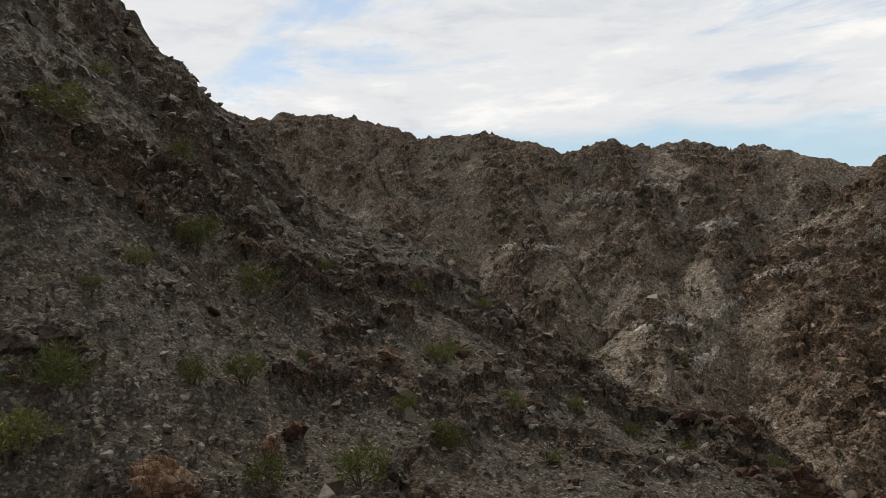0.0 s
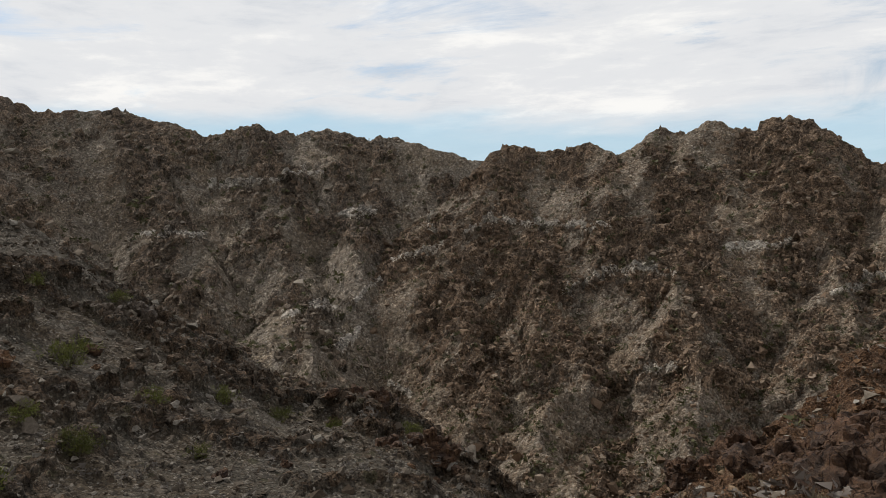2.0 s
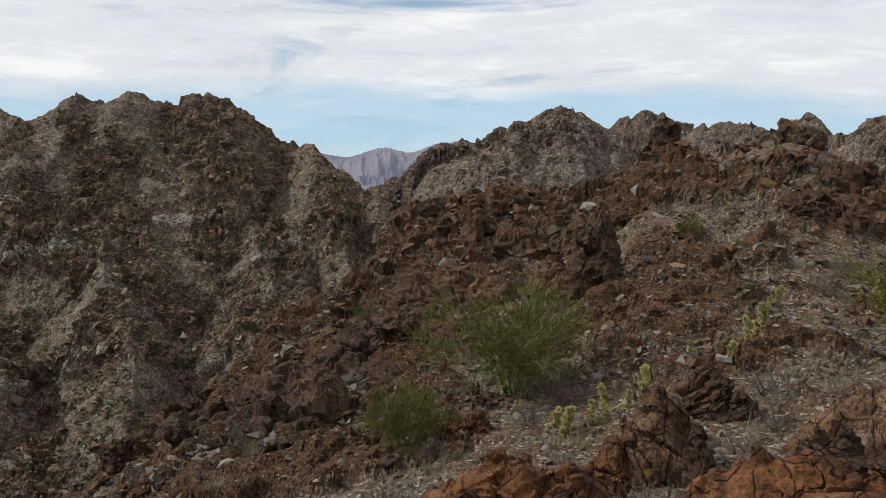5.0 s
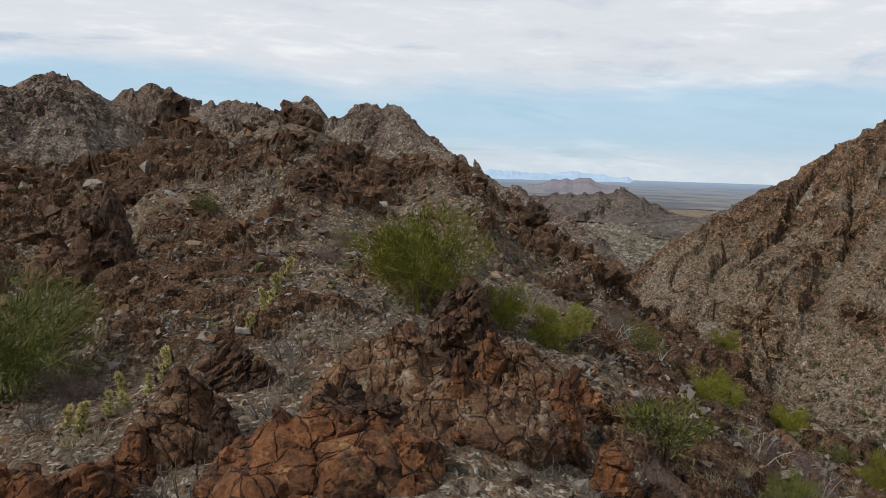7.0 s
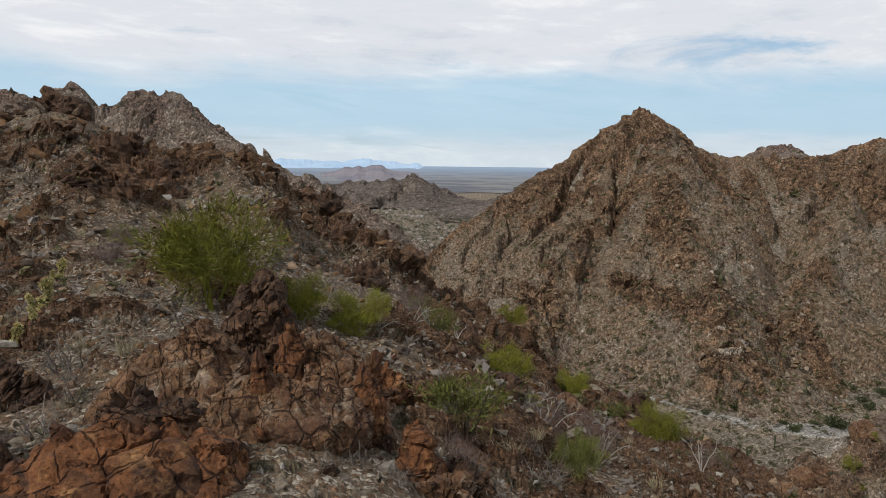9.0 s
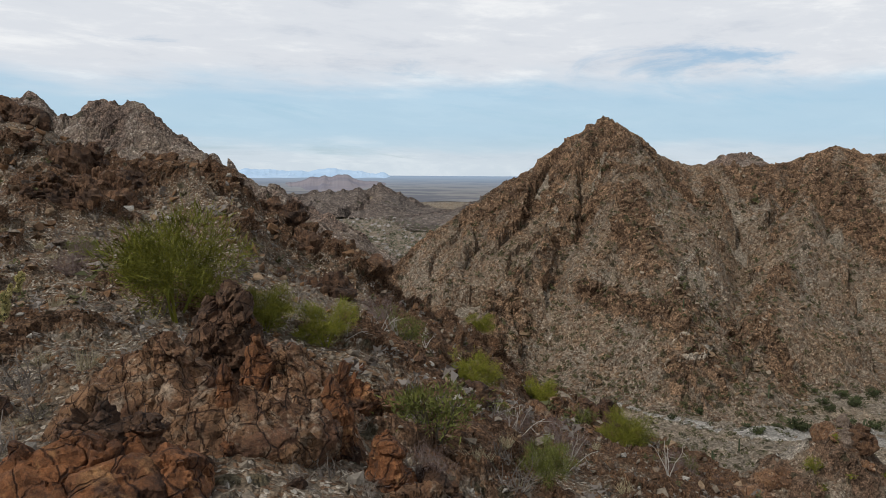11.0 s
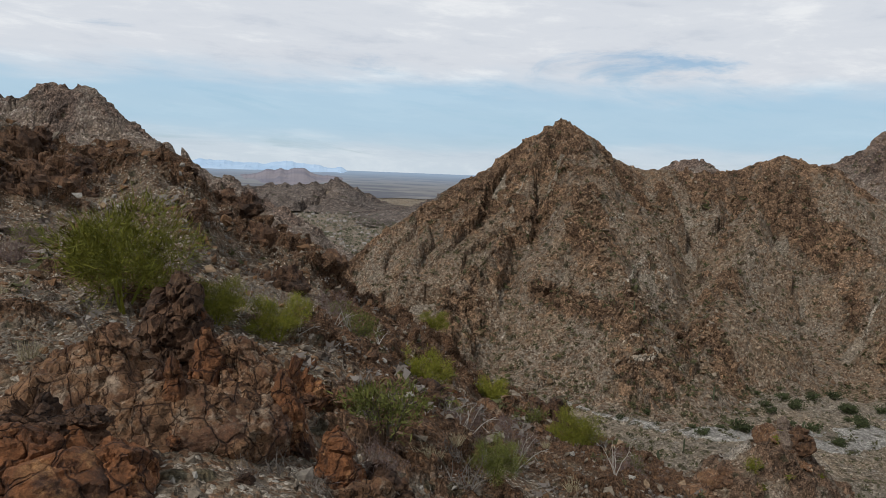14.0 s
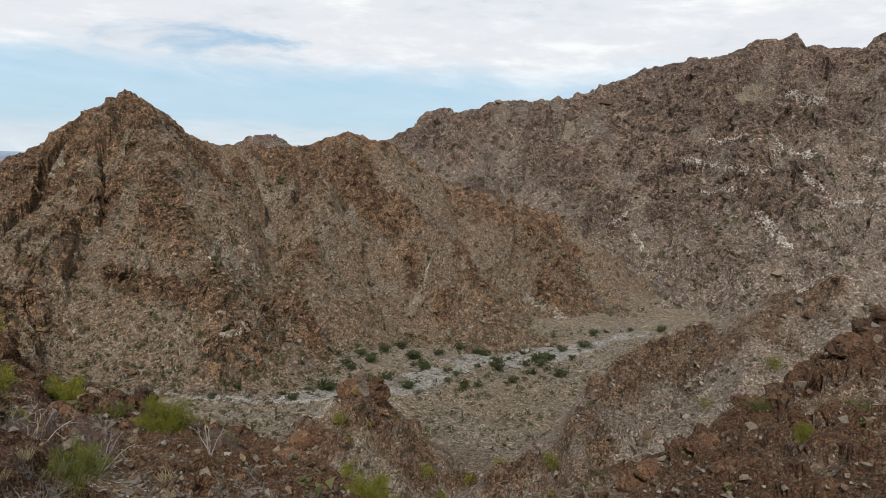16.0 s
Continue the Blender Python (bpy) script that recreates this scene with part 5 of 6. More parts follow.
def crag(label, az, r, lobes):
    """A rock mass close by, of several bodies of bedrock grown together. lobes: place across and away, width, depth, height, rock, jointing, bed heading and dip, lean of the top, heading."""
    x, y = plan(az, r)
    z = surface(x, y)
    thing = tagged(new("rock_outcrop"), label, "rock", "rock outcrops")
    thing.matrix_basis = pose(x, y, z, 0, 0, -az)
    ca, sa = math.cos(radians(-az)), math.sin(radians(-az))
    for k, (u, v, w, d, h, kind, joints, bed, top, turn) in enumerate(lobes):
        base = surface(x + u * ca - v * sa, y + u * sa + v * ca) - z
        res = min(1.0, 0.35 + w * h * 9 / r) if r < 15 else 0.38
        me = bedrock(int(az * 10) + 17 * k, w, d, h, bed, int(140 * res), int(64 * res), joints, top=top)
        me.materials.append(ROCK_MATS[kind])
        ob = part("bedrock", me, None, thing)
        ob.matrix_basis = pose(u, v, base, 0, 0, turn)
    return thing


crag("dark and rust-red layered boulder outcrop close to the hilltop", 95.6, 8.0, [
    (-0.1, -0.1, 2.2, 1.7, 0.94, "red", MASSIVE, (30, 24), (-0.25, -0.45), 12), (0.05, 0.3, 1.1, 0.9, 0.98, "dark", SLABS, (20, 12), (-0.1, -0.3), -8), (0.6, 0.15, 0.95, 0.9, 0.92, "dark", SLABS, (20, 14), (0.25, -0.3), 14),
    (0.75, -0.3, 0.95, 1.1, 0.60, "red", MASSIVE, (50, 20), (0.5, -0.4), 20), (-0.95, 0.0, 0.9, 1.0, 0.50, "red", MASSIVE, (10, 30), (-0.5, -0.3), -20)])
crag("low rust-red boulder outcrop beside grey gravel", 73.4, 8.1, [
    (0, 0, 2.0, 1.7, 0.83, "red", SLABS, (150, 22), (0.25, -0.3), 10), (0.7, -0.1, 0.9, 1.1, 0.57, "red", MASSIVE, (150, 22), (0.6, -0.4), -15), (-0.6, -0.3, 1.0, 1.0, 0.52, "red", MASSIVE, (150, 18), (-0.4, -0.5), 0)])
crag("rust-brown cracked outcrop among grey brush", 84.2, 9.3, [
    (0.0, 0.1, 1.3, 1.2, 1.10, "fine", MASSIVE, (20, 52), (0.15, -0.5), 14), (-0.45, -0.4, 0.7, 0.8, 0.60, "red", MASSIVE, (20, 52), (-0.4, -0.4), -6), (0.5, -0.35, 0.45, 0.6, 0.74, "dark", MASSIVE, (10, 60), (0.5, -0.4), 30)])
crag("dark thin-bedded slabs leaning in the gravel", 87.6, 12.0, [
    (0, 0, 1.25, 0.9, 0.74, "dark", SLABS, (200, 34), (-0.5, -0.3), -8), (0.45, -0.25, 0.6, 0.6, 0.41, "dark", SLABS, (200, 34), (-0.5, -0.2), 10)])
crag("tilted rust-red wedge of slabs above cracked bedrock", 104.6, 12.1, [
    (0.15, 0.1, 1.5, 1.0, 1.89, "dark", SLABS, (186, 44), (-0.55, -0.25), 4), (0.4, 0.25, 0.8, 0.7, 1.95, "red", SLABS, (186, 48), (-0.4, -0.35), -10),
    (-0.75, -0.2, 1.3, 0.7, 0.98, "red", SLABS, (186, 40), (-0.75, -0.2), 6), (-1.35, -0.5, 0.9, 0.7, 0.52, "fine", SLABS, (186, 36), (-0.6, -0.3), 0)])
crag("wide outcrop of finely cracked brown bedrock", 104.2, 10.6, [
    (-0.75, -0.1, 2.3, 1.9, 1.07, "fine", COLUMNS, (12, 14), (-0.35, -0.42), 8), (0.9, -0.2, 2.1, 1.9, 1.22, "fine", COLUMNS, (170, 10), (0.22, -0.38), -10), (0.15, -1.1, 2.6, 1.3, 0.61, "fine", COLUMNS, (10, 20), (0.0, -0.55), 0),
    (0.2, -1.25, 0.4, 0.4, 1.04, "red", MASSIVE, (0, 80), (0.1, -0.7), 10), (0.62, -0.35, 0.7, 0.8, 1.42, "red", MASSIVE, (30, 60), (0.1, -0.5), 20), (1.62, -0.55, 0.7, 1.2, 1.16, "red", COLUMNS, (20, 15), (0.4, -0.5), 4)])
crag("dark boulder outcrop with a hollow below", 118.6, 9.4, [
    (-0.2, 0, 0.75, 0.8, 0.83, "red", MASSIVE, (30, 12), (-0.2, -0.2), 16), (0.4, 0.1, 0.8, 0.7, 0.62, "dark", MASSIVE, (20, 18), (0.4, -0.3), -12), (0.1, -0.6, 0.9, 0.7, 0.33, "fine", BROKEN, (20, 18), (0.1, -0.5), 40)])
crag("rusty blocks among dry brush", 114.8, 13.4, [
    (-0.3, 0, 1.2, 0.9, 0.56, "red", BROKEN, (30, 24), None, 10), (0.6, 0.2, 0.9, 0.8, 0.50, "fine", BROKEN, (60, 20), None, -20)])
for k, (az, r, w, h, kind) in enumerate([(51.5, 22.5, 2.6, 0.7, "dark"), (54.8, 20.5, 3.0, 0.9, "dark"), (58.6, 23.0, 3.6, 1.1, "dark"), (61.5, 21.0, 2.6, 0.8, "dark"), (64.0, 26.0, 3.0, 0.7, "dark"), (67.5, 30.0, 3.2, 0.8, "brown"),
                                         (56.8, 16.5, 2.4, 1.0, "dark"), (70.5, 29.0, 3.0, 1.0, "brown"), (180.5, 50.0, 3.0, 0.7, "brown"), (184.5, 56.0, 3.4, 0.8, "brown"), (176.0, 44.0, 2.6, 0.6, "brown"), (185.0, 42.0, 2.6, 0.6, "brown"), (172.0, 37.0, 2.0, 0.5, "brown"), (179.0, 36.0, 2.0, 0.5, "brown"), (187.0, 62.0, 3.6, 1.0, "brown"), (79.2, 28.0, 1.9, 2.6, "dark"), (77.2, 27.4, 2.2, 1.5, "brown")]):
    crag("dark rust-brown crag of broken rock on the stony hill", az, r, [
        (-0.2 * w, 0, 0.85 * w, 0.7 * w, 0.8 * h, kind, BROKEN, (30 * k, 30), (-0.3, -0.2), 20 * k), (0.22 * w, 0.1 * w, 0.7 * w, 0.6 * w, h, kind, MASSIVE, (20 + 30 * k, 40), (0.25, -0.35), 50 * k), (0.1 * w, -0.35 * w, 0.7 * w, 0.5 * w, 0.45 * h, kind, BROKEN, (10, 30), None, 35 * k)])

BROWN = "weathered rust-brown rock outcrop breaking out of the slope"
DARK = "dark varnished rock outcrop with blocky joints"
TAN = "pale tan rock outcrop on the far slope"
for i, (label, az, r, w, h, n, kinds, dip) in enumerate([
        ("rock tower crowning the rocky hill", 83.7, 63.0, 3.7, 5.8, 7, ("dark", "red", "tan"), 6),
        ("leaning tan and brown slabs on the crest", 91.8, 64.0, 6.0, 2.3, 18, ("tan", "red", "dark"), 40),
        (DARK, 57.0, 21.5, 3.6, 1.5, 14, ("dark",), 20),
        (DARK, 48.6, 26.8, 2.6, 1.5, 9, ("dark",), 20),
        (DARK, 45.5, 25.0, 2.6, 1.1, 8, ("dark",), 10),
        (BROWN, 67.0, 49.0, 5.0, 1.8, 14, ("red", "dark"), 15),
        (BROWN, 71.5, 51.0, 6.0, 1.5, 15, ("red", "red", "dark"), 18),
        (BROWN, 70.0, 40.0, 5.0, 2.0, 14, ("dark", "red"), 25),
        (BROWN, 76.0, 54.5, 4.5, 1.2, 10, ("red", "tan"), 18),
        (BROWN, 95.5, 50.0, 5.0, 2.4, 14, ("dark", "red"), 30),
        (BROWN, 97.2, 40.0, 4.2, 1.8, 12, ("dark", "red"), 24),
        (DARK, 108.4, 46.5, 5.0, 1.5, 14, ("dark", "red"), 20),
        (DARK, 110.0, 40.0, 3.6, 1.2, 10, ("dark", "red"), 20),
        (BROWN, 112.2, 33.0, 3.6, 1.1, 12, ("red", "dark"), 20),
        (DARK, 115.2, 41.0, 4.2, 1.1, 12, ("dark", "red"), 20),
        (BROWN, 95.2, 35.0, 3.4, 1.5, 10, ("dark", "red"), 26),
        (BROWN, 98.6, 46.0, 4.2, 1.5, 12, ("red", "dark"), 26),
        (BROWN, 88.0, 58.0, 3.4, 1.4, 9, ("red", "tan"), 26),
        (BROWN, 86.4, 45.0, 2.6, 1.2, 8, ("red", "dark"), 20),
        (BROWN, 82.4, 40.0, 3.2, 1.5, 9, ("dark", "red"), 26),
        (BROWN, 75.6, 38.0, 3.2, 1.4, 9, ("red", "dark"), 26),
        (BROWN, 101.2, 53.0, 4.2, 1.4, 11, ("red", "dark"), 18),
        (BROWN, 105.2, 50.0, 3.4, 1.3, 9, ("dark", "red"), 22),
        (BROWN, 68.5, 13.2, 1.2, 0.6, 6, ("red", "dark"), 34),
        (BROWN, 70.6, 12.8, 0.7, 0.75, 4, ("red",), 50),
        (BROWN, 77.0, 19.0, 1.6, 0.7, 7, ("red", "dark"), 30),
        (BROWN, 84.5, 21.0, 1.4, 0.6, 6, ("red", "tan"), 26),
        (BROWN, 88.4, 25.0, 1.8, 0.8, 7, ("red", "dark"), 26),
        (DARK, 133.4, 40.0, 3.4, 2.2, 11, ("dark",), 12),
        (BROWN, 128.0, 30.0, 2.6, 0.9, 9, ("red", "fine"), 20),
        (BROWN, 123.0, 20.0, 2.2, 0.7, 9, ("red", "dark"), 18),
        (BROWN, 138.5, 33.0, 3.0, 1.0, 9, ("red", "dark"), 16),
        (BROWN, 144.0, 31.0, 3.2, 1.0, 9, ("red", "fine"), 16),
        ("grey-brown outcrop at the foot of the shaded slope", -22.6, 22.6, 3.4, 1.2, 13, ("far", "fine"), 20),
        ("dark outcrop on the shaded slope", -28.5, 27.0, 3.0, 1.0, 9, ("far",), 20),
        ("dark crag at the lower end of the shaded spur", 23.8, 34.5, 4.6, 1.7, 14, ("dark",), 18),
        ("dark crag at the lower end of the shaded spur", 20.5, 47.0, 4.6, 1.6, 12, ("dark",), 18),
        ("grey crag on the shaded slope", -7.5, 52.0, 5.0, 1.9, 13, ("far", "far"), 22),
        ("grey crag on the shaded slope", -5.5, 40.0, 4.0, 1.6, 11, ("far", "far"), 22),
        ("grey crag on the shaded slope", 3.0, 52.0, 5.0, 1.9, 13, ("far", "far"), 22),
        ("grey crag on the shaded slope", -12.5, 62.0, 5.0, 1.7, 12, ("far", "far"), 22),
        (BROWN, 150.3, 136.0, 10.0, 4.0, 16, ("fine", "tan", "red"), 12),
        (BROWN, 146.3, 133.0, 8.0, 2.5, 11, ("fine", "red"), 12),
        (TAN, 23.4, 209.0, 8.0, 2.5, 12, ("tan",), 20)]):
    kinds = tuple("brown" if q == "red" and r > 16 else q for q in kinds)
    outcrop(label, az, r, w * 0.82, h * (0.62 if r < 90 else 0.8), n, kinds, dip, seed=i)


# single boulders lying free
def boulder(label, az, r, size, kind, seed):
    rng = np.random.default_rng(seed)
    x, y = plan(az, r)
    ob = new("boulder", POOL[kind][seed % 7])
    ob.matrix_basis = pose(x, y, surface(x, y) + size * 0.2, rng.normal() * 14, rng.normal() * 14, rng.random() * 360) @ Matrix.Diagonal((size, size * 0.8, size * 0.75, 1))
    return tagged(ob, label, "boulder", "loose boulders")


rng_b = np.random.default_rng(21)
boulder("rounded brown boulder resting on the stony slope", -11.5, 26.4, 1.15, "dark", 3)
boulder("pale pinkish boulder resting on gravel", 85.8, 19.6, 0.6, "tan", 4)
boulder("black boulder beside the rust-red outcrop", 101.6, 8.3, 0.55, "dark", 5)
for i in range(70):
    az, r = 42 + 108 * rng_b.random(), 8 + 38 * rng_b.random() ** 1.3
    kind = ("red", "dark", "tan", "fine", "red")[i % 5]
    boulder("loose %s boulder lying on the gravel slope" % {"red": "rust-red", "dark": "dark", "tan": "pale tan", "fine": "brown"}[kind], az, r, (0.16 + 0.34 * rng_b.random() ** 2) * (0.6 + r / 40), kind, 30 + i)
for i in range(24):
    az, r = -32 + 64 * rng_b.random(), 22 + 34 * rng_b.random()
    boulder("loose grey-brown boulder on the shaded slope", az, r, 0.4 + 0.7 * rng_b.random() ** 2, ("dark", "fine")[i % 2], 120 + i)


# ---- loose stones, too many to count ----
def stone_shapes(n, points, seed):
    rng, out = np.random.default_rng(seed), []
    while len(out) < n:
        bm = rock_hull(rng, points)
        bmesh.ops.triangulate(bm, faces=bm.faces)
        bm.verts.index_update()
        out.append((np.array([v.co for v in bm.verts]), np.array([[v.index for v in f.verts] for f in bm.faces])))
        bm.free()
    return out


SHAPES = stone_shapes(16, 9, 5)


def turns(rng, n, tilt):
    """Random rotation matrices: any heading, leaning up to tilt radians."""
    a, b, c = rng.random(n) * 6.283, rng.normal(size=n) * tilt, rng.normal(size=n) * tilt
    ca, sa, cb, sb, cc, sc = np.cos(a), np.sin(a), np.cos(b), np.sin(b), np.cos(c), np.sin(c)
    o, e = np.zeros(n), np.ones(n)
    A = np.array([[ca, -sa, o], [sa, ca, o], [o, o, e]]).transpose(2, 0, 1)
    B = np.array([[e, o, o], [o, cb, -sb], [o, sb, cb]]).transpose(2, 0, 1)
    C = np.array([[cc, o, sc], [o, e, o], [-sc, o, cc]]).transpose(2, 0, 1)
    return A @ B @ C


def scatter(name, label, cat, x, y, size, mat, shapes, seed, flat=(1.0, 0.8, 0.6), lift=0.15, tilt=0.4, z=None):
    """Many small pieces on the relief, joined into one object."""
    rng = np.random.default_rng(seed)
    n = len(x)
    z = surfaces(x, y) if z is None else z
    V, F, base = [], [], 0
    pick = rng.integers(0, len(shapes), n)
    M = turns(rng, n, tilt)
    S = size[:, None] * np.array(flat)[None] * (0.7 + 0.6 * rng.random((n, 3)))
    for k, (v, f) in enumerate(shapes):
        sel = np.where(pick == k)[0]
        if not len(sel):
            continue
        p = np.einsum("nij,nvj->nvi", M[sel], v[None] * S[sel][:, None])
        p += np.stack([x[sel], y[sel], z[sel] + lift * S[sel][:, 2]], -1)[:, None]
        V.append(p.reshape(-1, 3))
        F.append((f[None] + (base + np.arange(len(sel)) * len(v))[:, None, None]).reshape(-1, 3))
        base += len(sel) * len(v)
    V, F = np.concatenate(V), np.concatenate(F)
    me = bpy.data.meshes.new(name)
    me.vertices.add(len(V))
    me.vertices.foreach_set("co", V.astype(np.float32).ravel())
    me.loops.add(F.size)
    me.loops.foreach_set("vertex_index", F.astype(np.int32).ravel())
    me.polygons.add(len(F))
    me.polygons.foreach_set("loop_start", np.arange(0, F.size, 3, dtype=np.int32))
    me.update(calc_edges=True)
    me.shade_flat()
    me.materials.append(mat)
    return tagged(new(name, me), label, cat, kind="stuff")


def strewn(az0, az1, r0, r1, n, seed, power=1.0):
    rng = np.random.default_rng(seed)
    az, r = np.radians(az0 + (az1 - az0) * rng.random(n)), r0 * (r1 / r0) ** (rng.random(n) ** power)
    return np.sin(az) * r, np.cos(az) * r, r, rng


def stone_field(name, label, az0, az1, r0, r1, n, seed, mat, small=0.0048, least=0.05, spread=0.6):
    x, y, r, rng = strewn(az0, az1, r0, r1, n, seed, 0.8)
    keep = r < np.interp(bearing(x, y), RIM_AZ, RIM_R) * 1.04
    x, y, r = x[keep], y[keep], r[keep]
    size = np.maximum(least, r * small) * np.exp(rng.normal(size=len(r)) * spread)
    return scatter(name, label, "stones", x, y, np.minimum(size, 1.3), mat, SHAPES, seed)


stone_field("loose_stones", "grey and rusty angular stones strewn over the hill", 38, 156, 5, 66, 17000, 301, M_STONES)
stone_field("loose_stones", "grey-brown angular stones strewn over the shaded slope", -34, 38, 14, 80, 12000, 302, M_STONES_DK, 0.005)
stone_field("loose_stones", "reddish stones strewn over the lower slope", 156, 191, 14, 66, 3500, 303, M_STONES)
stone_field("rust_blocks", "rust-brown broken rock on the rocky hill", 40, 150, 12, 66, 5000, 304, M_BLOCKS, 0.0078, 0.09, 0.5)


def below_crest(key, x, y, gap):
    """True where a spot lies in front of the crest and some degrees lower."""
    m = MOUNTAINS[key]
    az, r = bearing(x, y), np.hypot(x, y)
    el = np.degrees(np.arctan2(m.z(x, y), r))
    return (el < np.interp(az, m.crest_az, m.crest_el) - gap) & (r < np.interp(az, m.crest_az, m.crest_r))


def rock_field(name, label, key, az0, az1, r0, r1, n, size, seed, mat):
    x, y, r, rng = strewn(az0, az1, r0, r1, n * 2, seed)
    k = MOUNTAINS[key].mask(x, y) > rng.random(len(x)) * 0.9 - 0.15
    x, y, r = x[k][:n], y[k][:n], r[k][:n]
    k = below_crest(key, x, y, 0.1)
    x, y, r = x[k], y[k], r[k]
    s = size * np.exp(rng.normal(size=len(r)) * 0.45)
    return scatter(name, label, "rocks", x, y, s, mat, SHAPES, seed, lift=0.1, z=on_grid(x, y, key))


rock_field("slope_rocks", "broken rocks on the canyon ridge", "canyon", -18, 32, 190, 430, 7000, 1.3, 311, M_ROCKS_GREY)
rock_field("slope_rocks", "broken brown rocks on the jagged ridge", "crag", 20, 66, 140, 325, 9000, 1.0, 312, M_ROCKS_BROWN)
rock_field("slope_rocks", "broken brown rocks on the pointed hill", "pyramid", 117, 168, 225, 420, 11000, 1.1, 313, M_ROCKS_TAN)
rock_field("slope_rocks", "dark rocks on the high ridge", "back", 150, 190, 340, 640, 5000, 1.9, 314, M_ROCKS_BROWN)
rock_field("slope_rocks", "grey rocks on the hill behind the knoll", "east", 61, 85, 260, 350, 900, 1.5, 315, M_ROCKS_GREY)
rock_field("slope_rocks", "stones on the spur beside the wash", "spur", 156, 190, 66, 160, 5000, 0.5, 316, M_STONES)
vx_, vy_, vr_, vg_ = strewn(132, 176, 100, 300, 5000, 317)
scatter("valley_stones", "stones strewn over the valley floor", "stones", vx_, vy_, 0.5 * np.exp(vg_.normal(size=5000) * 0.5), M_STONES, SHAPES, 317, z=np.maximum(floor_z(vx_, vy_), np.maximum(MOUNTAINS["spur"].z(vx_, vy_), MOUNTAINS["knob"].z(vx_, vy_))))


# ---- plants ----
def tube(bm, pts, r0, r1, sides=5):
    """A tapered twig along points."""
    rings = []
    for i, p in enumerate(pts):
        d = (Vector(pts[min(i + 1, len(pts) - 1)]) - Vector(pts[max(i - 1, 0)])).normalized()
        a = d.orthogonal().normalized()
        b = d.cross(a)
        r = r0 + (r1 - r0) * i / (len(pts) - 1)
        rings.append([bm.verts.new(Vector(p) + (a * math.cos(k * 6.283 / sides) + b * math.sin(k * 6.283 / sides)) * r) for k in range(sides)])
    for u, v in zip(rings, rings[1:]):
        for k in range(sides):
            bm.faces.new((u[k], u[(k + 1) % sides], v[(k + 1) % sides], v[k]))
    bm.faces.new(rings[-1])


def limb_points(rng, start, way, length, bend, n=6):
    p, d, out = Vector(start), Vector(way).normalized(), [Vector(start)]
    for _ in range(n - 1):
        d = (d + Vector(rng.normal(size=3)) * bend).normalized()
        p = p + d * length / (n - 1)
        out.append(p.copy())
    return out


def blades(name, roots, ways, length, width, mat, seed, curl=0.25):
    """Fine twigs as slender bent blades, many in one crown."""
    rng = np.random.default_rng(seed)
    n = len(roots)
    ways = ways / np.linalg.norm(ways, axis=1, keepdims=True)
    side = np.cross(ways, rng.normal(size=(n, 3)))
    side /= np.linalg.norm(side, axis=1, keepdims=True)
    L = length[:, None]
    bend = rng.normal(size=(n, 3)) * curl
    m = roots + ways * L * 0.5 + bend * L * 0.12
    t = roots + ways * L + bend * L * 0.4
    w = side * width[:, None]
    V = np.stack([roots - w * 0.5, roots + w * 0.5, m + w * 0.45, m - w * 0.45, t], 1).reshape(-1, 3)
    k = np.arange(n)[:, None] * 5
    me = bpy.data.meshes.new(name)
    faces = [tuple(f) for f in (k + [0, 1, 2, 3])] + [tuple(f) for f in (k + [3, 2, 4])]
    me.from_pydata(V.tolist(), [], faces)
    me.materials.append(mat)
    return me


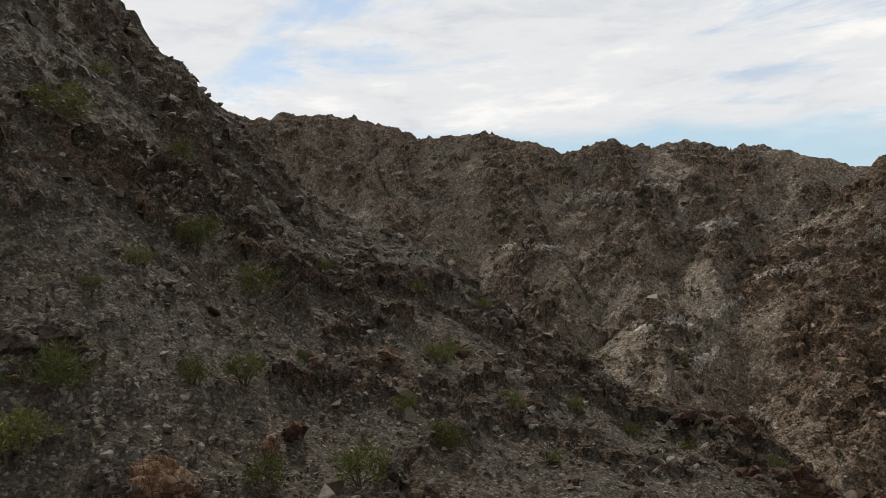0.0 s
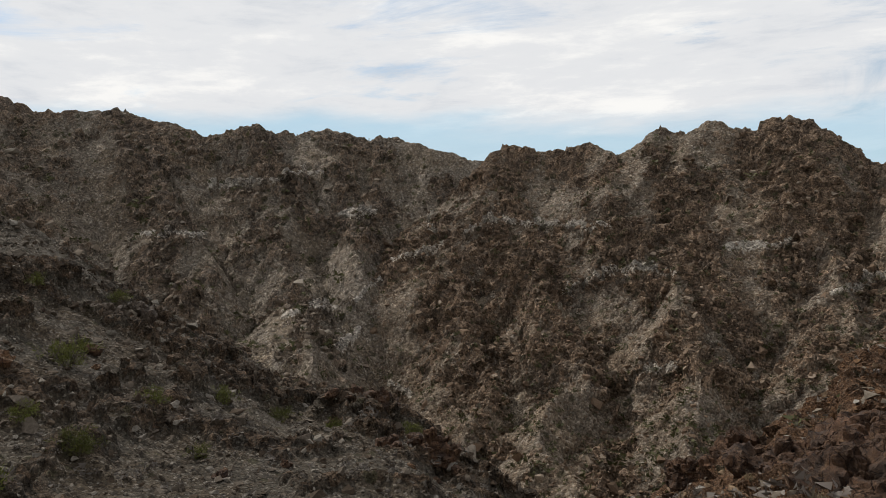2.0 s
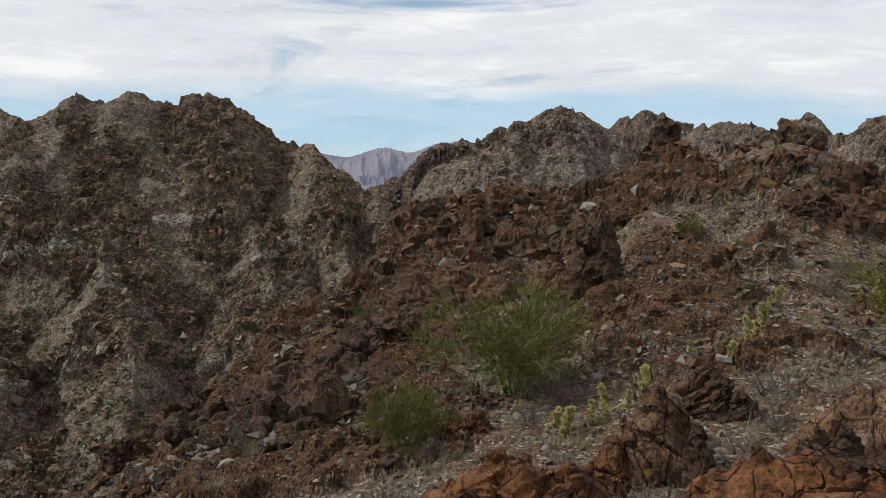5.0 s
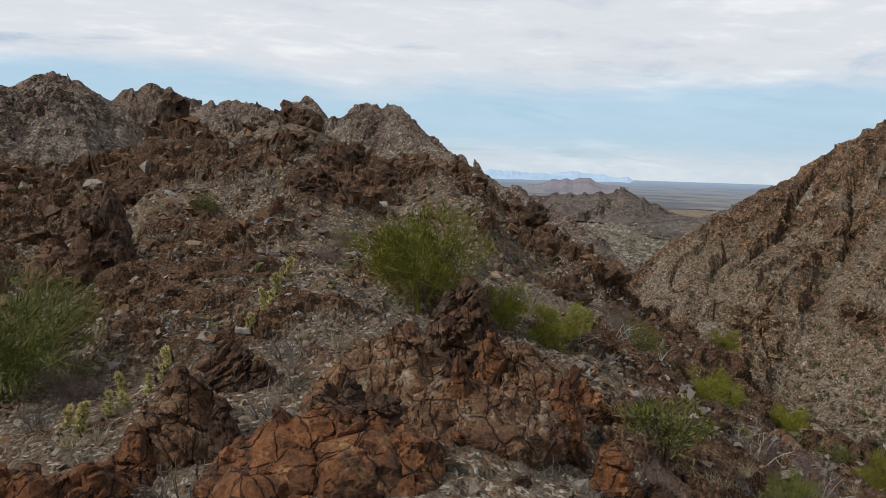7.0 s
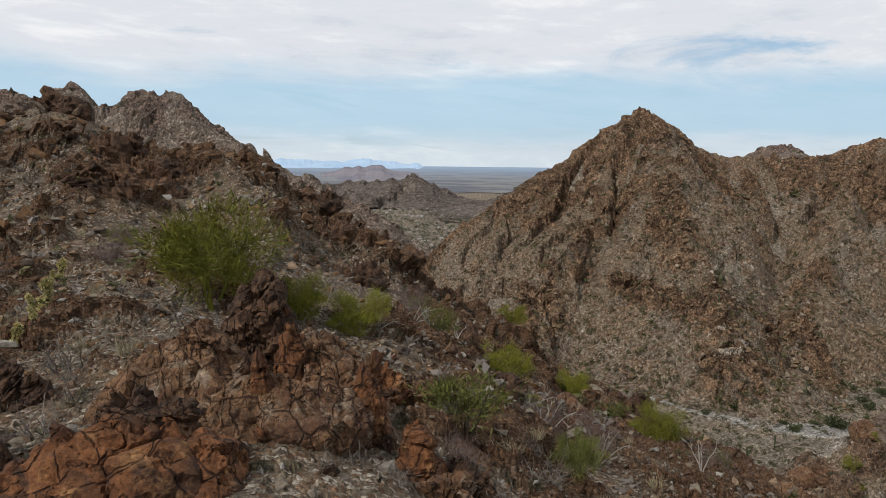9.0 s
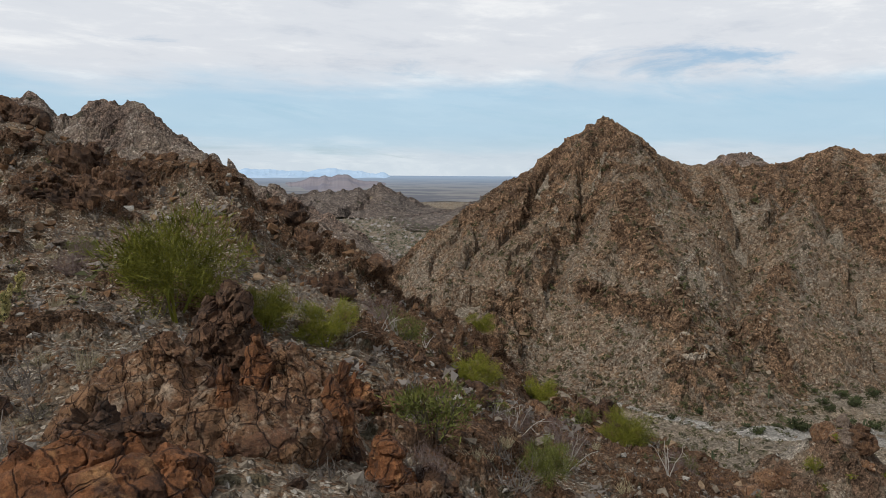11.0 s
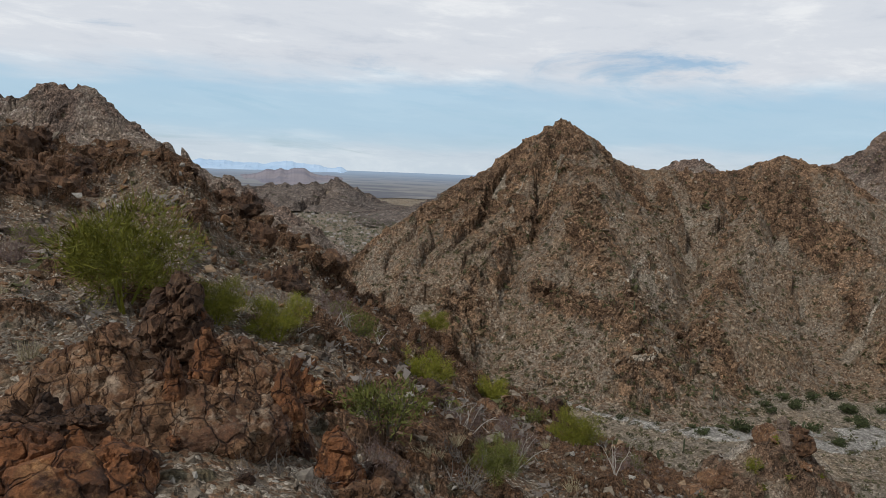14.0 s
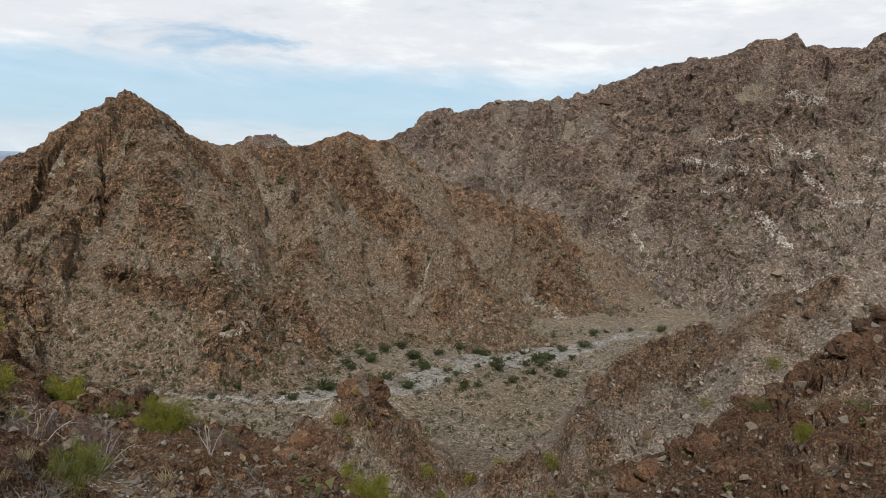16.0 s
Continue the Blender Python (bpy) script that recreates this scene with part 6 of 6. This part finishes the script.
def broom_bush(seed, w, h, twigs, leaf, wood=None, upright=0.55, stems=7, wide=1.0):
    """A twiggy desert shrub: stems from one foot, limbs, and a crown of fine twigs in clumps."""
    rng = np.random.default_rng(seed)
    root = new("shrub")
    bm = bmesh.new()
    tips = []
    for i in range(stems):
        a = i * 6.283 / stems + rng.normal() * 0.3
        lean = 0.35 + 0.5 * rng.random()
        way = (math.cos(a) * lean, math.sin(a) * lean, 1.0)
        main = limb_points(rng, (math.cos(a) * 0.05, math.sin(a) * 0.05, -0.15), way, h * 0.62, 0.16)
        tube(bm, main, 0.016 * w + 0.012, 0.01, 4)
        for j in range(4):
            s = main[2 + j % 4]
            b = a + rng.normal() * 1.1
            sub = limb_points(rng, s, (math.cos(b), math.sin(b), 0.5 + 0.5 * rng.random()), w * 0.33, 0.22, 5)
            tube(bm, sub, 0.011, 0.004, 3)
            tips += [sub[2], sub[3], sub[4]]
        tips += main[3:]
    tips = np.array([tuple(t) for t in tips])
    # drawn in or out to the shrub's width and height
    fit = np.array([0.4 * w / np.percentile(np.hypot(tips[:, 0], tips[:, 1]), 92)] * 2 + [0.85 * h / np.percentile(tips[:, 2], 96)])
    tips = tips * fit
    for v in bm.verts:
        v.co = Vector((v.co.x * fit[0], v.co.y * fit[1], v.co.z * fit[2]))
    part("trunk", mesh_of(bm, "trunk", wood or M_BARK, False), None, root)
    n = twigs
    # twigs gather in clumps on the limbs and fill a rounded, uneven crown
    knots = tips[rng.integers(0, len(tips), 70)] + rng.normal(size=(70, 3)) * np.array([w, w, h]) * 0.1
    # the crown is fullest in its middle heights
    knots[:, 2] = np.clip(knots[:, 2], h * 0.15, h * 0.9)
    knots[:, :2] *= (0.75 + 0.5 * np.sin(np.clip(knots[:, 2:] / h, 0, 1) * 3.0))
    src = knots[rng.integers(0, 70, n)] + rng.normal(size=(n, 3)) * np.array([w, w, h]) * 0.062
    ways = (src - np.array([0, 0, h * 0.25])) / np.array([w, w, h]) * 1.4 + np.array([0, 0, upright]) + rng.normal(size=(n, 3)) * 0.75
    length = (0.06 + 0.1 * rng.random(n)) * h
    part("crown", blades("crown", src, ways, length, (0.004 + 0.005 * rng.random(n)) * (0.6 + 0.4 * w) * wide, leaf, seed, 0.5), None, root)
    return root


def planted(thing, az, r, scale=1.0, turn=0.0, z=None):
    x, y = plan(az, r)
    return copy_thing(thing, pose(x, y, surface(x, y) if z is None else z, 0, 0, turn) @ Matrix.Scale(scale, 4))


def put_away(thing):
    """Removes the pattern from which copies were made."""
    for o in (*thing.children_recursive, thing):
        bpy.data.objects.remove(o)


rng_p = np.random.default_rng(77)
# the last pattern is a shaded copy: shade put into a darker leaf green
greens = [broom_bush(500 + i, 2.3, 2.1, 7500, M_GREEN, M_GREEN, upright=0.3, wide=1.3) for i in range(3)] + [broom_bush(505 + i, 2.4, 2.1, 900, M_GREEN, M_GREEN, upright=0.3, stems=4, wide=3.6) for i in range(3)] + [broom_bush(509, 2.3, 2.1, 7000, M_CREOSOTE, M_CREOSOTE, upright=0.3, wide=1.2)]
for g in greens:
    tagged(g, "bright green twiggy palo verde shrub rooted among rocks", "shrub", "green shrubs")
# bearing, distance, size, kind
for az, r, s, k in [(73.5, 14.8, 1.05, 6), (65.2, 12.8, 0.55, 6), (102.0, 17.6, 1.15, 2), (108.2, 18.2, 0.52, 0), (112.7, 18.6, 0.52, 1), (124.1, 26.6, 0.72, 2), (129.3, 36.0, 0.75, 0), (135.6, 31.2, 0.8, 1),
                    (129.9, 13.0, 0.34, 6), (124.6, 38.0, 0.5, 1), (151.2, 29.5, 0.8, 0), (183.0, 35.5, 0.45, 2), 
                    (148.8, 131, 1.3, 0), (165.5, 125, 1.5, 1), (155.5, 128, 1.3, 2), (162.6, 118, 1.1, 0), (165.4, 117, 1.3, 1), (180.7, 131, 1.2, 2), (176.3, 125, 0.9, 0), (149.3, 122, 1.4, 1), (156.9, 127, 0.9, 2), (163.7, 115, 1.0, 0),
                    (153.5, 120, 1.0, 1), (159.0, 135, 1.0, 2), (161.5, 150, 1.2, 0), (147.0, 160, 1.2, 1), (143.0, 150, 1.3, 2), (155.0, 165, 1.1, 0)]:
    ob = planted(greens[k if r < 60 else k + 3], az, r, s, rng_p.random() * 360)
for g in greens:
    put_away(g)
olive = [broom_bush(520 + i, 1.5, 1.15, 1500, M_CREOSOTE, upright=0.4, wide=3.0) for i in range(3)]
for g in olive:
    tagged(g, "low dark olive creosote shrub on the stony slope", "shrub", "olive shrubs")
for az, r, s in [(-27.4, 25.2, 1.25), (-13.9, 37.0, 1.2), (-18.0, 37.0, 1.3), (-0.3, 37.5, 1.1), (-14.9, 28.4, 0.95), (-6.5, 23.4, 1.1), (-26.5, 38.5, 1.5), (-18.6, 27.0, 0.8), (-13.6, 23.0, 0.9), (0.1, 27.0, 0.8), (-19.0, 46.0, 1.1), (-30.2, 23.0, 1.3), (-22, 33, 0.7), (5, 33, 0.7),
                 (10, 40, 0.8), (-3, 30, 0.6), (-9, 44, 0.7), (14, 44, 0.8), (18, 38, 0.6), (-24, 52, 0.9), (-16, 57, 0.8), (-10.5, 33, 0.5), (8, 29, 0.5), (-25, 30, 0.5), (3, 60, 0.9), (-2, 50, 0.7), (24, 44, 0.8),
                 (121.0, 12.0, 0.85), (117.5, 31, 0.9), (119, 24, 0.7), (132, 33, 0.9), (140, 28, 0.7), (147, 26, 0.7), (137, 37, 0.9), (126, 20, 0.5), (62, 29, 0.6), (96, 29, 0.6), (86, 33, 0.7), (172, 38, 0.7), (180, 48, 0.8), (186, 44, 0.7)]:
    planted(olive[int(rng_p.random() * 3)], az, r, s, rng_p.random() * 360)
for g in olive:
    put_away(g)
sage = [broom_bush(540 + i, 0.8, 0.5, 420, M_SAGE, M_SAGE, upright=0.3, stems=6) for i in range(2)]
mauve = broom_bush(545, 1.7, 1.15, 2200, M_MAUVE, M_MAUVE, upright=0.5)
for g in sage:
    tagged(g, "small grey dried brush on gravel", "brush", "grey brush")
tagged(mauve, "bare mauve-brown brush without leaves", "brush", "bare brush")
for i in range(85):
    az, r = 44 + 106 * rng_p.random(), 7.5 + 34 * rng_p.random() ** 1.2
    planted(sage[i % 2], az, r, 0.45 + 0.6 * rng_p.random(), rng_p.random() * 360)
for az, r, s in [(92.0, 13.2, 1.1), (90.5, 10.2, 1.0), (101.5, 11.5, 0.7), (112.9, 8.9, 0.6), (110.5, 8.4, 0.5), (115.5, 8.6, 0.5), (83, 9.0, 0.6), (88.5, 8.4, 0.7), (119, 12.5, 1.0), (75, 12.3, 0.8)]:
    planted(sage[int(rng_p.random() * 2)], az, r, s, rng_p.random() * 360)
for az, r, s in [(95.3, 24, 0.85), (116.4, 27, 1.0), (77, 13.6, 0.7), (127, 16, 0.7), (131, 20, 0.8), (140, 24, 0.8), (119.5, 9.6, 0.55)]:
    planted(mauve, az, r, s, rng_p.random() * 360)
for g in (*sage, mauve):
    put_away(g)


def cholla(seed, h):
    """Cholla cactus: a dark trunk and short joints covered in pale straw spines."""
    rng = np.random.default_rng(seed)
    root = new("cholla_cactus")
    bm = bmesh.new()
    main = limb_points(rng, (0, 0, -0.05), (0.05, 0, 1), h * 0.75, 0.12, 5)
    tube(bm, main, 0.045, 0.035, 6)
    part("trunk", mesh_of(bm, "trunk", M_BARK, False), None, root)
    spots = [(main[-1], Vector((0, 0, 1)))]
    for i in range(9):
        s = main[1 + i % 4]
        a = rng.random() * 6.283
        spots.append((s, Vector((math.cos(a), math.sin(a), 0.3 + 0.9 * rng.random()))))
    for s, way in spots:
        L = h * (0.12 + 0.08 * rng.random())
        axis = limb_points(rng, s, way, L, 0.15, 4)
        bm = bmesh.new()
        tube(bm, axis, 0.04, 0.045, 6)
        me = mesh_of(bm, "joint", M_CHOLLA, False)
        j = part("joint", me, None, root)
        n = 240
        t = rng.random(n)
        at = np.array([tuple(axis[0].lerp(axis[-1], q)) for q in t])
        v = rng.normal(size=(n, 3))
        v /= np.linalg.norm(v, axis=1, keepdims=True)
        part("spine_cover", blades("spine_cover", at + v * 0.035, v, 0.035 + 0.04 * rng.random(n), 0.012 + 0.01 * rng.random(n), M_SPINE, seed + 3), None, j)
    return tagged(root, "cholla cactus with a dark trunk and pale spiny joints", "cactus", "cholla cacti")


ch = [cholla(600 + i, 0.66 + 0.08 * i) for i in range(3)]
for az, r, s in [(92.0, 23.0, 0.95), (90.9, 17.0, 1.1), (89.0, 15.0, 0.7), (83.2, 13.6, 0.85), (82.2, 13.0, 0.6), (80.4, 12.4, 0.8), (79.4, 12.0, 0.6), (77.6, 11.6, 0.85), (76.8, 11.9, 0.6), (91.5, 22.4, 0.7), (90.2, 15.8, 0.7), (86.5, 15.6, 0.5)]:
    planted(ch[int(rng_p.random() * 3)], az, r, s, rng_p.random() * 360)
for g in ch:
    put_away(g)


def tuft(seed, mat, n=110, h=0.35):
    rng = np.random.default_rng(seed)
    a, q = rng.random(n) * 6.283, rng.random(n) ** 0.5 * 0.14
    roots = np.stack([np.cos(a) * q, np.sin(a) * q, np.full(n, -0.03)], -1)
    ways = np.stack([np.cos(a) * q * 4, np.sin(a) * q * 4, np.ones(n)], -1) + rng.normal(size=(n, 3)) * 0.25
    return blades("grass_tuft", roots, ways, h * (0.5 + 0.6 * rng.random(n)), 0.004 + 0.005 * rng.random(n), mat, seed, 0.5)


tufts = [tuft(650 + i, M_STRAW) for i in range(3)] + [tuft(655, M_SAGE, 120, 0.3)]
for i in range(150):
    az, r = 46 + 104 * rng_p.random(), 8.5 + 26 * rng_p.random() ** 1.2
    x, y = plan(az, r)
    ob = new("grass_tuft", tufts[i % 4])
    ob.matrix_basis = pose(x, y, surface(x, y), 0, 0, rng_p.random() * 360) @ Matrix.Scale(0.5 + 0.6 * rng_p.random(), 4)
    tagged(ob, "dry straw-coloured grass tuft in gravel" if i % 4 < 3 else "dry grey grass tuft in gravel", "grass", "grass tufts")


def dead_branch(seed, h):
    rng = np.random.default_rng(seed)
    bm = bmesh.new()
    for i in range(5):
        a = rng.random() * 6.283
        main = limb_points(rng, (0, 0, -0.1), (math.cos(a) * 0.7, math.sin(a) * 0.7, 1), h * (0.6 + 0.5 * rng.random()), 0.22, 7)
        tube(bm, main, 0.022, 0.007, 5)
        for k in (3, 4, 5):
            tube(bm, limb_points(rng, main[k], Vector(rng.normal(size=3)) + Vector((0, 0, 0.6)), h * 0.3, 0.25, 4), 0.01, 0.004, 4)
    return mesh_of(bm, "dead_branch", M_DEAD, False)


deads = [dead_branch(670 + i, 1.3) for i in range(3)]
for i, (az, r, s) in enumerate([(120.3, 25.5, 1.0), (116.0, 21.0, 0.9), (118.2, 24.0, 0.8), (125.6, 18.0, 0.7), (126.8, 16.0, 0.8), (95.0, 8.0, 0.25), (114, 19, 0.8), (131, 17, 0.8), (110, 19.5, 0.7), (68.4, 16, 0.6), (139, 22, 0.8), (73.8, 14.6, 0.8)]):
    x, y = plan(az, r)
    ob = new("dead_branch", deads[i % 3])
    ob.matrix_basis = pose(x, y, surface(x, y), 0, 0, rng_p.random() * 360) @ Matrix.Scale(s, 4)
    tagged(ob, "bleached leafless dead branches standing in gravel", "branch", "dead branches")


# ---- the valley: trees of the wash, saguaros, far shrubs ----
def wash_tree(seed, w, h):
    rng = np.random.default_rng(seed)
    root = new("tree")
    bm = bmesh.new()
    tips = []
    for i in range(4):
        a = i * 1.57 + rng.normal() * 0.3
        main = limb_points(rng, (0, 0, -0.3), (math.cos(a) * 0.5, math.sin(a) * 0.5, 1), h * 0.7, 0.15, 5)
        tube(bm, main, 0.12, 0.05)
        tips += main[2:]
        for k in (2, 3):
            sub = limb_points(rng, main[k], (math.cos(a + rng.normal()), math.sin(a + rng.normal()), 0.5), w * 0.3, 0.2, 4)
            tube(bm, sub, 0.06, 0.02, 4)
            tips += sub[1:]
    part("trunk", mesh_of(bm, "trunk", M_BARK, False), None, root)
    tips = np.array([tuple(t) for t in tips])
    n = 300
    src = tips[rng.integers(0, len(tips), n)] + rng.normal(size=(n, 3)) * np.array([w, w, h]) * 0.09
    ways = rng.normal(size=(n, 3)) + np.array([0, 0, 0.4])
    part("crown", blades("crown", src, ways, (0.5 + 0.7 * rng.random(n)) * w * 0.14, 0.16 + 0.16 * rng.random(n), M_TREE, seed), None, root)
    return tagged(root, "dark green mesquite tree beside the dry wash", "tree", "wash trees")


trees = [wash_tree(700 + i, 4.4, 3.0) for i in range(3)]
spots = [(153.8, 216), (158.2, 219), (161.6, 257), (163.8, 259), (146.2, 213), (167.9, 306), (152.2, 224), (156.8, 236), (157.6, 231), (160.4, 246), (162.6, 268), (164.8, 262), (165.6, 276), (166.4, 266), (167.2, 284),
         (155.0, 243), (151.0, 252), (154.2, 252), (149.0, 246), (143.2, 222), (141.0, 231), (138.6, 240), (170.6, 320), (172.8, 325), (145.0, 205), (147.8, 214), (163.0, 250), (159.4, 262), (168.8, 312)]
for az, r in spots + [(136 + 36 * rng_p.random(), 205 + 75 * rng_p.random()) for _ in range(52)]:
    x, y = plan(az, r)
    planted(trees[int(rng_p.random() * 3)], az, r, 0.6 + 0.8 * rng_p.random() ** 1.5, rng_p.random() * 360, float(floor_z(np.array([x]), np.array([y]))[0]) + 0.2)
for g in trees:
    put_away(g)


def saguaro(seed, h):
    rng = np.random.default_rng(seed)
    root = new("saguaro_cactus")

    def column(pts, r):
        bm = bmesh.new()
        rings = []
        for i, p in enumerate(pts):
            q = r * (1.0 if i < len(pts) - 1 else 0.55)
            rings.append([bm.verts.new(Vector(p) + Vector((math.cos(k * 0.5236), math.sin(k * 0.5236), 0)) * q * (1.0 if k % 2 else 0.84)) for k in range(12)])
        for u, v in zip(rings, rings[1:]):
            for k in range(12):
                bm.faces.new((u[k], u[(k + 1) % 12], v[(k + 1) % 12], v[k]))
        bm.faces.new(rings[-1])
        return mesh_of(bm, "column", M_SAGUARO, False)

    part("trunk", column([(0, 0, -0.3), (0, 0, h * 0.5), (0.03, 0, h * 0.95), (0.03, 0, h)], 0.24), None, root)
    for i in range(seed % 3):
        a = rng.random() * 6.283
        c, s = math.cos(a) * 0.6, math.sin(a) * 0.6
        part("arm", column([(c * 0.2, s * 0.2, h * 0.42), (c, s, h * 0.45), (c * 1.1, s * 1.1, h * 0.55), (c * 1.1, s * 1.1, h * 0.8), (c * 1.1, s * 1.1, h * 0.84)], 0.17), None, root)
    return tagged(root, "green ribbed saguaro cactus on the valley floor", "cactus", "saguaro cacti")


sag = [saguaro(720 + i, 4.6) for i in range(3)]
for i in range(9):
    az, r = 134 + 30 * rng_p.random(), 160 + 90 * rng_p.random()
    planted(sag[i % 3], az, r, 0.6 + 0.5 * rng_p.random())
for g in sag:
    put_away(g)


def clump_shapes(n, blades_n, seed):
    """Small shrubs for far slopes: a tuft of leaf triangles with gaps."""
    rng, out = np.random.default_rng(seed), []
    for _ in range(n):
        c = rng.normal(size=(blades_n, 3))
        c = c / np.linalg.norm(c, axis=1, keepdims=True) * (0.16 + 0.24 * rng.random((blades_n, 1))) + np.array([0, 0, 0.26])
        v = (c[:, None] + rng.normal(size=(blades_n, 3, 3)) * 0.11).reshape(-1, 3)
        v[:, 2] = np.maximum(v[:, 2], -0.1)
        out.append((v, np.arange(blades_n * 3).reshape(-1, 3)))
    return out


CLUMPS = clump_shapes(10, 20, 9)


def shrubs(name, label, az0, az1, r0, r1, n, size, seed, mat, key=None):
    x, y, r, rng = strewn(az0, az1, r0, r1, n, seed)
    z = None
    if key == "floor":
        z = floor_z(x, y) + 0.1
    elif key:
        z = on_grid(x, y, key)
    s = size * np.exp(rng.normal(size=n) * 0.35)
    if key in MOUNTAINS:
        k = below_crest(key, x, y, 0.45) & (z > -800)
        x, y, z, s = x[k], y[k], z[k], s[k]
    return scatter(name, label, "shrubs", x, y, s, mat, CLUMPS, seed, (1.0, 1.0, 0.8), 0.0, 0.08, z)


shrubs("desert_shrubs", "scattered dark shrubs on the canyon ridge", -18, 32, 190, 420, 1200, 2.6, 801, M_OLIVE, "canyon")
shrubs("desert_shrubs", "scattered dark shrubs on the jagged ridge", 20, 66, 130, 315, 2600, 1.8, 802, M_OLIVE, "crag")
shrubs("desert_shrubs", "scattered shrubs on the pointed hill", 117, 168, 215, 410, 5200, 1.7, 803, M_OLIVE, "pyramid")
shrubs("desert_shrubs", "scattered shrubs on the high ridge", 150, 191, 330, 620, 2600, 2.4, 804, M_OLIVE, "back")
shrubs("desert_shrubs", "scattered shrubs on the grey hill", 60, 86, 240, 345, 260, 1.7, 805, M_OLIVE, "east")
shrubs("desert_shrubs", "low shrubs over the valley floor", 128, 175, 130, 320, 4200, 1.3, 806, M_OLIVE, "floor")
shrubs("desert_shrubs", "low shrubs on the spur beside the wash", 154, 190, 66, 160, 1100, 0.8, 807, M_OLIVE, "spur")
shrubs("desert_shrubs", "green shrubs round the rock knob", 140, 166, 95, 150, 70, 2.0, 808, M_GREEN, "knob")
shrubs("desert_brush", "small grey brush over the shaded slope", -34, 36, 20, 76, 900, 0.4, 809, M_SAGE)
shrubs("desert_brush", "small grey and olive brush over the rocky hill", 40, 155, 14, 62, 900, 0.4, 810, M_SAGE)
shrubs("desert_brush", "small olive brush over the rocky hill", 40, 190, 20, 60, 420, 0.45, 811, M_OLIVE)
shrubs("distant_trees", "green trees of the far valley town", 110, 124, 430, 1000, 2600, 3.0, 812, M_TOWN, "floor")
x, y, r, rng = strewn(110, 124, 450, 1000, 300, 813)
HOUSE = [(np.array([(-1, -0.7, 0), (1, -0.7, 0), (1, 0.7, 0), (-1, 0.7, 0), (-1, -0.7, 0.6), (1, -0.7, 0.6), (1, 0.7, 0.6), (-1, 0.7, 0.6), (-1.05, 0, 0.95), (1.05, 0, 0.95)]) * 0.5,
          np.array([(0, 1, 5), (0, 5, 4), (1, 2, 6), (1, 6, 5), (2, 3, 7), (2, 7, 6), (3, 0, 4), (3, 4, 7), (4, 5, 9), (4, 9, 8), (6, 7, 8), (6, 8, 9), (5, 6, 9), (7, 4, 8)]))]
scatter("distant_houses", "pale low houses of the far valley town", "houses", x, y, 2.4 + 1.8 * rng.random(300), M_HOUSE, HOUSE, 814, (1, 1, 1), 0.0, 0.0, floor_z(x, y))
